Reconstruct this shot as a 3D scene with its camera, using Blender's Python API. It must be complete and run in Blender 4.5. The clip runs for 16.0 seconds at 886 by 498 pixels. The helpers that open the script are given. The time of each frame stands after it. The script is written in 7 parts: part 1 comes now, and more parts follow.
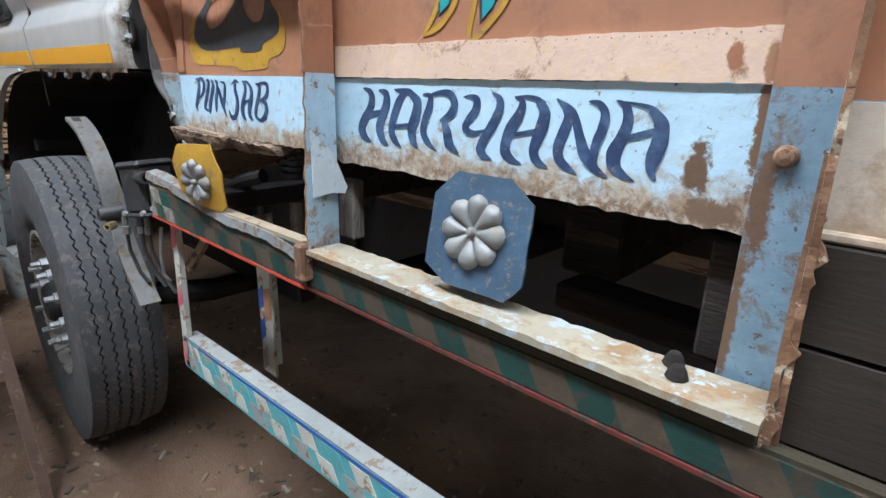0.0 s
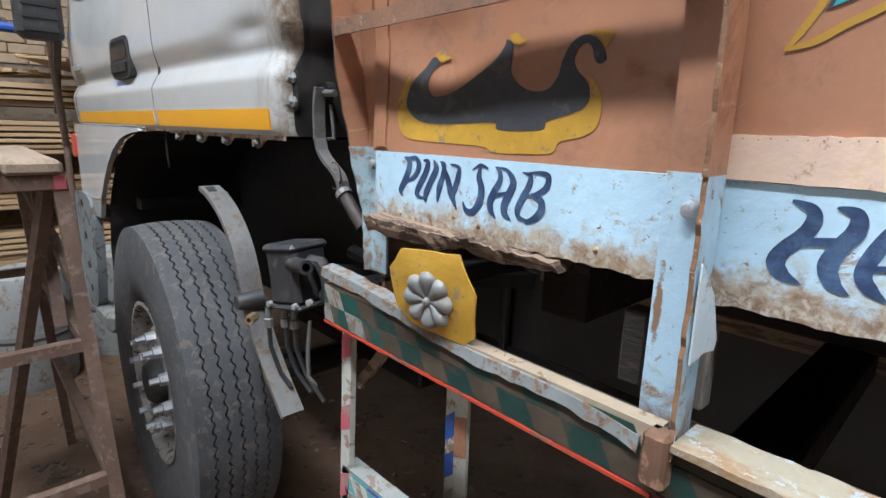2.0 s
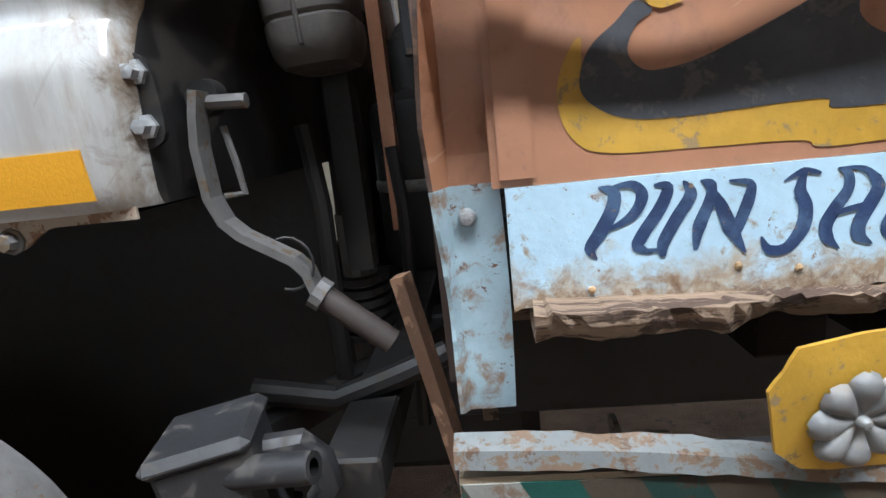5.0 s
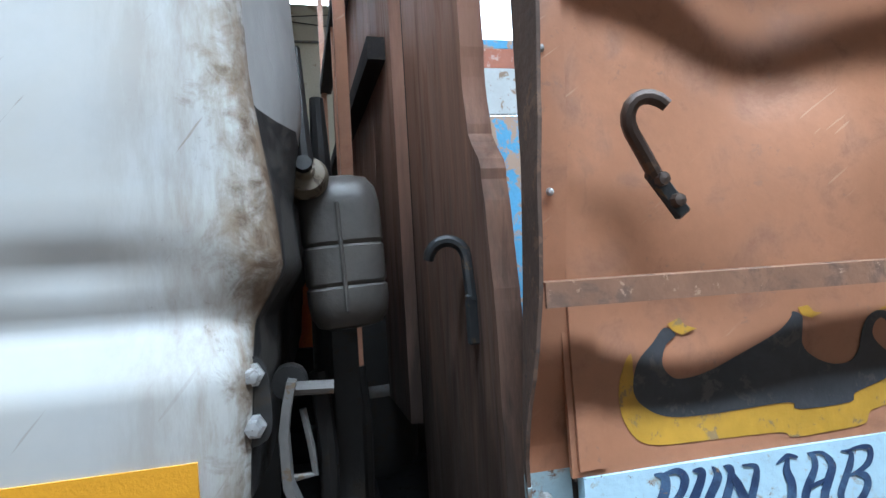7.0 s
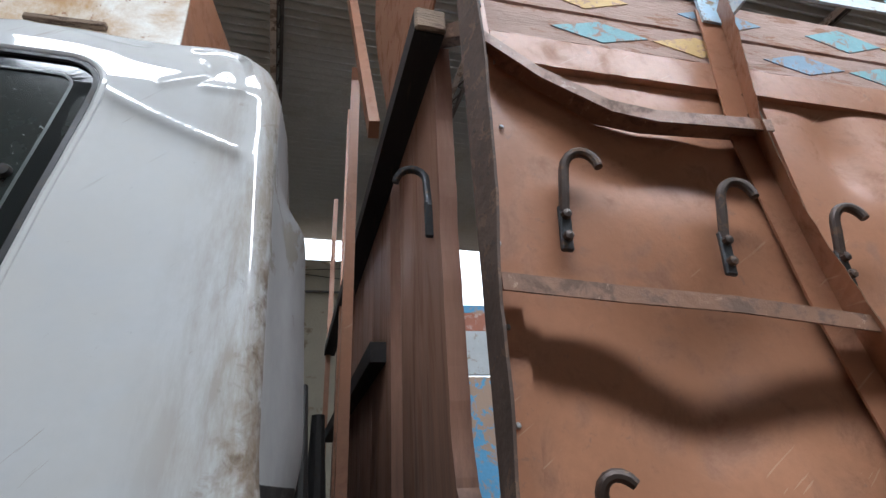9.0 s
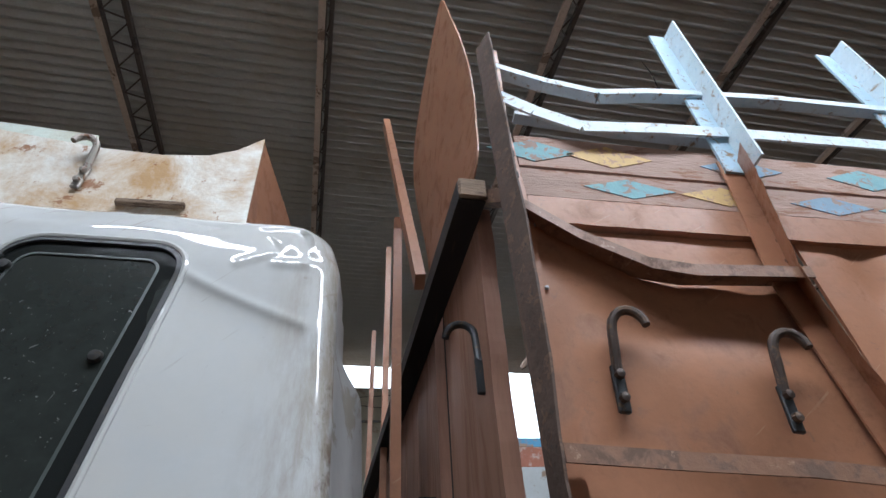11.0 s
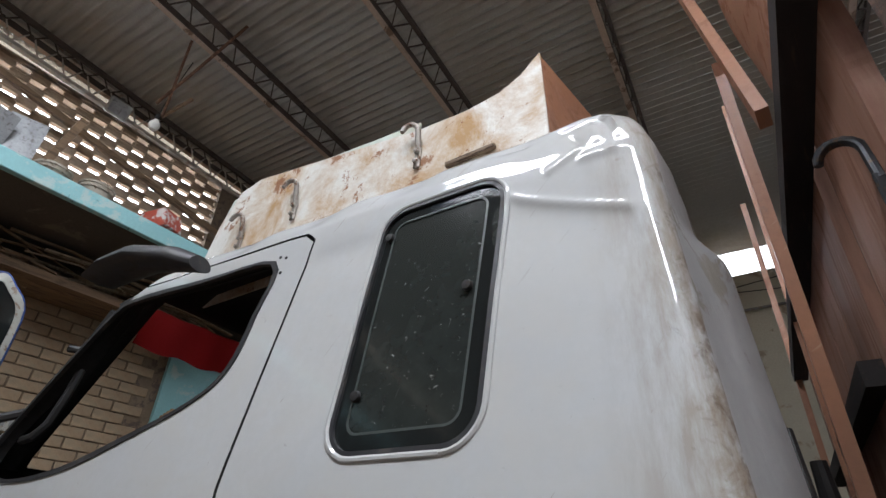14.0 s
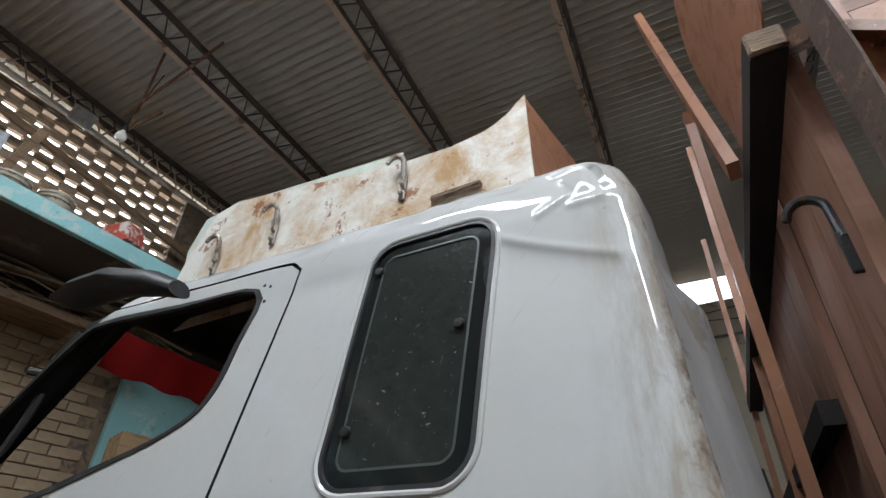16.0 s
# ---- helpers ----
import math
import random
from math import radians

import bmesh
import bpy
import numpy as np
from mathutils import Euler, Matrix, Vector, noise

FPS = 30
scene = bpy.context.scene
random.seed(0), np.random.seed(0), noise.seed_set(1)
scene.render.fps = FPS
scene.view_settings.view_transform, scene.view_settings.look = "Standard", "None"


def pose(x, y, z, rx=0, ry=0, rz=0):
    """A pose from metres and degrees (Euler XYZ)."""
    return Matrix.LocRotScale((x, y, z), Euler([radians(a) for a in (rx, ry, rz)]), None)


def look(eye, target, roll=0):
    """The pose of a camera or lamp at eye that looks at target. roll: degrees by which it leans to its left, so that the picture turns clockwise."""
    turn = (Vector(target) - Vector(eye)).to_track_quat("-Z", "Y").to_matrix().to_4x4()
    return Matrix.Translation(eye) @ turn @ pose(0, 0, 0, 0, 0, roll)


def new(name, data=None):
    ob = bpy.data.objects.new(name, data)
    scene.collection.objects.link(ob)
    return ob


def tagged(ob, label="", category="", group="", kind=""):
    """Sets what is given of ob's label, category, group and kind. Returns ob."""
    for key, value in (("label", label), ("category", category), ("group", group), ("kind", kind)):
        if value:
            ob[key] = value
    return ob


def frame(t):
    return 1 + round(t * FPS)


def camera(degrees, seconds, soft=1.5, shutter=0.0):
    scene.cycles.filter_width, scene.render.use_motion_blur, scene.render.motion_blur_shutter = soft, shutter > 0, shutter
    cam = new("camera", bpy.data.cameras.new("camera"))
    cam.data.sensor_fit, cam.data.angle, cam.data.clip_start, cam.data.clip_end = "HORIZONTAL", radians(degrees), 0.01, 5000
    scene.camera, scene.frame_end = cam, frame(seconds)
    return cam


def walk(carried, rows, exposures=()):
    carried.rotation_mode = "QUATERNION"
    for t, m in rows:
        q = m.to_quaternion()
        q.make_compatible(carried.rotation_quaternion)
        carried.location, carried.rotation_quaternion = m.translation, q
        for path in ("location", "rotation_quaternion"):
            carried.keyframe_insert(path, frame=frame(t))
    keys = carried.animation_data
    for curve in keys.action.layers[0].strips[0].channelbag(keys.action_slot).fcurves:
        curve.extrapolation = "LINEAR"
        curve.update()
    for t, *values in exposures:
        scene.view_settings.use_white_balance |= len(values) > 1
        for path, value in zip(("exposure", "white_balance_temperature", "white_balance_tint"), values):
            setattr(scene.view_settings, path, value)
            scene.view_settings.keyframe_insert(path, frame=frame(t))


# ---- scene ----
cam = camera(80.3, 16.0)
PATH = [
    (0, (1.234, -0.476, 1.378), (-0.059, 0.932, 0.789), 1.6),
    (0.5, (1.177, -0.472, 1.383), (-0.224, 0.826, 0.789), 0.6),
    (1, (1.065, -0.483, 1.388), (-0.379, 0.776, 0.814), 0.9),
    (1.5, (0.87, -0.514, 1.398), (-0.582, 0.76, 0.88), 1.5),
    (2, (0.771, -0.528, 1.425), (-0.659, 0.798, 0.982), 1.6),
    (2.5, (0.659, -0.492, 1.417), (-0.731, 0.889, 1.019), 1.2),
    (3, (0.477, -0.44, 1.428), (-0.833, 1.022, 1.047), 0.0),
    (3.5, (0.367, -0.454, 1.416), (-0.848, 1.083, 1.015), -0.6),
    (6, (-0.176, -0.464, 1.494), (0.183, 1.46, 1.083), -6.3),
    (6.5, (-0.211, -0.486, 1.536), (0.153, 1.47, 1.338), -4.2),
    (7, (-0.21, -0.51, 1.611), (0.201, 1.446, 1.685), -3.4),
    (7.5, (-0.216, -0.525, 1.667), (0.252, 1.391, 1.998), -3.5),
    (8, (-0.219, -0.55, 1.689), (0.254, 1.314, 2.24), -3.3),
    (8.5, (-0.217, -0.587, 1.709), (0.221, 1.226, 2.432), -3.1),
    (9, (-0.213, -0.621, 1.74), (0.195, 1.114, 2.647), -3.1),
    (9.5, (-0.231, -0.644, 1.765), (0.152, 0.995, 2.846), -3.3),
    (12, (-0.257, -0.691, 1.783), (-0.33, 0.826, 3.084), -1.2),
    (12.5, (-0.227, -0.67, 1.784), (-0.64, 0.844, 3.023), 0.3),
    (13, (-0.208, -0.643, 1.779), (-0.896, 0.82, 2.957), 1.2),
    (13.5, (-0.208, -0.617, 1.757), (-1.095, 0.801, 2.854), 2.1),
    (14, (-0.218, -0.628, 1.758), (-1.205, 0.77, 2.794), 2.4),
    (14.5, (-0.232, -0.655, 1.765), (-1.254, 0.715, 2.804), 2.7),
    (15, (-0.258, -0.67, 1.768), (-1.305, 0.663, 2.829), 3.4),
    (15.5, (-0.262, -0.678, 1.77), (-1.274, 0.667, 2.851), 3.4),
    (16, (-0.241, -0.685, 1.77), (-1.091, 0.75, 2.874), 1.8),
]
walk(cam, [(t, look(eye, target, roll)) for t, eye, target, roll in PATH],
     [(0.0, 0.0, 5800, 8), (0.5, 0.0, 5850, 9), (1.0, 0.02, 5950, 9), (2.0, 0.02, 5950, 9), (3.5, -0.1, 5850, 9), (6.0, 0.25, 6000, 8), (6.5, 0.37, 5950, 7), (7.0, -0.05, 5350, 3), (7.5, -0.35, 5300, 2), (8.5, -0.72, 5650, 7), (9.0, -0.87, 5850, 9),
      (9.5, -0.92, 5950, 9), (12.0, -1.0, 5700, 8), (12.5, -0.96, 5800, 9), (14.5, -0.92, 6150, 12), (16.0, -0.97, 6100, 8)])

# ---- world and light ----
world = bpy.data.worlds.new("world")
scene.world = world
world.use_nodes = True
sky = world.node_tree.nodes.new("ShaderNodeTexSky")
sky.sky_type = "NISHITA"
sky.sun_disc = False
sky.sun_elevation = radians(50)
sky.sun_rotation = radians(150)
world.node_tree.nodes["Background"].inputs[1].default_value = 0.12
world.node_tree.links.new(sky.outputs[0], world.node_tree.nodes["Background"].inputs[0])


def area_lamp(name, m, sx, sy, watts, color=(1, 1, 1)):
    d = bpy.data.lights.new(name, "AREA")
    d.shape, d.size, d.size_y, d.energy, d.color = "RECTANGLE", sx, sy, watts, color
    ob = new(name, d)
    ob.matrix_world = m
    return ob


# daylight through the roof opening; fill added from an unseen yard gate behind the camera
area_lamp("roof_light", look((0.75, -1.67, 5.28), (0.75, -1.4, 0.0)), 6.0, 0.42, 660, (0.97, 0.985, 1.0))
area_lamp("yard_fill_light", look((-1.4, -7.9, 1.6), (-2.2, 0.0, 1.8)), 6.0, 2.6, 42, (0.94, 0.975, 1.0))


# hazy white daylight outside the openings
def haze(name, lo, hi, strength):
    m = bpy.data.materials.new("white_sky_haze")
    m.use_nodes = True
    b = m.node_tree.nodes["Principled BSDF"]
    b.inputs["Base Color"].default_value = (0.9, 0.92, 0.95, 1)
    b.inputs["Emission Color"].default_value = (0.92, 0.96, 1.0, 1)
    b.inputs["Emission Strength"].default_value = strength
    me = bpy.data.meshes.new(name)
    x0, y0, z0 = lo
    x1, y1, z1 = hi
    if x0 == x1:
        me.from_pydata([(x0, y0, z0), (x0, y1, z0), (x0, y1, z1), (x0, y0, z1)], [], [(0, 1, 2, 3)])
    else:
        me.from_pydata([(x0, y0, z0), (x1, y0, z0), (x1, y0, z1), (x0, y0, z1)], [], [(0, 1, 2, 3)])
    me.materials.append(m)
    tagged(new(name, me), "plain white sky haze outside the hall", kind="structure")


haze("backdrop", (-16, 16, 0), (20, 16, 22), 4.0)
haze("backdrop", (-14, -12, 0), (-14, 12, 22), 24.0)


# ---- materials ----
def mat(name, color, rough=0.6, metal=0.0, spots=None, amount=0.5, scale=9.0, grain=0.25, bump=0.15, fine=60.0, stretch=(1, 1, 1), second=None, second_amount=0.3, coat=0.0, soft=0.04, stain=None, scratch=None, blobs=(), edges=()):
    m = bpy.data.materials.new(name)
    m.use_nodes = True
    t = m.node_tree
    n, l = t.nodes, t.links
    b = n["Principled BSDF"]
    co = n.new("ShaderNodeTexCoord")
    mp = n.new("ShaderNodeMapping")
    mp.inputs["Scale"].default_value = stretch
    l.new(co.outputs["Object"], mp.inputs[0])

    def noise_tex(s, detail=6.0, distort=0.0, roughness=0.6):
        x = n.new("ShaderNodeTexNoise")
        x.inputs["Scale"].default_value, x.inputs["Detail"].default_value = s, detail
        x.inputs["Distortion"].default_value, x.inputs["Roughness"].default_value = distort, roughness
        l.new(mp.outputs[0], x.inputs[0])
        return x

    def mix(fac, a, bb, kind="MIX"):
        x = n.new("ShaderNodeMix")
        x.data_type, x.blend_type = "RGBA", kind
        for sock, v in ((x.inputs["Factor"], fac), (x.inputs["A"], a), (x.inputs["B"], bb)):
            if isinstance(v, (tuple, float, int)):
                sock.default_value = (*v, 1) if isinstance(v, tuple) else v
            else:
                l.new(v, sock)
        return x.outputs["Result"]

    def ramp(v, lo, hi, a=0.0, bb=1.0):
        x = n.new("ShaderNodeMapRange")
        x.inputs["From Min"].default_value, x.inputs["From Max"].default_value = lo, hi
        x.inputs["To Min"].default_value, x.inputs["To Max"].default_value = a, bb
        l.new(v, x.inputs[0])
        return x.outputs[0]

    coarse = noise_tex(scale * 0.35, 4.0)
    fine_n = noise_tex(fine, 8.0)
    shade = mix(ramp(coarse.outputs[0], 0.3, 0.7), tuple(c * (1 - grain) for c in color), tuple(min(1, c * (1 + grain * 0.6)) for c in color))
    col = mix(ramp(fine_n.outputs[0], 0.35, 0.7, 0, 0.55), shade, tuple(c * (1 - grain * 1.2) for c in color))
    r = rough
    if spots:
        big = noise_tex(scale, 10.0, 0.4, 0.72)
        f = ramp(big.outputs[0], 0.64 - 0.22 * amount - soft / 2, 0.64 - 0.22 * amount + soft / 2)
        col = mix(f, col, spots)
        rr = ramp(f, 0, 1, rough, 0.9)
        l.new(rr, b.inputs["Roughness"])
        r = None
    if second:
        s2 = noise_tex(scale * 2.3, 10.0, 0.2, 0.75)
        col = mix(ramp(s2.outputs[0], 0.64 - 0.2 * second_amount, 0.67 - 0.2 * second_amount), col, second)
    if stain:
        tone, axis, lo, hi, across = stain
        sm = n.new("ShaderNodeMapping")
        sm.inputs["Scale"].default_value = across
        l.new(co.outputs["Object"], sm.inputs[0])
        sn = n.new("ShaderNodeTexNoise")
        sn.inputs["Scale"].default_value, sn.inputs["Detail"].default_value, sn.inputs["Roughness"].default_value = 5.0, 8.0, 0.7
        l.new(sm.outputs[0], sn.inputs[0])
        xyz = n.new("ShaderNodeSeparateXYZ")
        l.new(co.outputs["Object"], xyz.inputs[0])
        band = ramp(xyz.outputs[axis], lo, hi)
        mul = n.new("ShaderNodeMath")
        mul.operation = "MULTIPLY"
        l.new(band, mul.inputs[0])
        l.new(ramp(sn.outputs[0], 0.40, 0.62, 0.0, 0.85), mul.inputs[1])
        col = mix(mul.outputs[0], col, tone)
    for tone, axis, lo, hi, size, uneven in edges:
        en = noise_tex(size, 9.0, 0.5, 0.68)
        exyz = n.new("ShaderNodeSeparateXYZ")
        l.new(co.outputs["Object"], exyz.inputs[0])
        ea = n.new("ShaderNodeMath")
        ea.operation, ea.inputs[1].default_value = "MULTIPLY_ADD", uneven
        l.new(en.outputs[0], ea.inputs[0])
        l.new(ramp(exyz.outputs[axis], lo, hi, -0.5 * uneven, 1 - 0.5 * uneven), ea.inputs[2])
        col = mix(ramp(ea.outputs[0], 0.36, 0.78, 0.0, 0.92), col, tone)
    for tone, cx, cz, rx, rz in blobs:
        bx = n.new("ShaderNodeMapping")
        bx.vector_type = "POINT"
        bx.inputs["Location"].default_value = (-cx / rx, 0, -cz / rz)
        bx.inputs["Scale"].default_value = (1 / rx, 0, 1 / rz)
        l.new(co.outputs["Object"], bx.inputs[0])
        ln = n.new("ShaderNodeVectorMath")
        ln.operation = "LENGTH"
        l.new(bx.outputs[0], ln.inputs[0])
        bn = noise_tex(scale * 2.0, 9.0, 0.3, 0.75)
        ad = n.new("ShaderNodeMath")
        ad.operation, ad.inputs[2].default_value = "MULTIPLY_ADD", 0.0
        l.new(bn.outputs[0], ad.inputs[0])
        ad.inputs[1].default_value = 2.6
        l.new(ln.outputs["Value"], ad.inputs[2])
        col = mix(ramp(ad.outputs[0], 2.25, 1.95), col, tone)
    if scratch:
        tone, turn, many = scratch
        for k, (ang, sc) in enumerate(((turn, 1.0),)):
            rm = n.new("ShaderNodeMapping")
            rm.inputs["Rotation"].default_value = (0, radians(ang), 0)
            rm.inputs["Location"].default_value = (0.37 * k, 0.0, 0.19 * k)
            l.new(co.outputs["Object"], rm.inputs[0])
            st = n.new("ShaderNodeMapping")
            st.inputs["Scale"].default_value = (8 * sc, 8 * sc, 120 * sc)
            l.new(rm.outputs[0], st.inputs[0])
            sn2 = n.new("ShaderNodeTexNoise")
            sn2.inputs["Scale"].default_value, sn2.inputs["Detail"].default_value = 1.0, 3.0
            l.new(st.outputs[0], sn2.inputs[0])
            here = n.new("ShaderNodeMath")
            here.operation = "MULTIPLY"
            l.new(ramp(sn2.outputs[0], 0.74 - many, 0.77 - many, 0.0, 0.7), here.inputs[0])
            l.new(ramp(coarse.outputs[0], 0.45, 0.6), here.inputs[1])
            col = mix(here.outputs[0], col, tone)
    if r is not None:
        l.new(ramp(fine_n.outputs[0], 0.2, 0.8, max(0.02, rough - 0.1), min(1, rough + 0.12)), b.inputs["Roughness"])
    l.new(col, b.inputs["Base Color"])
    b.inputs["Metallic"].default_value = metal
    b.inputs["Coat Weight"].default_value = coat
    if bump:
        bp = n.new("ShaderNodeBump")
        bp.inputs["Strength"].default_value, bp.inputs["Distance"].default_value = bump, 0.01
        l.new(fine_n.outputs[0], bp.inputs["Height"])
        l.new(bp.outputs[0], b.inputs["Normal"])
    return m


ORANGE = mat("orange_paint", (0.365, 0.172, 0.096), 0.36, spots=(0.255, 0.125, 0.075), soft=0.16, amount=0.22, scale=14, grain=0.16, bump=0.06, second=(0.27, 0.14, 0.09), second_amount=0.15, scratch=((0.46, 0.30, 0.20), 35, 0.07))
BLUE = mat("pale_blue_paint", (0.45, 0.63, 0.75), 0.5, spots=(0.30, 0.22, 0.15), amount=0.10, scale=34, soft=0.09, grain=0.12, second=(0.17, 0.085, 0.045), second_amount=0.10,
           edges=[((0.40, 0.33, 0.24), 2, 1.352, 1.262, 30, 2.0), ((0.27, 0.185, 0.115), 2, 1.330, 1.258, 46, 2.4), ((0.15, 0.09, 0.055), 2, 1.312, 1.245, 60, 2.6), ((0.46, 0.42, 0.36), 2, 1.31, 1.225, 95, 3.0)],
           blobs=[((0.12, 0.07, 0.042), 1.088, 1.315, 0.013, 0.030), ((0.15, 0.095, 0.06), 1.105, 1.282, 0.035, 0.014), ((0.17, 0.095, 0.05), 1.13, 1.36, 0.006, 0.07)])
BLUE_POST = mat("pale_blue_post_paint", (0.42, 0.58, 0.69), 0.5, spots=(0.28, 0.19, 0.12), amount=0.20, scale=26, soft=0.07, grain=0.16, second=(0.16, 0.08, 0.045), second_amount=0.16, edges=[((0.25, 0.15, 0.085), 2, 1.21, 1.10, 30, 2.2)], blobs=[((0.15, 0.085, 0.05), 1.142, 1.30, 0.008, 0.05), ((0.17, 0.10, 0.06), 1.15, 1.22, 0.016, 0.03), ((0.20, 0.12, 0.07), 1.165, 1.18, 0.008, 0.04), ((0.22, 0.13, 0.08), 0.545, 1.25, 0.005, 0.05)])
BLUE_DUST = mat("dusty_blue_post_paint", (0.34, 0.45, 0.50), 0.55, spots=(0.26, 0.20, 0.15), amount=0.28, scale=30, soft=0.1, grain=0.2, second=(0.14, 0.075, 0.045), second_amount=0.2, edges=[((0.22, 0.14, 0.085), 2, 1.23, 1.13, 30, 2.2)])
BLUE_WHITE = mat("bleached_blue_paint", (0.60, 0.69, 0.74), 0.55, spots=(0.30, 0.21, 0.14), amount=0.16, scale=30, soft=0.07, grain=0.12, second=(0.42, 0.56, 0.66), second_amount=0.3)
CREAM_TRAY = mat("cream_tray_paint", (0.62, 0.52, 0.42), 0.55, spots=(0.38, 0.26, 0.17), amount=0.3, soft=0.14, scale=18, grain=0.15, edges=[((0.34, 0.24, 0.16), 2, 1.34, 1.27, 26, 1.8)])
PINK = mat("pale_pink_plank", (0.66, 0.48, 0.37), 0.6, spots=(0.30, 0.18, 0.11), amount=0.18, scale=30, grain=0.12, soft=0.08, second=(0.62, 0.45, 0.30), second_amount=0.5, blobs=[((0.28, 0.12, 0.06), 1.105, 1.405, 0.008, 0.014), ((0.30, 0.15, 0.08), 1.13, 1.40, 0.006, 0.02)])
NAVY = mat("navy_lettering", (0.022, 0.045, 0.115), 0.5, spots=(0.07, 0.13, 0.23), amount=0.34, soft=0.2, scale=34, grain=0.3, second=(0.20, 0.13, 0.08), second_amount=0.16)
BLACK_PAINT = mat("black_paint", (0.042, 0.044, 0.050), 0.55, spots=(0.09, 0.085, 0.08), amount=0.2, scale=30, grain=0.35)
YELLOW = mat("yellow_paint", (0.45, 0.255, 0.028), 0.5, spots=(0.25, 0.17, 0.08), amount=0.22, scale=40, grain=0.2)
PLATE_BLUE = mat("dark_blue_plate", (0.045, 0.085, 0.135), 0.5, spots=(0.17, 0.14, 0.11), amount=0.2, scale=75, grain=0.3)
STEEL = mat("pressed_steel", (0.42, 0.43, 0.44), 0.45, 0.6, spots=(0.30, 0.29, 0.28), amount=0.3, scale=40, grain=0.25, fine=90)
WHITE = mat("white_cab_paint", (0.455, 0.465, 0.465), 0.42, scratch=((0.26, 0.21, 0.17), 52, 0.045), stain=((0.26, 0.215, 0.165), 0, -0.09, 0.03, (7.0, 7.0, 1.3)), spots=(0.46, 0.45, 0.42), soft=0.35, amount=0.3, scale=6, grain=0.07, bump=0.01, coat=1.0, edges=[((0.20, 0.15, 0.105), 0, -0.015, 0.085, 22, 2.0), ((0.11, 0.075, 0.05), 0, -0.005, 0.11, 38, 2.2)])
WHITE.node_tree.nodes["Principled BSDF"].inputs["Coat Roughness"].default_value = 0.035
WHITE.node_tree.nodes["Principled BSDF"].inputs["Specular IOR Level"].default_value = 0.12
RUBBER = mat("tyre_rubber", (0.058, 0.059, 0.063), 0.8, spots=(0.10, 0.09, 0.08), amount=0.35, scale=30, grain=0.3)
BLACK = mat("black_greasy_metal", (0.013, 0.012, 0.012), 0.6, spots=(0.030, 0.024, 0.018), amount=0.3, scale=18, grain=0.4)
GREY_METAL = mat("dusty_grey_metal", (0.16, 0.155, 0.15), 0.55, 0.3, spots=(0.16, 0.12, 0.08), amount=0.35, scale=25, grain=0.25)
RUST = mat("rusty_steel", (0.16, 0.085, 0.05), 0.85, 0.1, spots=(0.26, 0.15, 0.09), amount=0.4, scale=22, grain=0.3)
# wood tones go darker downwards: black stains plus the painted shade of the gap
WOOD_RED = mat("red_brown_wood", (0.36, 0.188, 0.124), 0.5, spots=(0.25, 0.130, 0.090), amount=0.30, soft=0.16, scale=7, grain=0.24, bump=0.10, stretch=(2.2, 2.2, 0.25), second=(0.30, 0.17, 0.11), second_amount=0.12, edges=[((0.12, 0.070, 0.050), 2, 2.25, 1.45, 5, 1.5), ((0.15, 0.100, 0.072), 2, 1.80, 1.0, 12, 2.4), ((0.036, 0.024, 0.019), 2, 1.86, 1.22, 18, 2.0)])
# timber coloured black where the beams and the recess lie in shade
WOOD_SHADE = mat("shade_black_timber", (0.020, 0.016, 0.015), 0.8, spots=(0.05, 0.035, 0.028), amount=0.2, scale=10, grain=0.3, stretch=(6, 0.6, 6))
WOOD_ROT = mat("rotten_wood", (0.27, 0.19, 0.13), 0.9, spots=(0.08, 0.05, 0.035), amount=0.45, scale=14, grain=0.4, bump=0.5, stretch=(0.5, 4, 4))
GROUND = mat("dirt_floor", (0.15, 0.082, 0.047), 0.95, soft=0.3, spots=(0.17, 0.11, 0.07), amount=0.4, scale=3, grain=0.6, bump=1.0, fine=110, second=(0.06, 0.042, 0.03), second_amount=0.3)
# dark copy of the roof steel, painting the shade between the purlin chords
BEAM_DARK = mat("shaded_roof_steel", (0.10, 0.075, 0.06), 0.8, 0.1, spots=(0.06, 0.045, 0.04), amount=0.3, scale=6, grain=0.25)
ROOF = mat("galvanised_sheet", (0.47, 0.45, 0.41), 0.55, 0.1, soft=0.15, spots=(0.42, 0.38, 0.32), amount=0.35, scale=1.6, grain=0.2, bump=0.05)
BEAM = mat("roof_steel", (0.60, 0.46, 0.36), 0.7, 0.2, spots=(0.24, 0.16, 0.11), amount=0.35, scale=6, grain=0.25)
WALL = mat("old_plaster_wall", (0.45, 0.40, 0.31), 0.9, spots=(0.26, 0.20, 0.14), amount=0.3, scale=2.5, grain=0.2)
GLASS_DARK = mat("tinted_glass", (0.012, 0.014, 0.014), 0.08, grain=0.1, bump=0.0)
ORANGE_STRIPE = mat("orange_reflective_tape", (0.75, 0.36, 0.02), 0.4, grain=0.12, fine=300)


# ---- building helpers ----
def part(name, bm, material, parent=None, label="", smooth=False, kind=""):
    me = bpy.data.meshes.new(name)
    bmesh.ops.recalc_face_normals(bm, faces=bm.faces)
    bm.to_mesh(me)
    bm.free()
    for mm in material if isinstance(material, (list, tuple)) else [material]:
        me.materials.append(mm)
    if smooth:
        me.shade_smooth()
        me.set_sharp_from_angle(angle=radians(35))
    ob = new(name, me)
    if parent:
        ob.parent = parent
    if label or kind:
        tagged(ob, label, kind=kind)
    return ob


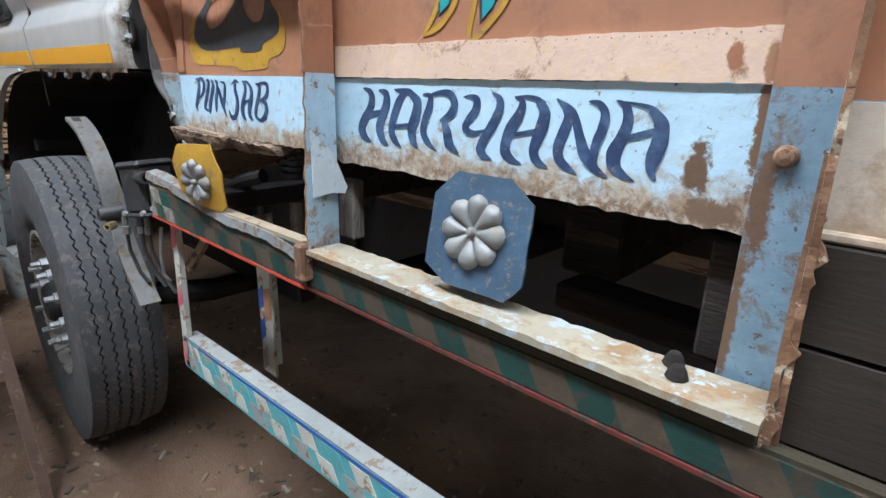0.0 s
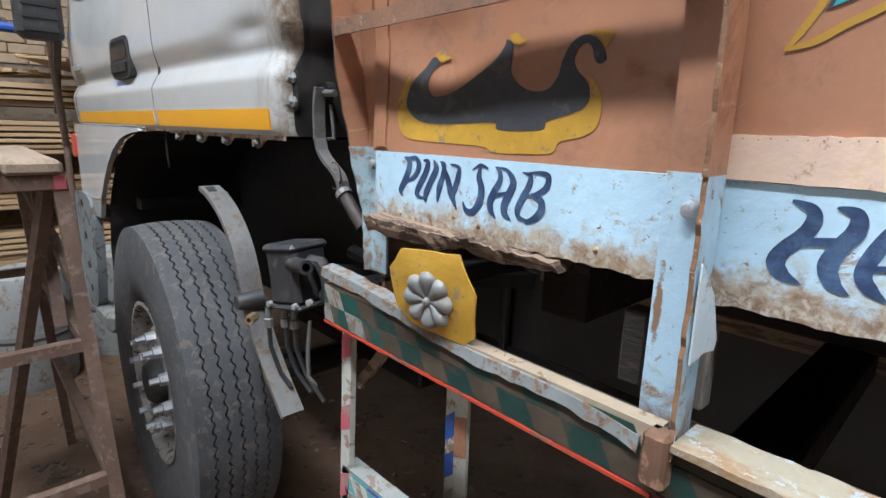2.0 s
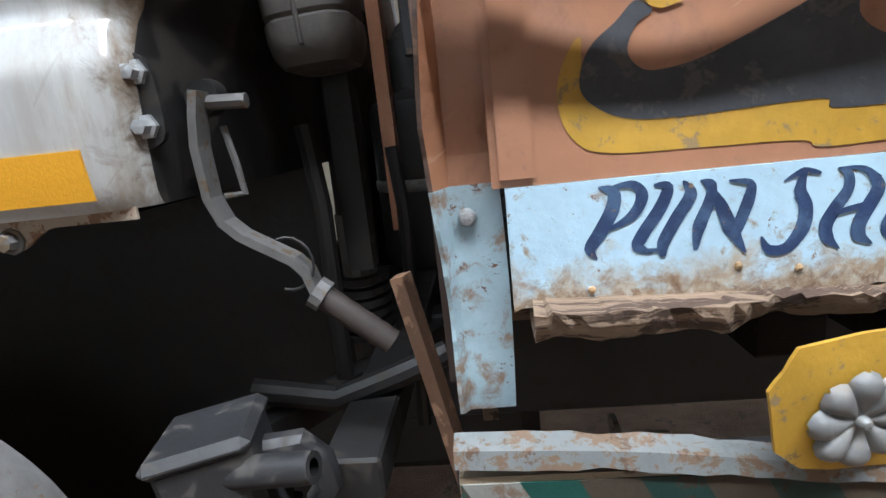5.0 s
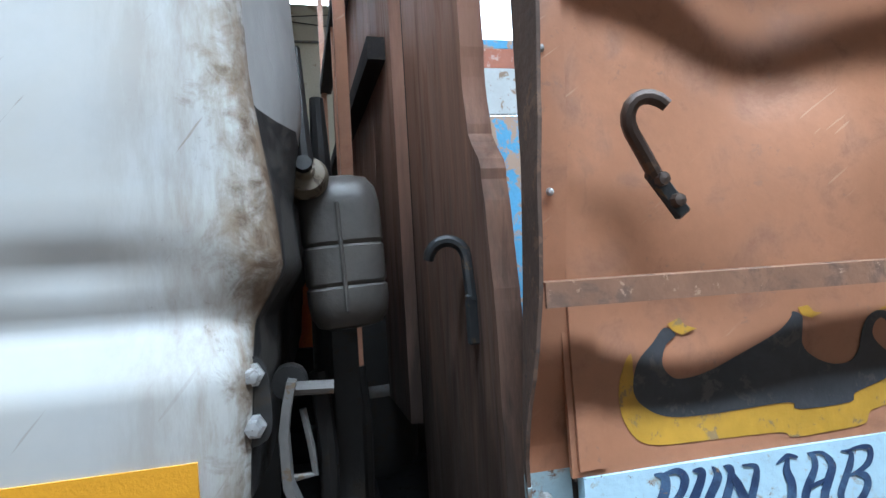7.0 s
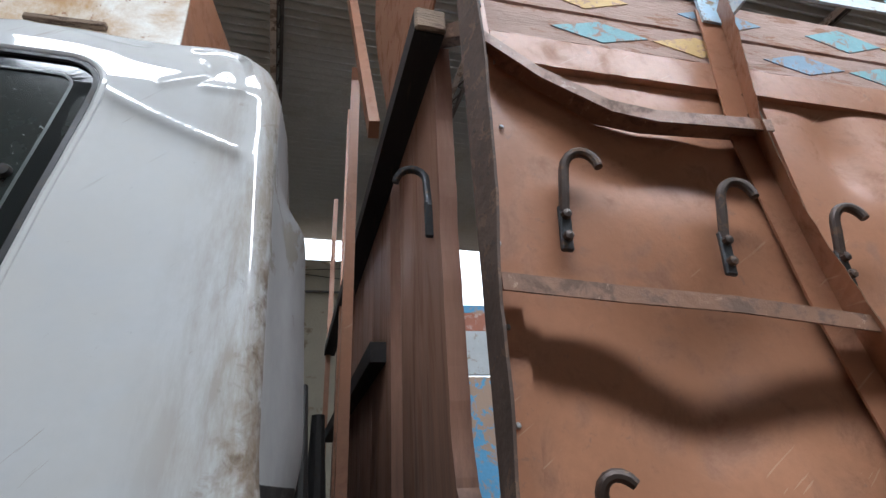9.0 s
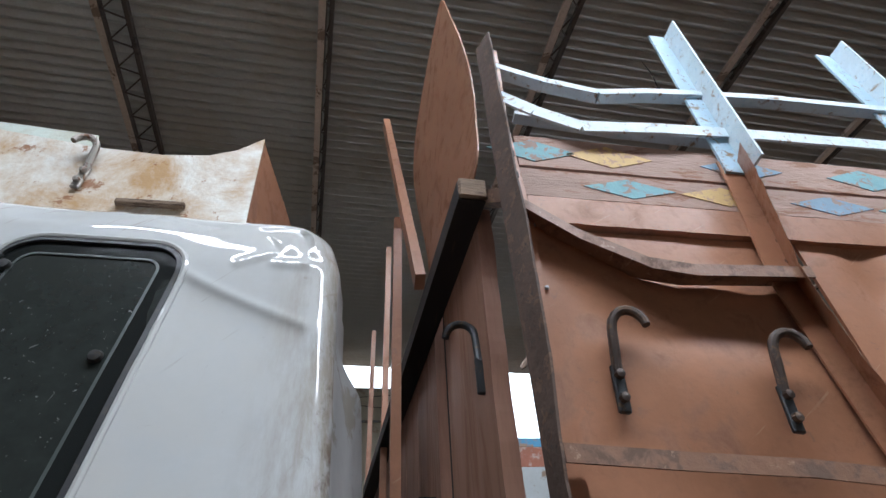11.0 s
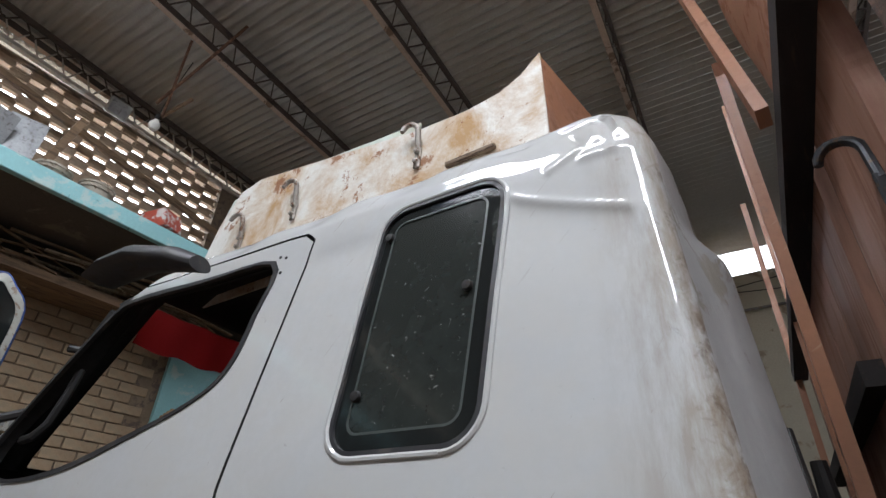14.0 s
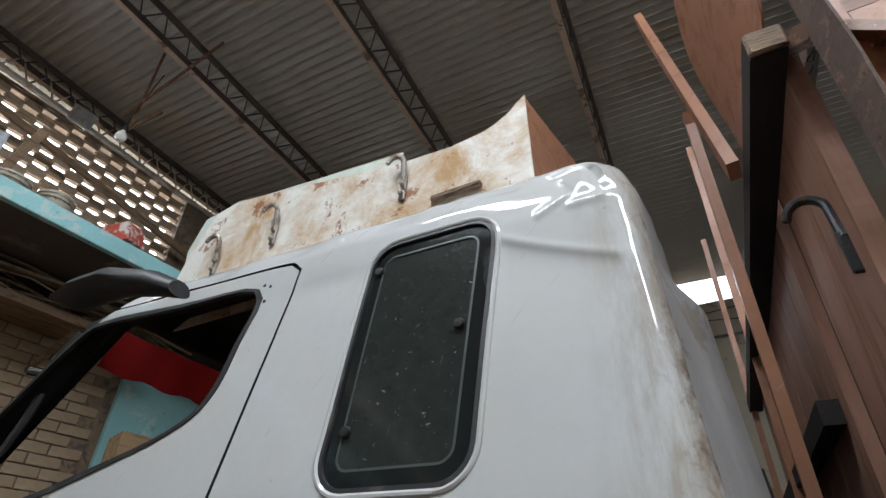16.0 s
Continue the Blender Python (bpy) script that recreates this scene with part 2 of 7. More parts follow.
def thing(name, label, category, at=(0, 0, 0), group="", kind=""):
    ob = new(name)
    ob.location = at
    ob.empty_display_size = 0.1
    return tagged(ob, label, category, group, kind)


def box(bm, lo, hi, m=None, bevel=0.0, seg=1):
    r = bmesh.ops.create_cube(bm, size=1.0)
    vs = r["verts"]
    for v in vs:
        v.co = Vector([lo[k] + (hi[k] - lo[k]) * (v.co[k] + 0.5) for k in range(3)])
    if bevel:
        es = {e for v in vs for e in v.link_edges}
        g = bmesh.ops.bevel(bm, geom=list(es), offset=bevel, segments=seg, affect="EDGES")
        vs = list({v for f in g["faces"] for v in f.verts})
    if m is not None:
        for v in vs:
            v.co = m @ v.co
    return vs


def boxm(lo, hi, bevel=0.0, m=None, seg=1):
    bm = bmesh.new()
    box(bm, lo, hi, m, bevel, seg)
    return bm


def prism(bm, pts, a, b, axis="y"):
    """A closed outline of 2D points pushed from a to b along an axis."""
    def at(p, d):
        return {"x": (d, p[0], p[1]), "y": (p[0], d, p[1]), "z": (p[0], p[1], d)}[axis]
    lo = [bm.verts.new(at(p, a)) for p in pts]
    hi = [bm.verts.new(at(p, b)) for p in pts]
    n = len(pts)
    bm.faces.new(lo)
    bm.faces.new(hi[::-1])
    for i in range(n):
        bm.faces.new((lo[i], lo[(i + 1) % n], hi[(i + 1) % n], hi[i]))
    return lo + hi


def prismm(pts, a, b, axis="y"):
    bm = bmesh.new()
    prism(bm, pts, a, b, axis)
    return bm


def tube(bm, pts, r, n=8):
    """A round bar along points; r is one radius or one for each point."""
    pts = [Vector(p) for p in pts]
    rs = r if isinstance(r, (list, tuple)) else [r] * len(pts)
    rings, side = [], None
    for i, p in enumerate(pts):
        d = (pts[min(i + 1, len(pts) - 1)] - pts[max(i - 1, 0)]).normalized()
        if side is None:
            side = d.orthogonal().normalized()
        side = (side - d * side.dot(d)).normalized()
        up = d.cross(side)
        rings.append([bm.verts.new(p + rs[i] * (math.cos(2 * math.pi * k / n) * side + math.sin(2 * math.pi * k / n) * up)) for k in range(n)])
    for a, b in zip(rings, rings[1:]):
        for k in range(n):
            bm.faces.new((a[k], a[(k + 1) % n], b[(k + 1) % n], b[k]))
    bm.faces.new(rings[0][::-1])
    bm.faces.new(rings[-1])


def tubem(pts, r, n=8):
    bm = bmesh.new()
    tube(bm, pts, r, n)
    return bm


def beam(bm, a, b, w, h, up=(0, 0, 1)):
    """A square bar from a to b, w wide and h high."""
    a, b = Vector(a), Vector(b)
    d = (b - a).normalized()
    s = d.cross(Vector(up)).normalized()
    u = s.cross(d)
    vs = [bm.verts.new(p + s * x * w / 2 + u * y * h / 2) for p in (a, b) for x, y in ((-1, -1), (1, -1), (1, 1), (-1, 1))]
    for f in ((3, 2, 1, 0), (4, 5, 6, 7), (0, 1, 5, 4), (1, 2, 6, 5), (2, 3, 7, 6), (3, 0, 4, 7)):
        bm.faces.new([vs[k] for k in f])


def beamm(a, b, w, h, up=(0, 0, 1)):
    bm = bmesh.new()
    beam(bm, a, b, w, h, up)
    return bm


def rounded(x0, x1, z0, z1, r, n=5, shear=0.0):
    """The outline of a rounded rectangle; shear slants it."""
    out = []
    for cx, cz, a0 in ((x1 - r, z0 + r, -90), (x1 - r, z1 - r, 0), (x0 + r, z1 - r, 90), (x0 + r, z0 + r, 180)):
        for k in range(n + 1):
            a = radians(a0 + 90 * k / n)
            z = cz + r * math.sin(a)
            out.append((cx + r * math.cos(a) + shear * (z - z0), z))
    return out


def lathe(profile, n, m):
    """Turns (radius, along) round the local y axis, and places it by m."""
    bm = bmesh.new()
    rings = []
    for r, y in profile:
        rings.append([bm.verts.new(m @ Vector((r * math.cos(2 * math.pi * k / n), y, r * math.sin(2 * math.pi * k / n)))) for k in range(n)])
    for a, b in zip(rings, rings[1:]):
        for k in range(n):
            bm.faces.new((a[k], a[(k + 1) % n], b[(k + 1) % n], b[k]))
    return bm


# ---- the hall ----
part("ground", boxm((-60, -60, -0.3), (60, 60, 0.0)), GROUND, label="brown packed dirt floor littered with scraps", kind="structure")


def corrugated(x0, x1, y0, y1, z, pitch=0.076, h=0.015, per=6):
    """A roof sheet with ribs along x."""
    bm = bmesh.new()
    n = int((y1 - y0) / pitch * per)
    vs = []
    for i in range(n + 1):
        y = y0 + (y1 - y0) * i / n
        zz = z + h * math.sin(2 * math.pi * (y - y0) / pitch)
        vs.append((bm.verts.new((x0 + 0.0, y, zz)), bm.verts.new((x1, y + 0.05 * (x1 - x0), zz))))
    for a, b in zip(vs, vs[1:]):
        bm.faces.new((a[0], b[0], b[1], a[1]))
    return bm


bm = corrugated(-4.75, 9, -1.25, 5.7, 5.2)
part("ceiling", bm, ROOF, label="grey corrugated metal roof sheets on steel purlins", kind="structure", smooth=True)
bm = boxm((-4.7, -8, 5.2), (9, -2.1, 5.25))
box(bm, (-4.7, -2.1, 5.2), (-2.5, -1.25, 5.25))
box(bm, (4.0, -2.1, 5.2), (9, -1.25, 5.25))
part("ceiling", bm, ROOF, label="roof sheets beside the skylight slot", kind="structure")
SLOPE = 0.075
for x, apart_by in ((-4.45, 0.10), (-3.275, 0.17), (-1.957, 0.15), (-0.597, 0.055), (0.92, 0.12), (2.25, 0.15), (3.6, 0.15), (5.0, 0.15)):
    p = thing("purlin", "rust-brown lattice steel purlin under the sheets", "purlin", (x, 0, 5.13), group="roof purlins")
    x1 = 0.12 - SLOPE * 6.8
    part("lower_chord", beamm((0.12, -1.2, -0.045), (x1, 5.6, -0.045), 0.045, 0.03), BEAM, p)
    part("chord_lip", beamm((0.145, -1.2, -0.03), (x1 + 0.025, 5.6, -0.03), 0.006, 0.055), BEAM_DARK, p)
    part("upper_chord", beamm((0.12 + apart_by, -1.2, 0.03), (x1 + apart_by, 5.6, 0.03), 0.028, 0.045), BEAM_DARK, p)
    bm = bmesh.new()
    for k in range(34):
        y = -1.1 + k * 0.2
        xx = 0.12 - SLOPE * (y + 1.2)
        beam(bm, (xx + 0.02, y, -0.04), (xx + apart_by, y + 0.1, 0.03), 0.009, 0.009, (0, 0, 1))
        beam(bm, (xx + apart_by, y + 0.1, 0.03), (xx + 0.02, y + 0.2, -0.04), 0.009, 0.009, (0, 0, 1))
    part("lacing", bm, BEAM_DARK, p)

# lattice girder at the head of the west wall, pale strip behind it
PALE_STEEL = mat("pale_girder_paint", (0.55, 0.50, 0.43), 0.6, spots=(0.35, 0.27, 0.2), amount=0.3, scale=9, grain=0.2)
g = thing("lattice_girder", "pale steel lattice girder at the wall head", "girder", (-4.3, 0, 4.95))
for z in (0.0, 0.2):
    part("chord", beamm((0.1, -3, z), (-0.43, 5.4, z), 0.04, 0.035), PALE_STEEL, g)
for k in range(42):
    y = -3 + k * 0.2
    x = 0.1 - 0.063 * (y + 3)
    part("lacing_bar", tubem([(x, y, 0), (x - 0.006, y + 0.1, 0.2), (x - 0.012, y + 0.2, 0)], 0.009, 5), PALE_STEEL, g)
p = thing("roof_tie", "two thin rusty rods slung under the roof", "rod", (-3.0, 0, 4.95))
part("rod", tubem([(-0.6, 0.42, -0.34), (-0.25, 0.48, -0.10), (0.125, 0.535, 0.15)], 0.011, 6), RUST, p)
part("rod", tubem([(-0.6, 0.49, -0.42), (-0.342, 0.386, 0.15)], 0.011, 6), RUST, p)

# far wall with a sky gap above it, and the bright opening beside
bm = bmesh.new()
box(bm, (-4.7, 5.6, 0), (0.75, 5.8, 4.74))
box(bm, (4.6, 5.6, 0), (9.2, 5.8, 4.74))
box(bm, (0.75, 5.6, 0), (4.6, 5.8, 2.3))
part("wall_north", bm, WALL, kind="structure", label="cream plastered wall with open gap under the roof")
p = thing("wall_pipe", "thin grey pipe and cables along the cream wall", "pipe", (-1, 5.55, 4.3))
part("pipe", tubem([(-3, 0.0, -0.05), (2.4, 0.0, 0.0)], 0.015, 6), GREY_METAL, p)
part("cable", tubem([(-3, 0.0, 0.3), (-1, 0, 0.15), (1.2, 0, 0.33)], 0.006, 5), BLACK, p)
part("cable", tubem([(-3, 0.02, 0.12), (-0.5, 0.02, 0.32), (1.2, 0.02, 0.14)], 0.006, 5), BLACK, p)

# unseen yard side behind the camera and closing walls, added to shape the light
bm = bmesh.new()
box(bm, (-12, -8.2, 0), (-4.5, -8, 5.2))
box(bm, (1.7, -8.2, 0), (12, -8, 5.2))
box(bm, (-4.5, -8.2, 3.0), (1.7, -8, 5.2))
part("wall_south", bm, WALL, kind="structure", label="unseen plastered workshop wall with an assumed open gate")
part("wall_east", boxm((9, -8, 0), (9.2, 5.6, 5.2)), WALL, kind="structure", label="unseen plain plastered workshop wall")

# west wall: brick below, pierced honeycomb brick above
BRICK = mat("old_brick", (0.50, 0.38, 0.27), 0.95, spots=(0.36, 0.27, 0.19), amount=0.45, scale=12, grain=0.3, bump=0.5)
BRICK_DARK = mat("sooty_brick", (0.235, 0.175, 0.12), 0.95, spots=(0.12, 0.09, 0.07), amount=0.45, scale=12, grain=0.3, bump=0.4)
TURQ = mat("turquoise_distemper", (0.34, 0.63, 0.65), 0.85, spots=(0.50, 0.64, 0.62), amount=0.3, scale=5, grain=0.15, second=(0.12, 0.25, 0.27), second_amount=0.1)
WX = -4.5
bm = bmesh.new()
box(bm, (WX - 0.2, -8, 0), (WX - 0.012, 1.5, 4.205))
box(bm, (WX - 0.2, 1.5, 0), (WX - 0.012, 5.6, 4.205))
box(bm, (WX - 0.2, -8, 4.965), (WX, 5.6, 4.99))
box(bm, (WX - 0.2, 1.55, 4.205), (WX, 5.6, 4.965))
box(bm, (WX - 0.2, -8, 4.205), (WX, -1.3, 4.965))
EAVE = bpy.data.materials.new("dusty_translucent_sheet")
EAVE.use_nodes = True
thin_sheet = EAVE.node_tree.nodes.new("ShaderNodeBsdfTranslucent")
thin_sheet.inputs[0].default_value = (0.10, 0.084, 0.064, 1)
EAVE.node_tree.links.new(thin_sheet.outputs[0], EAVE.node_tree.nodes["Material Output"].inputs[0])
eave = bmesh.new()
eave.faces.new([eave.verts.new((WX - 0.11, y, z)) for y, z in ((-8, 4.985), (5.6, 4.985), (5.6, 5.21), (-8, 5.21))])
part("eave_sheet", eave, EAVE, kind="structure", label="dusty translucent sheet strip closing the eave")
wall_w = part("wall_west", bm, BRICK_DARK, kind="structure", label="old brick wall, pierced honeycomb brickwork under the roof")
part("wall_west_plaster", boxm((WX - 0.01, 1.56, 0), (WX + 0.03, 5.6, 3.42)), TURQ, kind="structure", label="turquoise distempered wall, stained")

# mezzanine slab with turquoise edge
DARKSLAB = mat("sooty_slab", (0.10, 0.085, 0.07), 0.95, spots=(0.16, 0.13, 0.10), amount=0.3, scale=3, grain=0.3)
sl = thing("mezzanine_slab", "sooty concrete mezzanine slab with turquoise edge", "slab", (-3.9, 0.5, 3.5), kind="structure")
part("slab", boxm((-0.58, -6, 0.0), (0.45, 4.5, 0.085)), DARKSLAB, sl)
part("slab_edge", boxm((0.452, -6, -0.012), (0.50, 4.5, 0.10), 0.004), TURQ, sl)
SHELF = mat("shelf_timber", (0.26, 0.17, 0.10), 0.85, spots=(0.12, 0.08, 0.05), amount=0.4, scale=9, grain=0.35, stretch=(5, 0.5, 5))
sh = thing("wall_shelf", "brown timber wall shelf heaped with sticks", "shelf", (-4.1, 0.3, 3.24))
part("front_rail", boxm((0.1, -2.2, -0.03), (0.14, 1.2, 0.02)), SHELF, sh)
part("board", boxm((-0.38, -2.2, 0.02), (0.10, 1.2, 0.04)), SHELF, sh)
for y in (-1.6, -0.5, 0.6):
    part("bracket", beamm((-0.38, y, -0.25), (0.1, y, -0.03), 0.03, 0.03), SHELF, sh)
rng = random.Random(4)
STICK = mat("dry_stick", (0.40, 0.31, 0.21), 0.85, spots=(0.22, 0.16, 0.10), amount=0.4, scale=12, grain=0.3)
for k in range(80):
    y = rng.uniform(-1.7, 0.9)
    x = rng.uniform(-4.4, -3.98)
    L = rng.uniform(0.3, 0.9)
    z = 3.29 + rng.uniform(0, 0.17)
    s = part("stick", tubem([(x, y + 0.3, z), (x + rng.uniform(-0.05, 0.05), y + 0.3 + L * 0.5, z + 0.03), (x + rng.uniform(-0.1, 0.1), y + 0.3 + L, z - 0.03)], rng.uniform(0.006, 0.014), 5), STICK if k % 3 else SHELF)
    tagged(s, "thin dry stick lying on the timber shelf", "stick", "sticks on the shelf")

# things on the slab
ENAMEL = mat("dull_enamel", (0.45, 0.40, 0.32), 0.6, spots=(0.2, 0.15, 0.1), amount=0.3, scale=20, grain=0.2)


def pot(x, y, r, h, label):
    p = thing("pot", label, "pot", (x, y, 3.585), group="pots on the slab")
    part("bowl", lathe([(0.01, 0.0), (r * 0.8, 0.0), (r, h), (r * 1.06, h), (r * 1.06, h + 0.015), (r * 0.94, h + 0.015), (r * 0.75, 0.02), (0.01, 0.02)], 24, pose(0, 0, 0, 90, 0, 0)), ENAMEL, p, smooth=True)
    part("rim", lathe([(r * 1.0, h - 0.03), (r * 1.05, h - 0.025), (r * 1.0, h - 0.02)], 24, pose(0, 0, 0, 90, 0, 0)), ENAMEL, p, smooth=True)


pot(-3.55, 0.05, 0.10, 0.09, "dented cream enamel pot with lid rings")
pot(-3.56, 0.30, 0.10, 0.12, "brownish clay pot on the slab")
pot(-3.62, -0.32, 0.12, 0.08, "shallow grey basin on the slab")
REDCARTON = mat("red_white_carton", (0.55, 0.10, 0.06), 0.6, spots=(0.75, 0.7, 0.66), amount=0.5, scale=14, grain=0.1)
p = part("carton", boxm((-0.1, -0.09, 0), (0.1, 0.09, 0.13), 0.004, pose(-3.5, 0.72, 3.602, 8, -12, 25)), REDCARTON)
tagged(p, "crumpled red and white carton on the slab", "carton")
p = thing("sheet_metal_scrap", "bent grey metal sheets leaning on the slab", "sheet", (-3.65, -0.28, 3.59))
part("sheet", boxm((-0.004, -0.16, 0), (0.004, 0.12, 0.34), 0, pose(0, -0.05, 0, 0, 14, 10)), STEEL, p)
part("sheet", boxm((-0.004, -0.1, 0), (0.004, 0.1, 0.42), 0, pose(0.05, 0.12, 0, 0, -10, -14)), STEEL, p)
p = thing("timber_post", "rough brown timber post on the slab", "post", (-3.7, -0.02, 3.585))
part("post", beamm((0, 0, 0), (0.0, 0.12, 0.62), 0.06, 0.05), SHELF, p)
p = thing("wall_beam", "long brown timber rail before the pierced wall", "beam", (-4.36, 0, 4.62))
part("rail", beamm((0, -3, 0.52), (0, 2.4, -0.42), 0.04, 0.05), SHELF, p)

# lamp on the girder and bare bulbs
FIXT = mat("lamp_housing", (0.5, 0.5, 0.47), 0.5, grain=0.1)
p = thing("flood_lamp", "square grey flood lamp on the girder, unlit", "lamp", (-4.36, 0.42, 4.99))
part("housing", boxm((-0.05, -0.09, -0.09), (0.0, 0.09, 0.06), 0.01, pose(0, 0, 0, 0, 25, 0)), FIXT, p)
part("glass", boxm((0.002, -0.075, -0.075), (0.008, 0.075, 0.045), 0, pose(0, 0, 0, 0, 25, 0)), STEEL, p)
part("bracket", beamm((-0.06, 0, 0.0), (-0.03, 0, 0.12), 0.03, 0.02), GREY_METAL, p)
BULB = mat("bulb_glass", (0.85, 0.83, 0.78), 0.25, grain=0.03, bump=0)


def bulb(x, y, z, top):
    p = thing("bulb", "bare white bulb hanging from a roof cable", "bulb", (x, y, z), group="hanging bulbs")
    part("globe", lathe([(0.001, -0.045), (0.02, -0.04), (0.036, -0.02), (0.04, 0.0), (0.034, 0.022), (0.018, 0.045), (0.014, 0.06)], 16, pose(0, 0, 0, 90, 0, 0)), BULB, p, smooth=True)
    part("holder", tubem([(0, 0, 0.055), (0, 0, 0.10)], 0.018, 10), BLACK, p)
    part("cable", tubem([(0, 0, 0.1), (0.02, 0.01, 0.3), (0.05, 0.06, top - z)], 0.004, 5), BLACK, p)
    part("stick", beamm((0.0, 0.02, 0.1), (0.1, 0.14, 0.34), 0.02, 0.02), SHELF, p)


bulb(-3.62, 0.47, 4.44, 5.15)
bulb(1.55, 1.05, 4.62, 5.15)

# ---- the truck body ----
body = thing("cargo_body", "orange and pale blue painted truck body with lettering", "truck body", (0.6, 1.0, 0.0))
body_inv = Matrix.Translation((-0.6, -1.0, 0.0))


def bpart(name, bm, material, label="", smooth=False, parent=None):
    ob = part(name, bm, material, parent or body, label, smooth)
    ob.matrix_parent_inverse = body_inv if not parent else Matrix.Identity(4)
    return ob


def bulged(x0, x1, z0, z1, bumps, nx=28, nz=40, t=0.006, wave=0.002):
    """A thin sheet-metal panel facing -y, pushed out or in by round bumps (x, z, rx, rz, depth)."""
    bm = bmesh.new()
    grid = []
    for j in range(nz + 1):
        row = []
        for i in range(nx + 1):
            x, z = x0 + (x1 - x0) * i / nx, z0 + (z1 - z0) * j / nz
            y = -wave * noise.noise(Vector((x * 5, z * 5, 1.3)))
            for bx, bz, rx, rz, d in bumps:
                y -= d * math.exp(-((x - bx) / rx) ** 2 - ((z - bz) / rz) ** 2)
            row.append(bm.verts.new((x, y, z)))
        grid.append(row)
    for a, b in zip(grid, grid[1:]):
        for i in range(nx):
            bm.faces.new((a[i], a[i + 1], b[i + 1], b[i]))
    r = bmesh.ops.extrude_face_region(bm, geom=list(bm.faces))
    for v in r["geom"]:
        if isinstance(v, bmesh.types.BMVert):
            v.co.y += t
    return bm


def ragged(x0, x1, z0, z1, y0, y1, amp, n=40, seed=0, low=True, high=False, slope=0.0):
    """A board with an uneven lower or upper edge."""
    rg = random.Random(seed)
    lo = [(x0 + (x1 - x0) * k / n, z0 + slope * k / n + (rg.uniform(-amp, amp) if low else 0)) for k in range(n + 1)]
    hi = [(x0 + (x1 - x0) * k / n, z1 + slope * k / n + (rg.uniform(-amp, amp) if high else 0)) for k in range(n + 1)]
    bm = bmesh.new()
    f = [bm.verts.new((x, y0, z)) for x, z in lo], [bm.verts.new((x, y0, z)) for x, z in hi]
    g = [bm.verts.new((x, y1, z)) for x, z in lo], [bm.verts.new((x, y1, z)) for x, z in hi]
    for k in range(n):
        bm.faces.new((f[0][k], f[0][k + 1], f[1][k + 1], f[1][k]))
        bm.faces.new((g[0][k + 1], g[0][k], g[1][k], g[1][k + 1]))
        bm.faces.new((f[0][k + 1], f[0][k], g[0][k], g[0][k + 1]))
        bm.faces.new((f[1][k], f[1][k + 1], g[1][k + 1], g[1][k]))
    bm.faces.new((f[0][0], f[1][0], g[1][0], g[0][0]))
    bm.faces.new((f[0][n], g[0][n], g[1][n], f[1][n]))
    return bm


bay1 = [(0.17, 1.53, 0.11, 0.10, -0.022), (0.30, 1.87, 0.13, 0.13, -0.032), (0.30, 2.12, 0.2, 0.10, 0.010), (0.10, 2.28, 0.1, 0.12, 0.006), (0.42, 1.72, 0.12, 0.10, 0.010), (0.2, 1.72, 0.1, 0.1, -0.006), (0.44, 2.25, 0.07, 0.08, -0.010)]
bay2 = [(0.82, 2.15, 0.16, 0.2, 0.03), (0.70, 2.30, 0.05, 0.1, -0.02), (0.9, 1.75, 0.2, 0.2, 0.015)]
bpart("side_panel", bulged(0.019, 0.545, 1.388, 2.42, bay1, 48, 96), ORANGE, smooth=True)
bpart("side_panel", bulged(0.57, 1.135, 1.388, 2.42, bay2, 40, 80), ORANGE, smooth=True)
bpart("side_panel", bulged(1.163, 1.75, 1.377, 2.42, [], 8, 8), ORANGE, smooth=True)
bpart("side_panel", bulged(1.78, 3.2, 1.376, 2.42, [], 8, 8), ORANGE, smooth=True)
bpart("skirt_board", ragged(0.030, 0.545, 1.276, 1.3875, -0.002, 0.014, 0.0022, 60, 1), BLUE)
bpart("skirt_board", ragged(0.57, 1.16, 1.268, 1.3865, -0.002, 0.014, 0.0022, 60, 2), BLUE)
bpart("skirt_board", ragged(1.186, 1.75, 1.287, 1.376, -0.036, 0.01, 0.002, 40, 3), CREAM_TRAY)
bpart("tray_rim", boxm((1.186, -0.042, 1.283), (1.75, -0.030, 1.291), 0.002), CREAM_TRAY)
bpart("plank", ragged(0.585, 1.133, 1.3875, 1.428, -0.0055, -0.0005, 0.0007, 50, 5, True, True), PINK, "pale pink nailed plank")


POST_BEND = [(1.1, 0.0), (1.5, 0.0), (1.8, -0.011), (1.98, -0.046), (2.15, -0.066), (2.3, -0.080), (2.57, -0.054), (2.7, -0.050)]


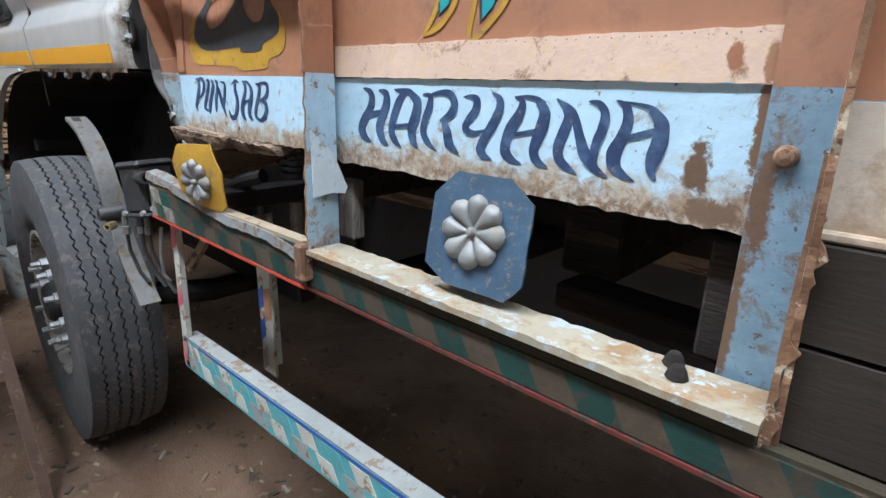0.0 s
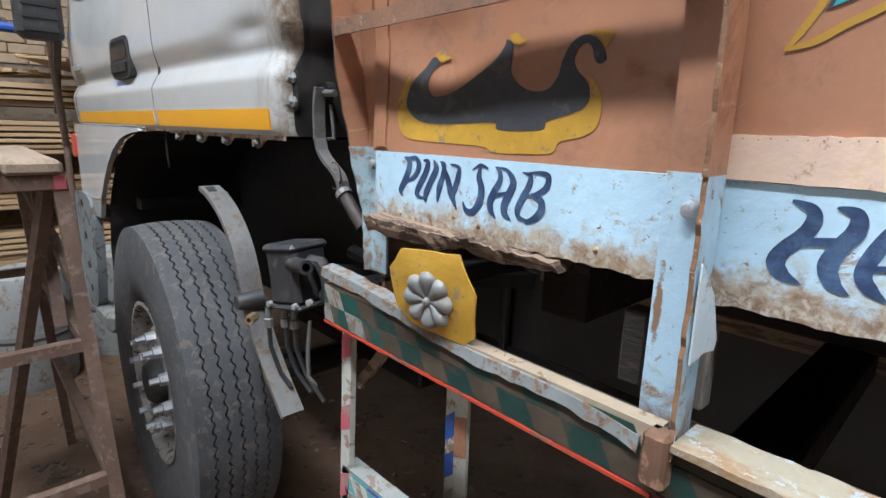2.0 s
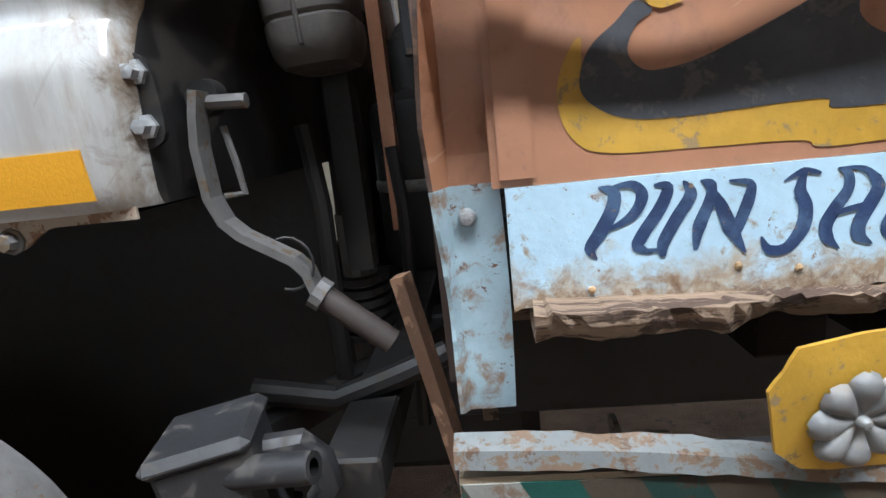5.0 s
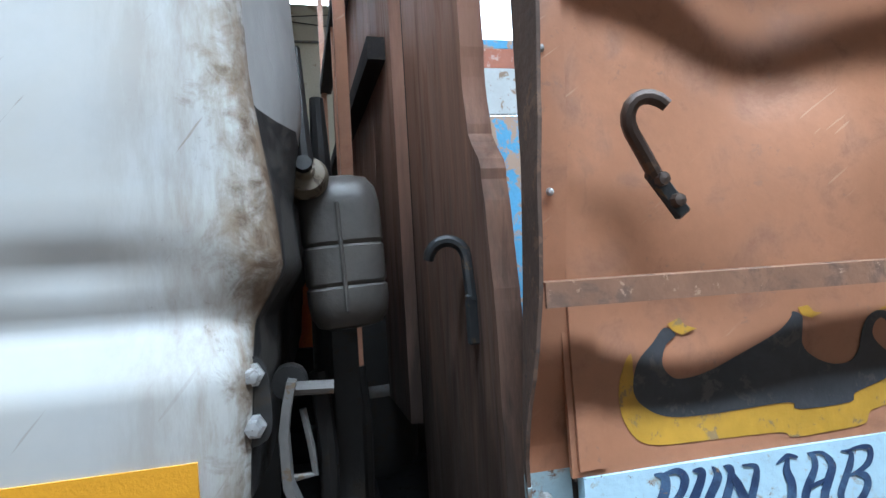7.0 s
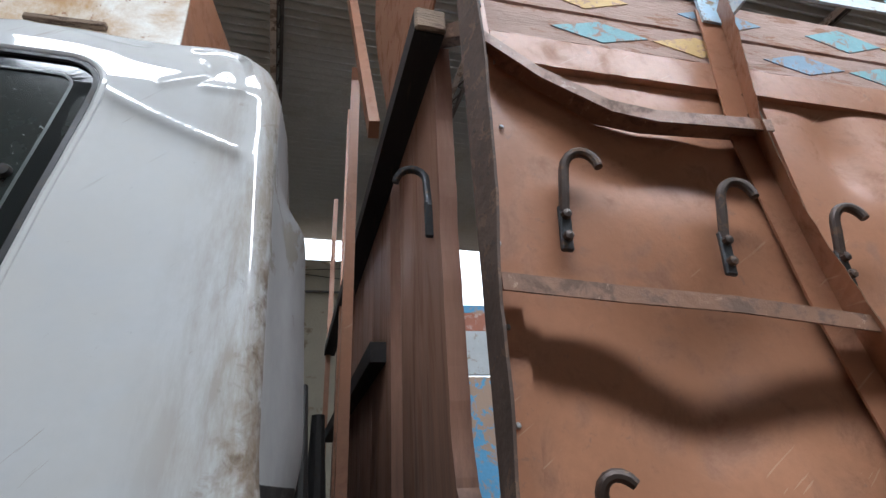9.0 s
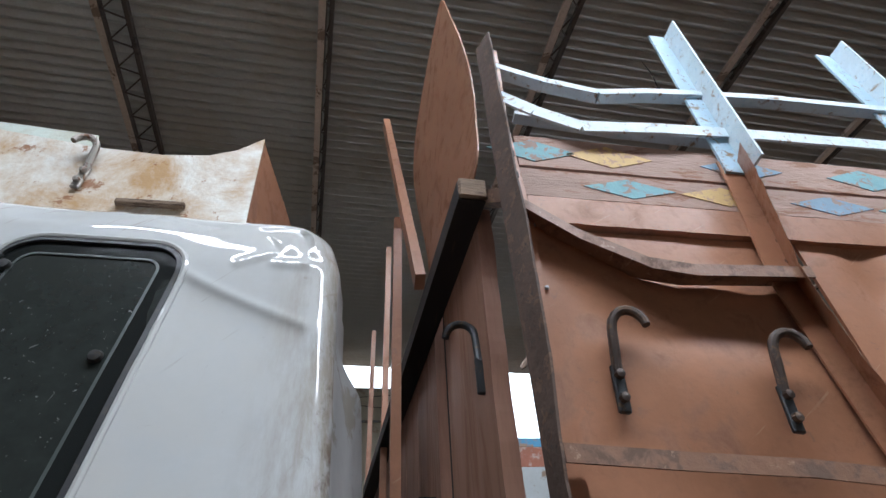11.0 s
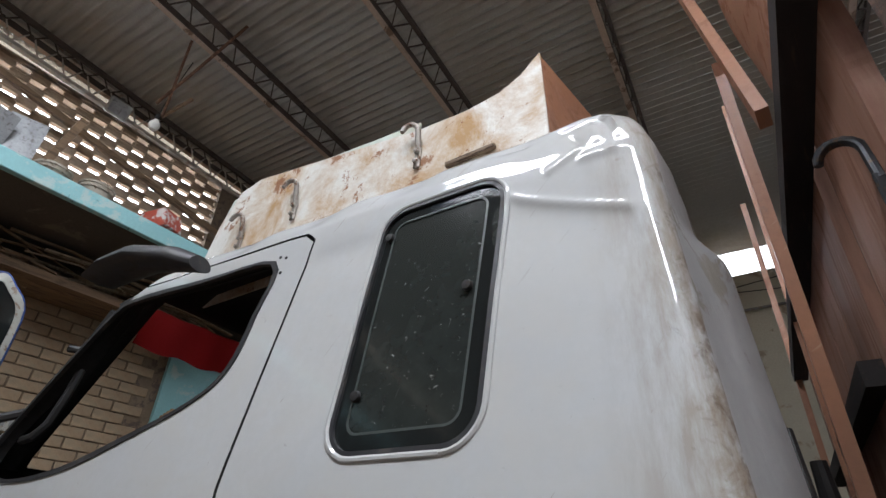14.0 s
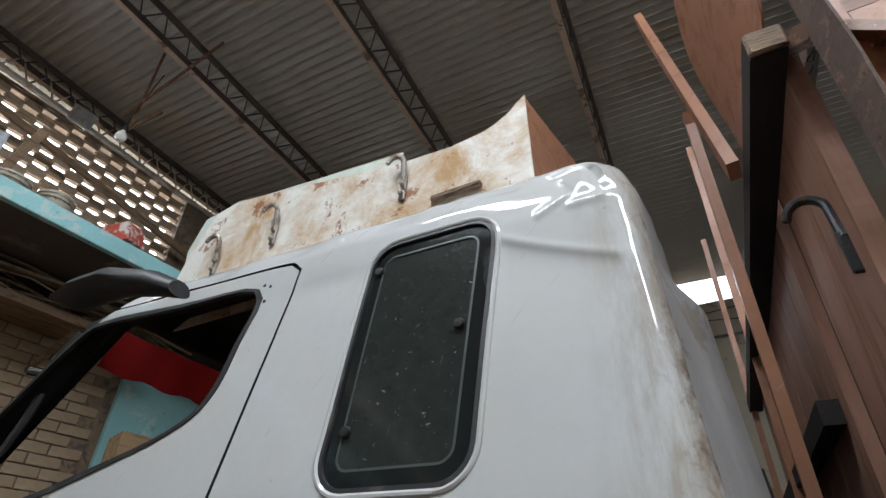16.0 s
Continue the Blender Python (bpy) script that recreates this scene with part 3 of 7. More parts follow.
def angle_post(x, dirn, z0, z1, zmid, depth=0.055, flat=0.046, lean=0.01, edge=None, bend=None, top_lean=0.0, base=0.0, foot=None):
    """A post of folded plate: a flat against the panel and a flange standing out; bend shifts it sideways with height."""
    for a, b, m, nm in ((z0, zmid, foot or BLUE_POST, "post_foot"), (zmid, z1, ORANGE, "post")):
        n = 26 if b < 1.5 else 70
        bm = bmesh.new()
        rg = random.Random(int(x * 1000) + 7)
        prof = []
        for k in range(n + 1):
            z = a + (b - a) * k / n
            w = rg.uniform(-0.0018, 0.0018)
            dep = depth + (0.006 * math.sin(z * 9 + x * 7)) + w
            off = 0.004 * math.sin(z * 7 + x)
            xb = x + (table(bend, z) if bend else 0.0)
            ln = lean + top_lean * min(1.0, max(0.0, (z - 1.6) / 0.5))
            pts = [(xb + dirn * flat, -0.010 - base), (xb, -0.012 - base), (xb - ln * 0.9 + off, -0.012 - dep), (xb - ln - dirn * 0.004 + off, -0.012 - dep), (xb - dirn * 0.005, -0.006 - base), (xb + dirn * flat, -0.006 - base)]
            prof.append([bm.verts.new((px, py, z)) for px, py in pts])
        for p, q in zip(prof, prof[1:]):
            for i in range(6):
                f = bm.faces.new((p[i], p[(i + 1) % 6], q[(i + 1) % 6], q[i]))
                f.material_index = 1 if edge and i == 2 else 0
        bm.faces.new(prof[0][::-1])
        bm.faces.new(prof[-1])
        bpart(nm, bm, [m, edge] if edge else m)


FLAT_Y = [(1.1, 0.024), (1.42, 0.020), (1.60, -0.004), (1.72, -0.014), (3.2, -0.014)]
FLANGE = [(1.1, 0.008), (1.27, 0.012), (1.36, 0.030), (1.52, 0.050), (1.72, 0.046), (3.2, 0.046)]


def table(tab, z):
    for (a, u), (b, v) in zip(tab, tab[1:]):
        if z <= b:
            f = max(0.0, (z - a) / (b - a))
            return u + (v - u) * f
    return tab[-1][1]


TIP = [(1.1, -0.024), (1.36, -0.030), (1.45, -0.032), (1.60, -0.021), (1.75, -0.014), (2.0, -0.008), (2.25, 0.005), (3.2, 0.006)]


def front_post():
    """The corner post: its foot set back and its flange tapering away downwards."""
    for a, b, m, nm in ((1.165, 1.392, BLUE_DUST, "post_foot"), (1.392, 3.02, ORANGE, "post")):
        bm = bmesh.new()
        rg = random.Random(7)
        prof = []
        n = 20 if b < 1.5 else 60
        for k in range(n + 1):
            z = a + (b - a) * k / n
            fy, dep = table(FLAT_Y, z), table(FLANGE, z) + rg.uniform(-0.0014, 0.0014)
            x = -0.020 + 0.006 * min(1.0, max(0.0, (z - 1.4) / 0.3))
            w = 0.044 + 0.004 * math.sin(z * 11)
            lean = x - table(TIP, z) + 0.0015 * math.sin(z * 23)
            pts = [(x + w, fy), (x, fy - 0.001), (x - lean, fy - dep), (x - lean - 0.004, fy - dep), (x - 0.005, fy + 0.005), (x + w, fy + 0.005)]
            prof.append([bm.verts.new((px, py, z)) for px, py in pts])
        for p, q in zip(prof, prof[1:]):
            for i in range(6):
                f = bm.faces.new((p[i], p[(i + 1) % 6], q[(i + 1) % 6], q[i]))
                # flange side turned to -x takes the rust tone darkened for its shade
                f.material_index = 1 if i in (2, 3) and b > 1.5 else 0
        bm.faces.new(prof[0][::-1])
        bm.faces.new(prof[-1])
        bpart(nm, bm, [m, SHADED_RUST])


SHADED_RUST = mat("shaded_rusty_flange", (0.095, 0.058, 0.042), 0.8, spots=(0.15, 0.09, 0.06), amount=0.35, scale=30, grain=0.35, bump=0.25, second=(0.05, 0.035, 0.03), second_amount=0.3)
front_post()
FLAKE = mat("flaking_rust_edge", (0.20, 0.105, 0.055), 0.9, spots=(0.40, 0.33, 0.24), amount=0.18, scale=40, grain=0.3, bump=0.4)
angle_post(0.586, -1, 1.13, 2.64, 1.392, 0.056, 0.048, -0.008, FLAKE, POST_BEND, 0.038, 0.006)
# third post foot: blue darkened for its shade, with grime and rust blotches
BLUE_SHADE_GRIME = mat("shaded_grimy_blue_paint", (0.20, 0.30, 0.38), 0.6, spots=(0.16, 0.115, 0.08), amount=0.30, scale=40, soft=0.12, grain=0.3, second=(0.10, 0.055, 0.035), second_amount=0.25, blobs=[((0.13, 0.075, 0.045), 1.142, 1.30, 0.010, 0.06), ((0.14, 0.085, 0.05), 1.137, 1.20, 0.006, 0.08)])
angle_post(1.178, -1, 1.12, 2.69, 1.385, 0.048, 0.044, -0.012, edge=FLAKE, foot=BLUE_SHADE_GRIME)
bpart("torn_flap", prismm([(-0.062, 1.318), (-0.024, 1.282), (-0.008, 1.246), (-0.001, 1.232), (-0.006, 1.222), (-0.030, 1.226), (-0.060, 1.222)], 0.5985, 0.6005, "x"), BLUE_WHITE, "peeled-back pale blue sheet flap")
bpart("packer", boxm((0.552, 0.016, 1.142), (0.590, 0.040, 1.236), 0.003), mat("grey_old_timber", (0.17, 0.15, 0.13), 0.9, spots=(0.08, 0.06, 0.05), amount=0.4, scale=16, grain=0.35, bump=0.4, stretch=(4, 4, 0.6)), "grey weathered timber packer")
rg = random.Random(77)
outer = [(1.1855 + 0.009 * abs(math.sin(k * 0.9)) * rg.random() + (0.010 if 6 < k < 13 else 0.002) * rg.random(), 1.345 - 0.2275 * k / 26) for k in range(27)]
bpart("torn_flap", prismm(outer + [(1.183, 1.12), (1.182, 1.345)], -0.062, -0.057), FLAKE, "ragged flaking rusty edge")
for x, y, z in ((-0.006, 0.020, 1.362), (0.566, -0.018, 1.357), (1.153, -0.010, 1.335)):
    bm = lathe([(0.0005, -0.010), (0.006, -0.009), (0.0085, -0.005), (0.009, 0.0)], 12, pose(x, y, z))
    bpart("bolt", bm, RUST if x > 1.0 else STEEL, smooth=True)
# nail and rivet heads on the panels
for x, z in ((0.008, 1.682), (0.008, 1.83), (0.008, 1.95), (0.008, 2.07), (0.008, 2.2), (0.008, 2.33), (0.547, 1.70), (0.53, 1.86), (0.492, 2.06), (0.035, 2.42), (0.035, 2.28)):
    bm = lathe([(0.0004, -0.004), (0.003, -0.0035), (0.0045, 0.0)], 8, pose(x, -0.0145 if x < 0.02 else -0.010, z))
    bpart("rivet", bm, STEEL if x < 0.06 else ORANGE, smooth=True)


def batten(pts, t=0.004, deep=0.024):
    """An angle bar along points (x, y, z), standing clear of the dented panel."""
    bm = bmesh.new()
    for (x0, y0, z0), (x1, y1, z1) in zip(pts, pts[1:]):
        n = 6
        rows = []
        for k in range(n + 1):
            f = k / n
            x, y, z = x0 + (x1 - x0) * f, y0 + (y1 - y0) * f, z0 + (z1 - z0) * f
            inner = y + deep
            rows.append([bm.verts.new(c) for c in ((x, inner, z + 0.001), (x, y, z), (x, y, z - 0.024), (x, y + t, z - 0.024), (x, y + t, z - t), (x, inner, z - t))])
        for a, b in zip(rows, rows[1:]):
            for i in range(6):
                bm.faces.new((a[i], a[(i + 1) % 6], b[(i + 1) % 6], b[i]))
        bm.faces.new(rows[0][::-1])
        bm.faces.new(rows[-1])
    return bm


BATTEN = mat("brown_worn_batten", (0.25, 0.135, 0.085), 0.45, spots=(0.14, 0.085, 0.06), amount=0.4, scale=24, grain=0.25, soft=0.1, second=(0.38, 0.25, 0.18), second_amount=0.2)
bpart("batten", batten([(-0.018, -0.05, 1.592), (0.3, -0.05, 1.592), (0.59, -0.052, 1.592)]), BATTEN)
bpart("batten", batten([(-0.006, -0.054, 2.009), (0.16, -0.05, 1.999), (0.33, -0.052, 1.989), (0.545, -0.062, 1.962)]), BATTEN)
bpart("batten", batten([(0.006, -0.050, 2.450), (0.10, -0.045, 2.386), (0.205, -0.058, 2.318), (0.28, -0.06, 2.306), (0.505, -0.058, 2.316)], deep=0.055), BATTEN)

# painted boards along the top
BOARD = mat("worn_pink_board", (0.42, 0.28, 0.225), 0.75, spots=(0.28, 0.15, 0.10), amount=0.4, scale=14, grain=0.25, bump=0.3, stretch=(0.6, 3, 3))
DIA = [mat("diamond_turquoise", (0.20, 0.39, 0.43), 0.7, spots=(0.3, 0.22, 0.18), amount=0.42, scale=40, grain=0.15), mat("diamond_ochre", (0.62, 0.42, 0.17), 0.7, spots=(0.4, 0.26, 0.18), amount=0.42, scale=40, grain=0.15), mat("diamond_blue", (0.23, 0.34, 0.45), 0.7, spots=(0.3, 0.22, 0.18), amount=0.42, scale=40, grain=0.15)]
for i, (za, zb) in enumerate(((2.507, 2.585), (2.594, 2.69), (2.43, 2.497))):
    b = bpart("top_board", ragged(0.035, 1.75, za, zb, -0.004 if i < 2 else -0.012, 0.024, 0.0012, 60, 20 + i, True, True, -0.03), BOARD if i < 2 else ORANGE)
    if i < 2:
        zc, hh = (za + zb) / 2, (zb - za) / 2 * 0.72
        xs = [0.26, 0.47, 0.72, 0.93, 1.2, 1.42] if i == 0 else [0.07, 0.24, 0.55, 0.86, 1.06, 1.3]
        for k, x in enumerate(xs):
            w = 0.10
            dz = -0.03 * (x - 0.035) / 1.7
            o = bpart("painted_diamond", prismm([(x - w, zc + dz), (x, zc - hh + dz), (x + w, zc + dz), (x, zc + hh + dz)], -0.0055, -0.003), DIA[[[0, 1, 2], [0, 1, 2]][i][k % 3]])

# pale blue cage above the boards
for x in (0.515, 1.075, 1.62):
    bpart("cage_post", beamm((x, -0.02, 2.60), (x + 0.045, 0.015, 3.25), 0.05, 0.006, (0, 1, 0)), BLUE_POST)
    bpart("cage_post_flange", beamm((x + 0.026, -0.048, 2.60), (x + 0.071, -0.012, 3.25), 0.006, 0.055, (0, 1, 0)), BLUE_WHITE)
for pts, wide, high in (
        ([(0.02, 0.0, 2.95), (0.14, 0.0, 2.905), (0.268, -0.005, 2.868), (0.40, -0.005, 2.893), (0.53, 0.0, 2.914), (0.75, 0.0, 2.928), (1.08, 0.0, 2.93), (1.7, 0.0, 2.93)], 0.030, 0.020),
        ([(0.015, -0.01, 2.826), (0.09, -0.02, 2.762), (0.185, -0.03, 2.705), (0.37, -0.03, 2.722), (0.57, -0.022, 2.742), (1.08, -0.02, 2.75), (1.7, -0.02, 2.75)], 0.006, 0.034),
        ([(0.06, 0.03, 2.805), (0.30, 0.03, 2.78), (0.57, 0.02, 2.757)], 0.028, 0.014)):
    bm = bmesh.new()
    for a, b in zip(pts, pts[1:]):
        beam(bm, a, b, wide, high)
    bpart("cage_rail", bm, BLUE_WHITE, "bleached pale blue bent cage rail")
for k in range(5):
    bm = lathe([(0.0005, -0.004), (0.005, -0.004), (0.006, 0.0)], 8, pose(0.512 + 0.006 * k, -0.014, 2.36 + 0.05 * k))
    bpart("bolt", bm, RUST, smooth=True)
for k in range(7):
    bpart("bolt_hole", boxm((0.0055, -0.054, 2.5 + 0.06 * k), (0.0085, -0.040, 2.515 + 0.06 * k)), BLACK)


# rope hooks
CROOK = mat("worn_brown_iron", (0.065, 0.045, 0.036), 0.5, 0.4, spots=(0.14, 0.09, 0.06), amount=0.35, scale=40, grain=0.25)
HOOK = mat("black_hook_iron", (0.03, 0.032, 0.035), 0.45, 0.5, spots=(0.12, 0.08, 0.05), amount=0.25, scale=40, grain=0.2)
IRON_PALE = mat("worn_hook_iron", (0.30, 0.27, 0.24), 0.5, 0.5, spots=(0.18, 0.10, 0.06), amount=0.4, scale=40, grain=0.2)


def hook(parent, at, tilt, size, material, turn=0.0, inv=None, flip=1, shank=None, wide=1.0):
    """A rope hook: a flattened shank with two studs, bent over into a crook."""
    m = Matrix.Translation(at) @ pose(0, 0, 0, 0, 0, turn) @ pose(0, 0, 0, 0, tilt, 0) @ Matrix.Diagonal((flip, 1, 1, 1))
    s = size
    pts = [(0, -0.004, 0), (0, -0.005, 0.35 * s), (0, -0.012, 0.62 * s)]
    for k in range(9):
        a = radians(180 - 22.5 * k)
        pts.append((0.16 * s * wide * (1 + math.cos(a)), -0.016 - 0.018 * k / 8, 0.80 * s + 0.20 * s * math.sin(a)))
    bm = bmesh.new()
    tube(bm, [m @ Vector(p) for p in pts[1:]], [0.0078, 0.008] + [0.0078] * 7 + [0.0075, 0.0065], 10)
    h = part("rope_hook", bm, material, parent, "black iron rope hook with worn crook", True)
    o = part("shank", boxm((-0.0095, -0.008, -0.012), (0.0095, 0.001, 0.42 * s), 0.0025, m), shank or material, h)
    if inv:
        o.matrix_parent_inverse = Matrix.Identity(4)
    if inv:
        h.matrix_parent_inverse = inv
    for z in (0.06, 0.30):
        bm = lathe([(0.0005, -0.016), (0.007, -0.014), (0.008, -0.006), (0.008, 0.0)], 8, m @ pose(0, -0.002, z * s))
        o = part("stud", bm, material, h, smooth=True)
        if inv:
            o.matrix_parent_inverse = Matrix.Identity(4)
    return h


hook(body, (0.110, -0.012, 2.075), 4, 0.15, CROOK, inv=body_inv, shank=HOOK)
hook(body, (0.360, -0.02, 2.045), 6, 0.145, CROOK, inv=body_inv, shank=HOOK)
hook(body, (0.556, -0.03, 2.03), 3, 0.12, CROOK, inv=body_inv, shank=HOOK)
hook(body, (0.150, -0.014, 1.662), -36, 0.118, CROOK, inv=body_inv, shank=HOOK)
hook(body, (0.78, -0.02, 2.05), 5, 0.14, CROOK, inv=body_inv, shank=HOOK)


# painted sign-writing, built stroke by stroke like a brush
def brush(bm, pts, widths, y, place):
    """One brush stroke: a ribbon along points, each with its own half width."""
    fine, wide = [], []
    k = len(pts)
    for i in range(k - 1):
        p0, p1, p2, p3 = (Vector(pts[min(max(i + d, 0), k - 1)]) for d in (-1, 0, 1, 2))
        for j in range(6):
            t = j / 6
            fine.append(0.5 * (2 * p1 + (p2 - p0) * t + (2 * p0 - 5 * p1 + 4 * p2 - p3) * t * t + (3 * p1 - p0 - 3 * p2 + p3) * t ** 3))
            wide.append(widths[i] + (widths[i + 1] - widths[i]) * t)
    fine.append(Vector(pts[-1]))
    wide.append(widths[-1])
    n = len(fine)
    left, right = [], []
    for i, p in enumerate(fine):
        d = (fine[min(i + 1, n - 1)] - fine[max(i - 1, 0)]).normalized()
        s = Vector((-d.y, d.x)) * max(wide[i], 0.0002)
        left.append(p + s)
        right.append(p - s)
    lo = [bm.verts.new(place(p, y)) for p in left + right[::-1]]
    hi = [bm.verts.new(place(p, y + 0.0004)) for p in left + right[::-1]]
    m = len(lo)
    for i in range(n - 1):
        bm.faces.new((lo[i], lo[i + 1], lo[m - 2 - i], lo[m - 1 - i]))
    for i in range(m):
        bm.faces.new((lo[i], lo[(i + 1) % m], hi[(i + 1) % m], hi[i]))


def letter(ch, x0, x1, z0, z1, *strokes):
    """One painted letter in its box; each stroke is a run of (across, up, half width in millimetres)."""
    bm = bmesh.new()
    for j, run in enumerate(strokes):
        pts = [(x0 + u * (x1 - x0), z0 + v * (z1 - z0)) for u, v, w in run]
        brush(bm, pts, [0.00088 * w for u, v, w in run], -0.0029 - 0.00012 * j, lambda p, yy: (p.x, yy, p.y))
    bpart("letter", bm, NAVY, "navy hand-painted letter " + ch)


letter("H", 0.639, 0.695, 1.299, 1.374,
       [(0.09, 1.0, 1.1), (0.34, 0.93, 5.5), (0.41, 0.81, 7.0), (0.32, 0.63, 7.7), (0.09, 0.43, 7.7), (0.0, 0.27, 8.8), (0.11, 0.13, 7.2), (0.39, 0.05, 0.0)],
       [(0.66, 0.97, 1.0), (0.91, 0.92, 6.0), (0.93, 0.73, 8.0), (0.79, 0.55, 8.0), (0.68, 0.31, 8.8), (0.79, 0.12, 7.0), (1.0, 0.03, 0.0)],
       [(0.21, 0.53, 4.4), (0.77, 0.6, 4.0)])
letter("A", 0.701, 0.752, 1.299, 1.374,
       [(0.53, 0.96, 3.6), (0.29, 0.8, 7.0), (0.08, 0.52, 7.0), (0.0, 0.28, 7.0), (0.14, 0.13, 6.0), (0.37, 0.03, 0.0)],
       [(0.12, 0.99, 1.0), (0.41, 0.97, 4.5), (0.67, 0.96, 4.5), (0.84, 0.88, 5.4)],
       [(0.67, 0.96, 3.6), (0.94, 0.81, 8.1), (0.9, 0.6, 9.0), (0.76, 0.37, 9.0), (0.82, 0.17, 7.2), (1.0, 0.05, 0.0)],
       [(0.1, 0.37, 2.7), (0.8, 0.44, 2.7)])
letter("R", 0.759, 0.821, 1.299, 1.374,
       [(0.0, 0.93, 0.9), (0.19, 0.91, 4.0), (0.19, 0.75, 6.3), (0.08, 0.56, 6.3), (0.02, 0.35, 6.3), (0.13, 0.19, 5.4), (0.39, 0.05, 0.0)],
       [(0.19, 0.92, 1.6), (0.47, 0.97, 3.2), (0.73, 0.95, 5.6), (0.84, 0.8, 6.3), (0.74, 0.64, 6.4), (0.47, 0.53, 1.6)],
       [(0.55, 0.57, 3.2), (0.66, 0.39, 7.2), (0.74, 0.19, 8.0), (1.0, 0.05, 0.0)])
letter("Y", 0.825, 0.877, 1.299, 1.374,
       [(0.0, 0.92, 0.7), (0.21, 0.93, 2.8), (0.37, 0.88, 5.6), (0.35, 0.73, 6.3), (0.15, 0.57, 5.6), (0.08, 0.45, 5.6), (0.31, 0.39, 4.0), (0.62, 0.45, 1.2)],
       [(0.79, 1.0, 0.7), (0.98, 0.91, 4.8), (1.0, 0.76, 6.3), (0.83, 0.53, 7.0), (0.63, 0.33, 6.6), (0.54, 0.17, 7.7), (0.63, 0.08, 5.6), (0.85, 0.04, 0.0)])
letter("A", 0.888, 0.943, 1.299, 1.374,
       [(0.15, 0.95, 0.6), (0.33, 0.89, 4.2), (0.29, 0.73, 6.6), (0.11, 0.52, 8.4), (0.0, 0.33, 7.2), (0.0, 0.17, 7.7), (0.18, 0.07, 4.8), (0.4, 0.03, 0.0)],
       [(0.15, 0.95, 0.6), (0.44, 0.96, 2.0), (0.67, 0.93, 3.0), (0.84, 0.87, 3.0)],
       [(0.67, 0.93, 3.6), (0.84, 0.77, 7.2), (0.8, 0.56, 8.4), (0.69, 0.33, 7.0), (0.67, 0.2, 6.5), (0.78, 0.09, 5.4), (1.0, 0.04, 0.0)],
       [(0.18, 0.43, 2.4), (0.67, 0.51, 2.5)])
letter("N", 0.947, 1.010, 1.299, 1.374,
       [(0.0, 0.95, 0.5), (0.17, 0.84, 4.5), (0.24, 0.71, 6.0), (0.17, 0.51, 7.0), (0.1, 0.33, 7.0), (0.13, 0.17, 6.0), (0.29, 0.07, 4.5), (0.48, 0.0, 0.0)],
       [(0.03, 0.93, 1.0), (0.3, 0.79, 4.5), (0.46, 0.49, 5.6), (0.57, 0.28, 7.5), (0.76, 0.11, 5.2), (1.0, 0.01, 0.0)],
       [(0.56, 0.93, 0.5), (0.73, 0.91, 3.5), (0.84, 0.8, 4.8), (0.83, 0.61, 6.0), (0.76, 0.45, 5.5), (0.73, 0.29, 5.0), (0.75, 0.09, 3.0)])
letter("A", 1.010, 1.055, 1.299, 1.374,
       [(0.0, 0.96, 0.4), (0.22, 0.88, 4.5), (0.29, 0.71, 6.0), (0.2, 0.51, 6.8), (0.07, 0.32, 8.5), (0.11, 0.16, 7.5), (0.31, 0.07, 4.4), (0.58, 0.01, 0.0)],
       [(0.0, 0.95, 0.4), (0.47, 0.92, 1.6), (0.78, 0.87, 2.8), (0.96, 0.77, 3.2)],
       [(0.73, 0.87, 3.2), (0.96, 0.72, 7.2), (0.98, 0.51, 8.4), (0.91, 0.32, 8.4), (0.89, 0.17, 5.1), (1.0, 0.05, 0.8)],
       [(0.27, 0.51, 2.8), (0.87, 0.63, 3.2)])
letter("P", 0.100, 0.145, 1.31, 1.381,
       [(0.2, 1.0, 1.0), (0.47, 0.93, 6.0), (0.44, 0.72, 7.0), (0.2, 0.45, 7.0), (0.0, 0.25, 6.0), (0.13, 0.11, 0.0)],
       [(0.47, 0.99, 2.0), (0.84, 1.0, 4.0), (1.0, 0.85, 6.0), (0.8, 0.62, 5.0), (0.31, 0.46, 1.0)])
letter("U", 0.141, 0.185, 1.31, 1.381,
       [(0.32, 0.97, 1.0), (0.57, 0.93, 5.4), (0.43, 0.69, 6.3), (0.09, 0.38, 6.3), (0.0, 0.23, 6.0), (0.27, 0.14, 0.9)],
       [(0.86, 0.99, 0.8), (1.0, 0.82, 6.3), (0.73, 0.54, 6.3), (0.48, 0.25, 6.3), (0.48, 0.08, 2.0)],
       [(0.05, 0.18, 2.0), (0.45, 0.17, 1.8)])
letter("N", 0.189, 0.233, 1.31, 1.381,
       [(0.09, 0.97, 0.9), (0.3, 0.92, 4.0), (0.25, 0.7, 5.6), (0.07, 0.42, 6.3), (0.0, 0.13, 1.6)],
       [(0.16, 0.96, 1.6), (0.45, 0.68, 5.6), (0.66, 0.37, 7.2), (0.95, 0.04, 0.8)],
       [(0.61, 0.94, 0.8), (1.0, 0.89, 3.5), (0.98, 0.7, 5.6), (0.82, 0.42, 5.6), (0.73, 0.23, 2.4)])
letter("J", 0.243, 0.289, 1.31, 1.381,
       [(0.37, 0.87, 0.7), (0.7, 0.97, 3.5), (1.0, 0.93, 1.2)],
       [(0.72, 0.96, 2.1), (0.65, 0.75, 5.6), (0.76, 0.55, 6.3), (0.72, 0.3, 7.0), (0.46, 0.07, 5.6), (0.15, 0.06, 4.8), (0.0, 0.23, 0.7)])
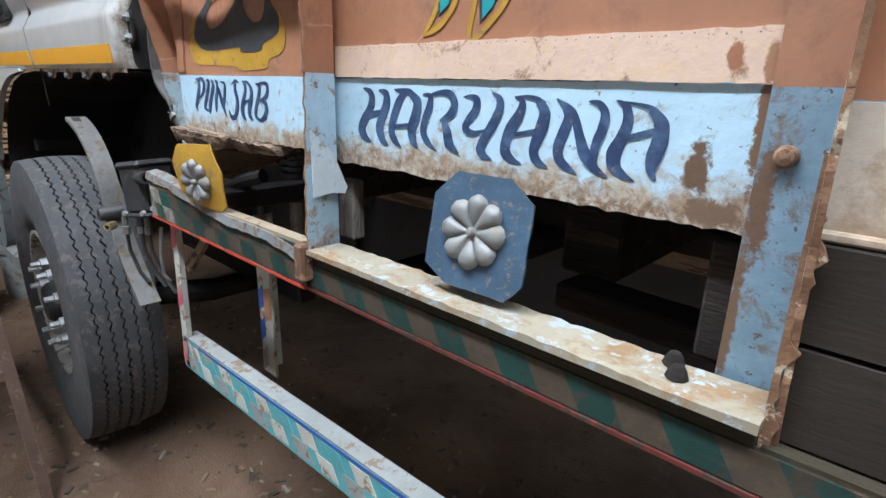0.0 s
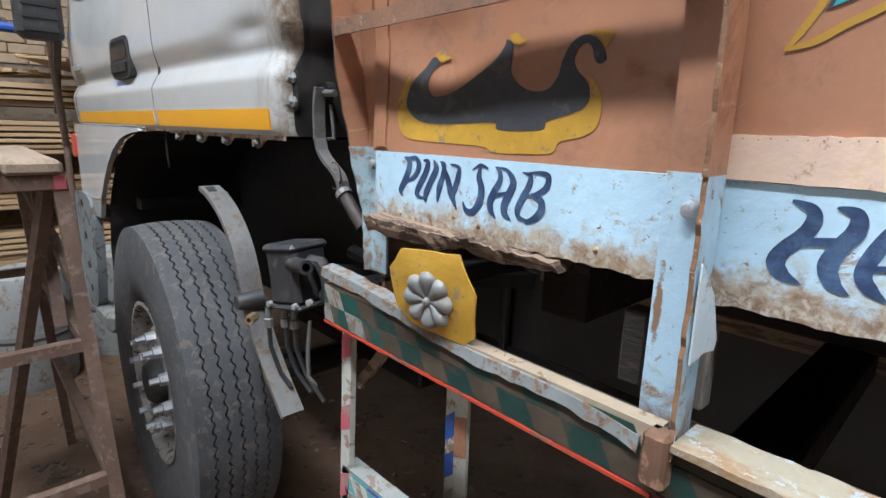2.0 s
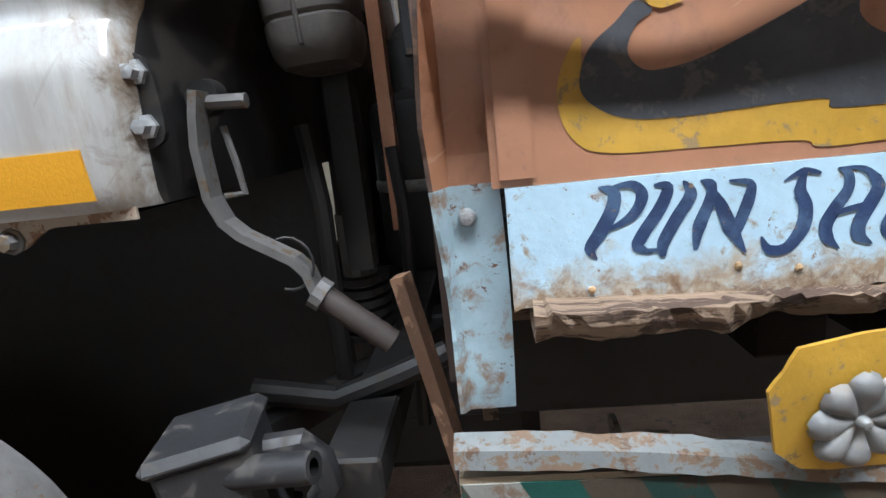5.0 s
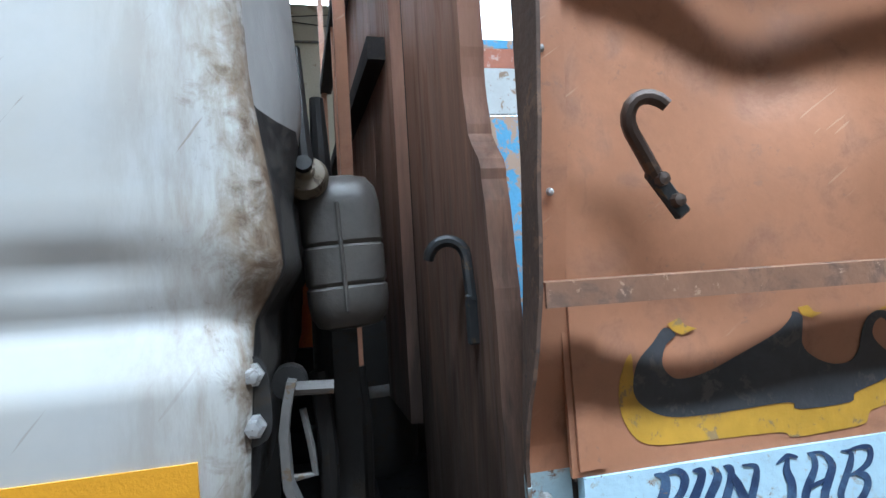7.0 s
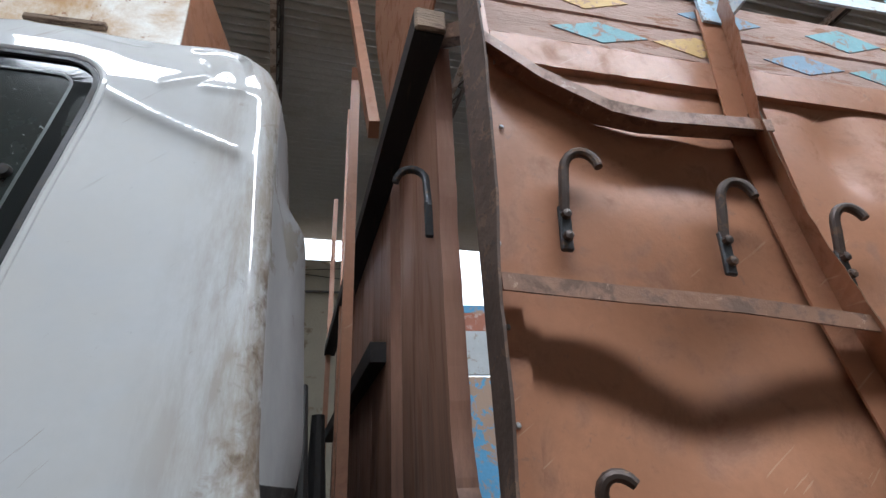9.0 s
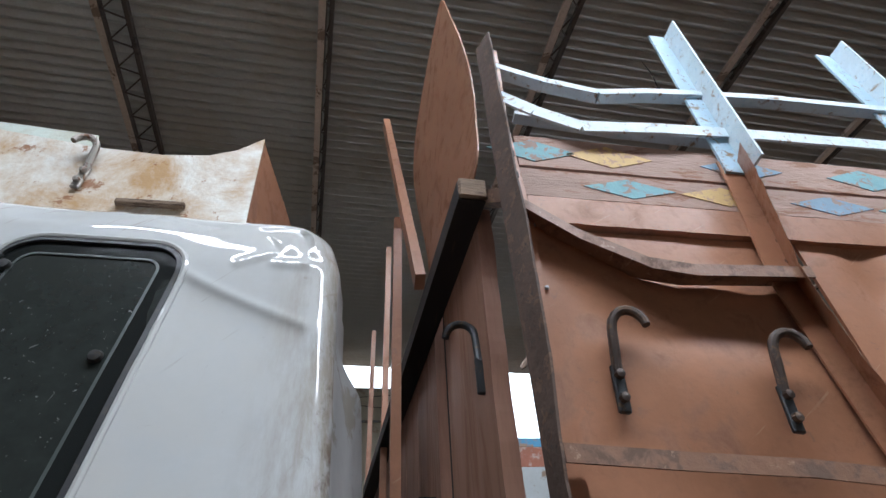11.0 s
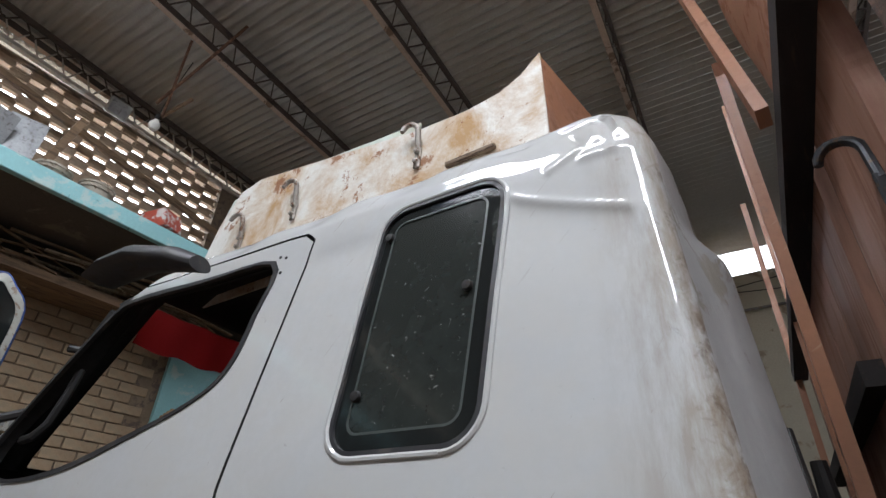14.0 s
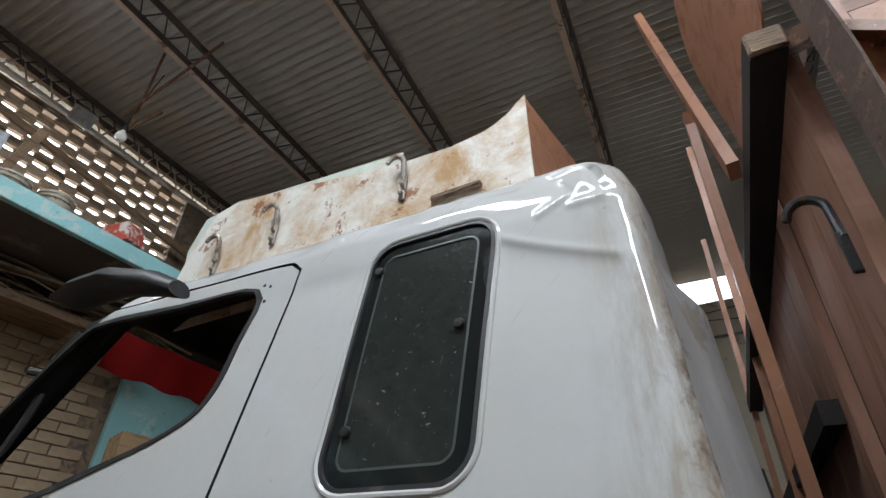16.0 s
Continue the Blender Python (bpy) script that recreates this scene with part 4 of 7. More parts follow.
letter("A", 0.295, 0.334, 1.31, 1.381,
       [(0.18, 0.97, 0.6), (0.38, 0.9, 4.2), (0.41, 0.73, 4.8), (0.18, 0.51, 6.3), (0.0, 0.31, 6.3), (0.05, 0.14, 5.6), (0.31, 0.0, 0.0)],
       [(0.18, 0.97, 0.6), (0.67, 0.94, 2.4), (1.0, 0.8, 3.6)],
       [(0.77, 0.92, 2.4), (1.0, 0.72, 6.0), (0.85, 0.51, 6.6), (0.67, 0.3, 6.6), (0.69, 0.14, 6.3), (0.97, 0.03, 0.0)],
       [(0.15, 0.44, 2.8), (0.82, 0.52, 2.8)])
letter("B", 0.343, 0.388, 1.31, 1.381,
       [(0.11, 0.92, 0.6), (0.4, 0.87, 3.5), (0.36, 0.69, 5.4), (0.16, 0.46, 5.4), (0.0, 0.24, 5.4), (0.09, 0.1, 3.5), (0.44, 0.06, 2.0)],
       [(0.2, 0.9, 0.6), (0.67, 0.94, 2.5), (1.0, 0.89, 4.5), (0.96, 0.7, 5.0), (0.69, 0.58, 3.5), (0.31, 0.51, 1.8)],
       [(0.49, 0.54, 2.0), (0.8, 0.46, 5.4), (0.84, 0.31, 6.0), (0.64, 0.14, 5.4), (0.31, 0.04, 2.4)])


def panel_y(x, z):
    y = -0.002 * noise.noise(Vector((x * 5, z * 5, 1.3)))
    for bx, bz, rx, rz, d in bay1 if x < 0.55 else bay2:
        y -= d * math.exp(-((x - bx) / rx) ** 2 - ((z - bz) / rz) ** 2)
    return y


def lap():
    """The ragged edge of the sheet lapped under the corner post."""
    bm = bmesh.new()
    rg = random.Random(77)
    rows = []
    for k in range(71):
        z = 1.395 + 1.03 * k / 70
        e = 0.056 + rg.uniform(-0.0016, 0.0016)
        ya, yb = panel_y(0.027, z), panel_y(e, z)
        rows.append([bm.verts.new(c) for c in ((0.026, ya - 0.004, z), (e, yb - 0.0035, z), (e, yb + 0.001, z), (0.026, ya + 0.001, z))])
    for a, b in zip(rows, rows[1:]):
        for i in range(4):
            bm.faces.new((a[i], a[(i + 1) % 4], b[(i + 1) % 4], b[i]))
    bm.faces.new(rows[0][::-1])
    bm.faces.new(rows[-1])
    bpart("lap_strip", bm, ORANGE)


lap()


def motif(pts, y0, material, name, label="", shift=0.0):
    """A painted shape that lies on the dented panel."""
    bm = bmesh.new()
    bm.faces.new([bm.verts.new((x + shift, y0, z)) for x, z in pts])
    lo, hi = min(p[0] for p in pts) + shift, max(p[0] for p in pts) + shift
    for k in range(1, int((hi - lo) / 0.018) + 1):
        bmesh.ops.bisect_plane(bm, geom=bm.verts[:] + bm.edges[:] + bm.faces[:], plane_co=(lo + 0.018 * k, 0, 0), plane_no=(1, 0, 0))
    for k in range(1, 9):
        bmesh.ops.bisect_plane(bm, geom=bm.verts[:] + bm.edges[:] + bm.faces[:], plane_co=(0, 0, 1.40 + 0.018 * k), plane_no=(0, 0, 1))
    bmesh.ops.triangulate(bm, faces=bm.faces[:])
    for v in bm.verts:
        v.co.y += panel_y(v.co.x, v.co.z)
    r = bmesh.ops.extrude_face_region(bm, geom=bm.faces[:])
    for v in r["geom"]:
        if isinstance(v, bmesh.types.BMVert):
            v.co.y += 0.0004
    return bpart(name, bm, material, label)


def smooth_loop(pts, n=5):
    """A closed curve through a few control points."""
    out = []
    k = len(pts)
    for i in range(k):
        p0, p1, p2, p3 = (Vector(pts[(i + d) % k]) for d in (-1, 0, 1, 2))
        for j in range(n):
            t = j / n
            out.append(tuple(0.5 * (2 * p1 + (p2 - p0) * t + (2 * p0 - 5 * p1 + 4 * p2 - p3) * t * t + (3 * p1 - p0 - 3 * p2 + p3) * t ** 3)))
    return out


# a black curling brush-stroke with a yellow shade, and small yellow tips
halo = [(0.102, 1.506), (0.084, 1.481), (0.080, 1.451), (0.091, 1.423), (0.119, 1.409), (0.201, 1.406), (0.275, 1.404), (0.289, 1.397), (0.343, 1.398), (0.387, 1.401), (0.398, 1.415), (0.428, 1.421), (0.445, 1.432), (0.450, 1.452), (0.446, 1.471), (0.433, 1.487), (0.432, 1.468), (0.411, 1.455), (0.362, 1.445), (0.288, 1.444), (0.141, 1.450), (0.104, 1.465)]
motif(smooth_loop(halo, 4), -0.0009, YELLOW, "painted_flourish", "yellow painted shade")
stroke = [(0.149, 1.530), (0.163, 1.521), (0.149, 1.511), (0.141, 1.493), (0.146, 1.480), (0.161, 1.473), (0.197, 1.478), (0.245, 1.497), (0.285, 1.516), (0.302, 1.531), (0.305, 1.538), (0.316, 1.532), (0.316, 1.519), (0.314, 1.499), (0.327, 1.484), (0.351, 1.474), (0.375, 1.475), (0.389, 1.489), (0.394, 1.506), (0.404, 1.523), (0.419, 1.531), (0.434, 1.528), (0.445, 1.517), (0.450, 1.504), (0.443, 1.499), (0.436, 1.505), (0.432, 1.517), (0.424, 1.522), (0.415, 1.517), (0.410, 1.506), (0.415, 1.494), (0.430, 1.480), (0.434, 1.465), (0.429, 1.454), (0.412, 1.447), (0.378, 1.438), (0.369, 1.428), (0.300, 1.427), (0.288, 1.436), (0.197, 1.433), (0.143, 1.435), (0.114, 1.446), (0.099, 1.465), (0.108, 1.495), (0.132, 1.515)]
motif(smooth_loop(stroke, 4), -0.0015, BLACK_PAINT, "painted_flourish", "black painted curl")
for pts in ([(0.153, 1.534), (0.169, 1.540), (0.175, 1.531), (0.190, 1.526), (0.170, 1.521), (0.160, 1.525)],
            [(0.311, 1.542), (0.324, 1.544), (0.331, 1.536), (0.342, 1.534), (0.328, 1.529), (0.316, 1.533)],
            [(0.421, 1.531), (0.430, 1.535), (0.442, 1.534), (0.460, 1.530), (0.454, 1.521), (0.448, 1.515), (0.443, 1.525), (0.433, 1.532)]):
    motif(pts, -0.0021, YELLOW, "painted_flourish", "small yellow painted tip")
TEAL = mat("teal_paint", (0.03, 0.33, 0.36), 0.5, grain=0.2)


def on_panel(p, yy):
    return (p.x, yy + panel_y(p.x, p.y), p.y)


def leaf_outline(tip, left, right, core, w=0.0032):
    """A painted leaf: a yellow V of two strokes, and a teal blade edged in black inside it."""
    for side, pts in enumerate((left, right)):
        bm = bmesh.new()
        brush(bm, [tip, *pts], [w * 0.3] + [w] * (len(pts) - 1) + [w * 0.7], -0.0010 - 0.0003 * side, on_panel)
        bpart("painted_leaf", bm, YELLOW, "yellow painted leaf stroke")
    if core:
        cx = sum(p[0] for p in core) / len(core)
        cz = sum(p[1] for p in core) / len(core)
        motif([(cx + (x - cx) * 1.25, cz + (z - cz) * 1.10) for x, z in core], -0.0010, BLACK_PAINT, "painted_leaf", "black edge of a painted leaf")
        motif(core, -0.0016, TEAL, "painted_leaf", "teal painted leaf blade")


leaf_outline((0.757, 1.436), [(0.769, 1.450), (0.782, 1.474), (0.80, 1.53)], [(0.775, 1.441), (0.793, 1.452), (0.809, 1.472), (0.83, 1.52)], [(0.785, 1.459), (0.797, 1.467), (0.812, 1.50), (0.815, 1.53), (0.798, 1.51), (0.784, 1.475)])
leaf_outline((0.830, 1.428), [(0.829, 1.440), (0.836, 1.468), (0.85, 1.53)], [(0.842, 1.432), (0.860, 1.447), (0.879, 1.467), (0.91, 1.52)], [(0.847, 1.449), (0.860, 1.460), (0.880, 1.495), (0.885, 1.53), (0.862, 1.51), (0.846, 1.47)])
leaf_outline((0.619, 1.498), [(0.628, 1.510), (0.641, 1.532), (0.655, 1.565)], [(0.640, 1.503), (0.660, 1.514), (0.681, 1.524), (0.71, 1.545)], [(0.648, 1.528), (0.664, 1.533), (0.69, 1.55), (0.672, 1.553), (0.655, 1.545)])

# nails along the pink plank
rg = random.Random(3)
for k in range(46):
    x, z = 0.587 + k * 0.0118 + rg.uniform(-0.002, 0.002), 1.4245 + rg.uniform(-0.0008, 0.0008)
    bpart("nail", boxm((x - 0.0006, -0.0061, z - 0.0005), (x + 0.0006, -0.0053, z + 0.0005)), RUST)

# rotten plank stub under the first bay
bm = bmesh.new()
rows = []
rg = random.Random(11)
for k in range(41):
    f = k / 40
    x = 0.045 + 0.37 * f
    top = 1.287 - 0.012 * f
    th = (0.032 - 0.016 * f ** 1.5) + 0.010 * noise.noise(Vector((x * 22, 3.1, 0))) + rg.uniform(-0.0015, 0.0015)
    yf = -0.045 + 0.035 * f + 0.012 * noise.noise(Vector((x * 17, 7.7, 0))) + rg.uniform(-0.001, 0.001)
    rows.append([bm.verts.new(c) for c in ((x + rg.uniform(-0.004, 0.004), 0.03, top), (x + rg.uniform(-0.003, 0.003), yf, top - 0.003 + rg.uniform(-0.003, 0.002)), (x, yf + rg.uniform(0, 0.006), top - th * 0.5), (x, yf + 0.01, top - th), (x, 0.03, top - th * 0.9))])
for a, b in zip(rows, rows[1:]):
    for i in range(5):
        bm.faces.new((a[i], a[(i + 1) % 5], b[(i + 1) % 5], b[i]))
bm.faces.new(rows[0][::-1])
bm.faces.new(rows[-1])
bpart("rotten_plank", bm, WOOD_ROT, "split rotten brown plank end")
for x, z in ((0.225, 1.302), (0.275, 1.296), (0.46, 1.296), (0.10, 1.29)):
    bpart("wood_chip", lathe([(0.0005, -0.003), (0.0035, -0.0015), (0.004, 0.002)], 7, pose(x, -0.002, z, 0, 30)), mat("chip", (0.45, 0.3, 0.16), 0.9), smooth=True)

# sill rails
CREAM = mat("cream_worn_paint", (0.33, 0.29, 0.215), 0.6, soft=0.12, spots=(0.25, 0.155, 0.08), amount=0.5, scale=16, grain=0.16, second=(0.34, 0.38, 0.40), second_amount=0.45)
# timber coloured near black for the shade under the load bed
OLDWOOD = mat("shade_dark_timber", (0.020, 0.014, 0.011), 0.95, spots=(0.040, 0.026, 0.018), amount=0.35, scale=10, grain=0.4, bump=0.4, stretch=(0.5, 3, 3))
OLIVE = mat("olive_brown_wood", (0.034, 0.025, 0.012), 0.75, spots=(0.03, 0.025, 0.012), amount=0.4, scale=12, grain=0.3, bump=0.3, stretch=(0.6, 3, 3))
TAN = mat("tan_paint", (0.34, 0.27, 0.19), 0.6, spots=(0.16, 0.11, 0.07), amount=0.35, scale=20, grain=0.25)
OFFWHITE = mat("offwhite_paint", (0.47, 0.47, 0.42), 0.6, spots=(0.24, 0.17, 0.12), amount=0.35, scale=22, grain=0.2)
RED = mat("red_paint", (0.42, 0.05, 0.025), 0.55, spots=(0.2, 0.08, 0.05), amount=0.3, scale=30, grain=0.2)
MAGENTA = mat("pink_red_paint", (0.45, 0.10, 0.13), 0.6, spots=(0.3, 0.2, 0.17), amount=0.3, scale=30, grain=0.2)
COBALT = mat("cobalt_paint", (0.03, 0.09, 0.36), 0.55, spots=(0.1, 0.1, 0.15), amount=0.3, scale=30, grain=0.2)
AQUA = mat("aqua_paint", (0.10, 0.34, 0.36), 0.6, spots=(0.3, 0.3, 0.26), amount=0.3, scale=24, grain=0.2)
GREYPAINT = mat("grey_worn_paint", (0.27, 0.28, 0.27), 0.6, spots=(0.2, 0.15, 0.11), amount=0.35, scale=24, grain=0.2)

bpart("sill_core", boxm((0.60, -0.0615, 1.1125), (1.184, -0.020, 1.1405)), OLIVE)
bpart("sill_rail", ragged(0.60, 1.184, 1.141, 1.149, -0.078, -0.020, 0.0012, 50, 31, False, True), CREAM, "cream painted wooden sill, worn")
bpart("sill_rail", ragged(1.186, 3.2, 1.113, 1.128, -0.0655, -0.002, 0.0012, 50, 32, False, True), OLIVE)
BROWN_BOARD = mat("dark_brown_board", (0.020, 0.0125, 0.007), 0.85, spots=(0.022, 0.015, 0.010), amount=0.45, scale=12, grain=0.35, bump=0.15, stretch=(0.5, 3, 3))
bpart("lower_board", ragged(1.190, 3.2, 1.130, 1.206, -0.052, -0.028, 0.001, 40, 33, True, True), BROWN_BOARD, "dark brown stained lower board")
bpart("lower_board", ragged(1.190, 3.2, 1.210, 1.281, -0.050, -0.026, 0.001, 40, 34, True, True), BROWN_BOARD, "dark brown stained lower board")
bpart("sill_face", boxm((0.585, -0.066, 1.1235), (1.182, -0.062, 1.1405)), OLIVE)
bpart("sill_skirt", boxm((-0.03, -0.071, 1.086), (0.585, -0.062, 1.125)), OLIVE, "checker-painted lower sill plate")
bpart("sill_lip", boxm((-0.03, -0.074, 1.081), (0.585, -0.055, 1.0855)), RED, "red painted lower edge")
# past the first bay the red of the lip is darkened for shade
bpart("sill_lip", boxm((0.586, -0.070, 1.081), (3.2, -0.050, 1.0855)), mat("shaded_red_paint", (0.11, 0.022, 0.016), 0.6, spots=(0.05, 0.03, 0.02), amount=0.4, scale=25, grain=0.3), "red lower edge, darkened for shade")
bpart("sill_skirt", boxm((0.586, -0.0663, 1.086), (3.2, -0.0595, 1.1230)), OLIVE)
# checkers: leaning quads, in paints darkened for the shade under the sill
DKGREEN = mat("shaded_green_paint", (0.007, 0.038, 0.031), 0.6, spots=(0.04, 0.03, 0.02), amount=0.35, scale=20, grain=0.3)
DKTAN = mat("shaded_tan_paint", (0.062, 0.046, 0.031), 0.65, spots=(0.07, 0.05, 0.03), amount=0.4, scale=20, grain=0.3)
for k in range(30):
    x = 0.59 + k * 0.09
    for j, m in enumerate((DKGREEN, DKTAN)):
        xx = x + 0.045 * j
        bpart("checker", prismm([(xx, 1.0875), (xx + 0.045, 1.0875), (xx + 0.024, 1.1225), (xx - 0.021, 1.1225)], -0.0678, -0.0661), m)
EDGEMETAL = mat("rust_flaked_grey_metal", (0.19, 0.205, 0.205), 0.6, spots=(0.17, 0.115, 0.075), amount=0.5, scale=26, grain=0.25, second=(0.11, 0.07, 0.045), second_amount=0.35)
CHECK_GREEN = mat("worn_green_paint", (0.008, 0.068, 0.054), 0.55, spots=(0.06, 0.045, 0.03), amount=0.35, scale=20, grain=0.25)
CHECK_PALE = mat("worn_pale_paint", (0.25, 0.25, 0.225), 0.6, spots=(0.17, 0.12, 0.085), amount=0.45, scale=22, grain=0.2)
# bent metal edge strip on the first bay
bm = bmesh.new()
rows = []
rg = random.Random(5)
for k in range(31):
    f = k / 30
    x = -0.032 + 0.60 * f
    z = 1.183 - 0.046 * f + 0.006 * math.sin(f * 9) * (0.3 + f)
    j = rg.uniform(-0.0022, 0.0022)
    rows.append([bm.verts.new(c) for c in ((x, -0.052, z + 0.003 + j), (x, -0.074, z), (x, -0.077, z - 0.015 - j), (x, -0.074, z - 0.015 - j), (x, -0.070, z - 0.004), (x, -0.052, z - 0.001 + j))])
for a, b in zip(rows, rows[1:]):
    for i in range(6):
        bm.faces.new((a[i], a[(i + 1) % 6], b[(i + 1) % 6], b[i]))
bm.faces.new(rows[0][::-1])
bm.faces.new(rows[-1])
bpart("edge_strip", bm, EDGEMETAL, "bent grey metal edge strip")
bpart("sill_face", boxm((-0.03, -0.071, 1.125), (0.585, -0.05, 1.155)), TAN)
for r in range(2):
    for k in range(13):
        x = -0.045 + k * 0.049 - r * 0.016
        # from the fifth square on, the shade-darkened copies of the paints
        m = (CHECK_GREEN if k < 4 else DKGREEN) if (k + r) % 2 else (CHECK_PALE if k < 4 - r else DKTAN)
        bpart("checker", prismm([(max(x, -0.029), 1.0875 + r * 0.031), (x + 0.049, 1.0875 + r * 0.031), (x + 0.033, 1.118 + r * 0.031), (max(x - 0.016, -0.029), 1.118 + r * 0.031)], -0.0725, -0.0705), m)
bm = boxm((0.575, -0.085, 1.098), (0.60, -0.06, 1.155), 0.004, None)
bpart("corner_plate", bm, RUST, "rusty bent corner plate")
for x, y, z in ((1.105, -0.03, 1.15), (1.115, -0.05, 1.149)):
    bpart("bolt", lathe([(0.0005, 0.012), (0.005, 0.011), (0.008, 0.006), (0.010, 0.0)], 9, pose(x, y, z, 90)), OLDWOOD, "rust-caked bolt", smooth=True)
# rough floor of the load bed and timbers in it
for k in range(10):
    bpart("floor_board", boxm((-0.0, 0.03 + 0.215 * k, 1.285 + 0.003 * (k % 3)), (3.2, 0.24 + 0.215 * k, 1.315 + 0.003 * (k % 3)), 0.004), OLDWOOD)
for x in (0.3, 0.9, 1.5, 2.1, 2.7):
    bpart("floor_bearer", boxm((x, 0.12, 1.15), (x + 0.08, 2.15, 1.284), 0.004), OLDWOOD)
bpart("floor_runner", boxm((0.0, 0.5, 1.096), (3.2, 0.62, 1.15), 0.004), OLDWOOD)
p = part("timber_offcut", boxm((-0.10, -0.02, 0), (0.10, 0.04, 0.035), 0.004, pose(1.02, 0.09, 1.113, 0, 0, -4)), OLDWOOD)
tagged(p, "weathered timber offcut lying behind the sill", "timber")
# black strip added to keep the slot behind the sill dark
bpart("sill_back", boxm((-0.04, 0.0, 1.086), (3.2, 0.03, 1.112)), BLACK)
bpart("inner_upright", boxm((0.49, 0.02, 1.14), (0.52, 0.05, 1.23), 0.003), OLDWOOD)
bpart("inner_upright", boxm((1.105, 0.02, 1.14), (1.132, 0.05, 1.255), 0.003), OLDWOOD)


ZINC = mat("dull_zinc", (0.25, 0.255, 0.255), 0.5, 0.3, spots=(0.26, 0.235, 0.20), amount=0.35, scale=45, grain=0.35, soft=0.15)


# octagonal ornament plates with a pressed flower
def ornament(at, turn, tip, corners, plate_mat, petals, r, label, seed, bent=0.0, flower_at=(0.0, 0.004)):
    m = Matrix.Translation(at) @ pose(0, 0, 0, 0, 0, turn) @ pose(0, 0, 0, tip, 0, 0)
    th = thing("ornament_plate", label, "ornament", (0, 0, 0), group="flower ornaments on the sill")
    th.matrix_world = m
    rg = random.Random(seed)
    w, h = max(abs(p[0]) for p in corners), max(abs(p[1]) for p in corners)
    out = []
    for i in range(len(corners)):
        a, b = Vector(corners[i]), Vector(corners[(i + 1) % len(corners)])
        for k in range(4):
            p = a.lerp(b, k / 4)
            out.append((p.x + rg.uniform(-1, 1) * 0.0007, p.y + rg.uniform(-1, 1) * 0.0007))
    bm = bmesh.new()
    bm.faces.new([bm.verts.new((x, 0.0, z)) for x, z in out])
    for k in range(1, 16):
        bmesh.ops.bisect_plane(bm, geom=bm.verts[:] + bm.edges[:] + bm.faces[:], plane_co=(0, 0, -h + 2 * h * k / 16), plane_no=(0, 0, 1))
    for k in range(1, 12):
        bmesh.ops.bisect_plane(bm, geom=bm.verts[:] + bm.edges[:] + bm.faces[:], plane_co=(-w + 2 * w * k / 12, 0, 0), plane_no=(1, 0, 0))
    for v in bm.verts:
        v.co.y += bent * max(0.0, v.co.z / h) ** 2 + 0.10 * bent * math.sin(v.co.x * 70 + v.co.z * 25) + 0.0012 * noise.noise(Vector((v.co.x * 30, v.co.z * 30, seed)))
    back = bmesh.ops.extrude_face_region(bm, geom=bm.faces[:])
    for v in back["geom"]:
        if isinstance(v, bmesh.types.BMVert):
            v.co.y += 0.003
    part("plate", bm, plate_mat, th, smooth=True)
    bm = bmesh.new()
    cx = []
    for k in range(petals):
        a0 = 2 * math.pi * k / petals
        ringsp = []
        for i in range(10):
            f = i / 9
            rad = r * (0.16 + 0.84 * f)
            tipped = math.sqrt(max(0.0, 1 - (max(0.0, f - 0.66) / 0.345) ** 2))
            half = r * (0.06 + 0.265 * min(1.0, f / 0.62)) * tipped
            row = []
            for j in range(7):
                s = (j - 3) / 3
                hgt = r * (0.05 + 0.19 * math.sin(math.pi * min(1.0, 0.05 + 0.62 * f))) * tipped ** 0.7 * (1 - s * s) ** 0.5
                px = rad * math.cos(a0) - half * s * math.sin(a0)
                pz = rad * math.sin(a0) + half * s * math.cos(a0)
                row.append(bm.verts.new((px, -0.002 - max(0.0, hgt), pz)))
            ringsp.append(row)
        for p, q in zip(ringsp, ringsp[1:]):
            for j in range(6):
                bm.faces.new((p[j], p[j + 1], q[j + 1], q[j]))
    fl = part("flower", bm, ZINC, th, "pressed dull zinc flower", True)
    fl.location = (flower_at[0], 0, flower_at[1])
    part("disc", lathe([(0.0005, -0.005), (r * 0.72, -0.0045), (r * 0.84, -0.001)], 24, pose(0, 0, 0)), ZINC, fl, smooth=True)
    part("stud", lathe([(0.0005, -0.30 * r), (r * 0.09, -0.28 * r), (r * 0.13, -0.2 * r), (r * 0.14, 0.0)], 10, pose(0, 0, 0)), ZINC, fl, smooth=True)
    return th


ornament((0.884, -0.040, 1.2255), 4, -13, [(-0.034, -0.064), (0.047, -0.066), (0.066, -0.046), (0.063, 0.040), (0.030, 0.064), (-0.040, 0.064), (-0.068, 0.036), (-0.066, -0.046)], PLATE_BLUE, 8, 0.042, "dark blue octagonal plate with pressed steel flower", 1, 0.0, (-0.004, 0.0))
ornament((0.275, -0.088, 1.214), 10, 6, [(-0.040, -0.052), (0.050, -0.062), (0.068, -0.048), (0.072, 0.010), (0.044, 0.058), (-0.052, 0.052), (-0.074, 0.022), (-0.064, -0.032)], YELLOW, 8, 0.041, "bent yellow octagonal plate with pressed steel flower", 2, 0.008, (-0.003, -0.010))

# side guard below the sill
guard = thing("side_guard", "aqua and white painted steel side guard frame", "side guard", (0.4, 0.0, 0.7))
ginv = Matrix.Translation((-0.4, 0, -0.7))


def gpart(name, bm, m, label=""):
    o = part(name, bm, m, guard, label)
    o.matrix_parent_inverse = ginv
    return o


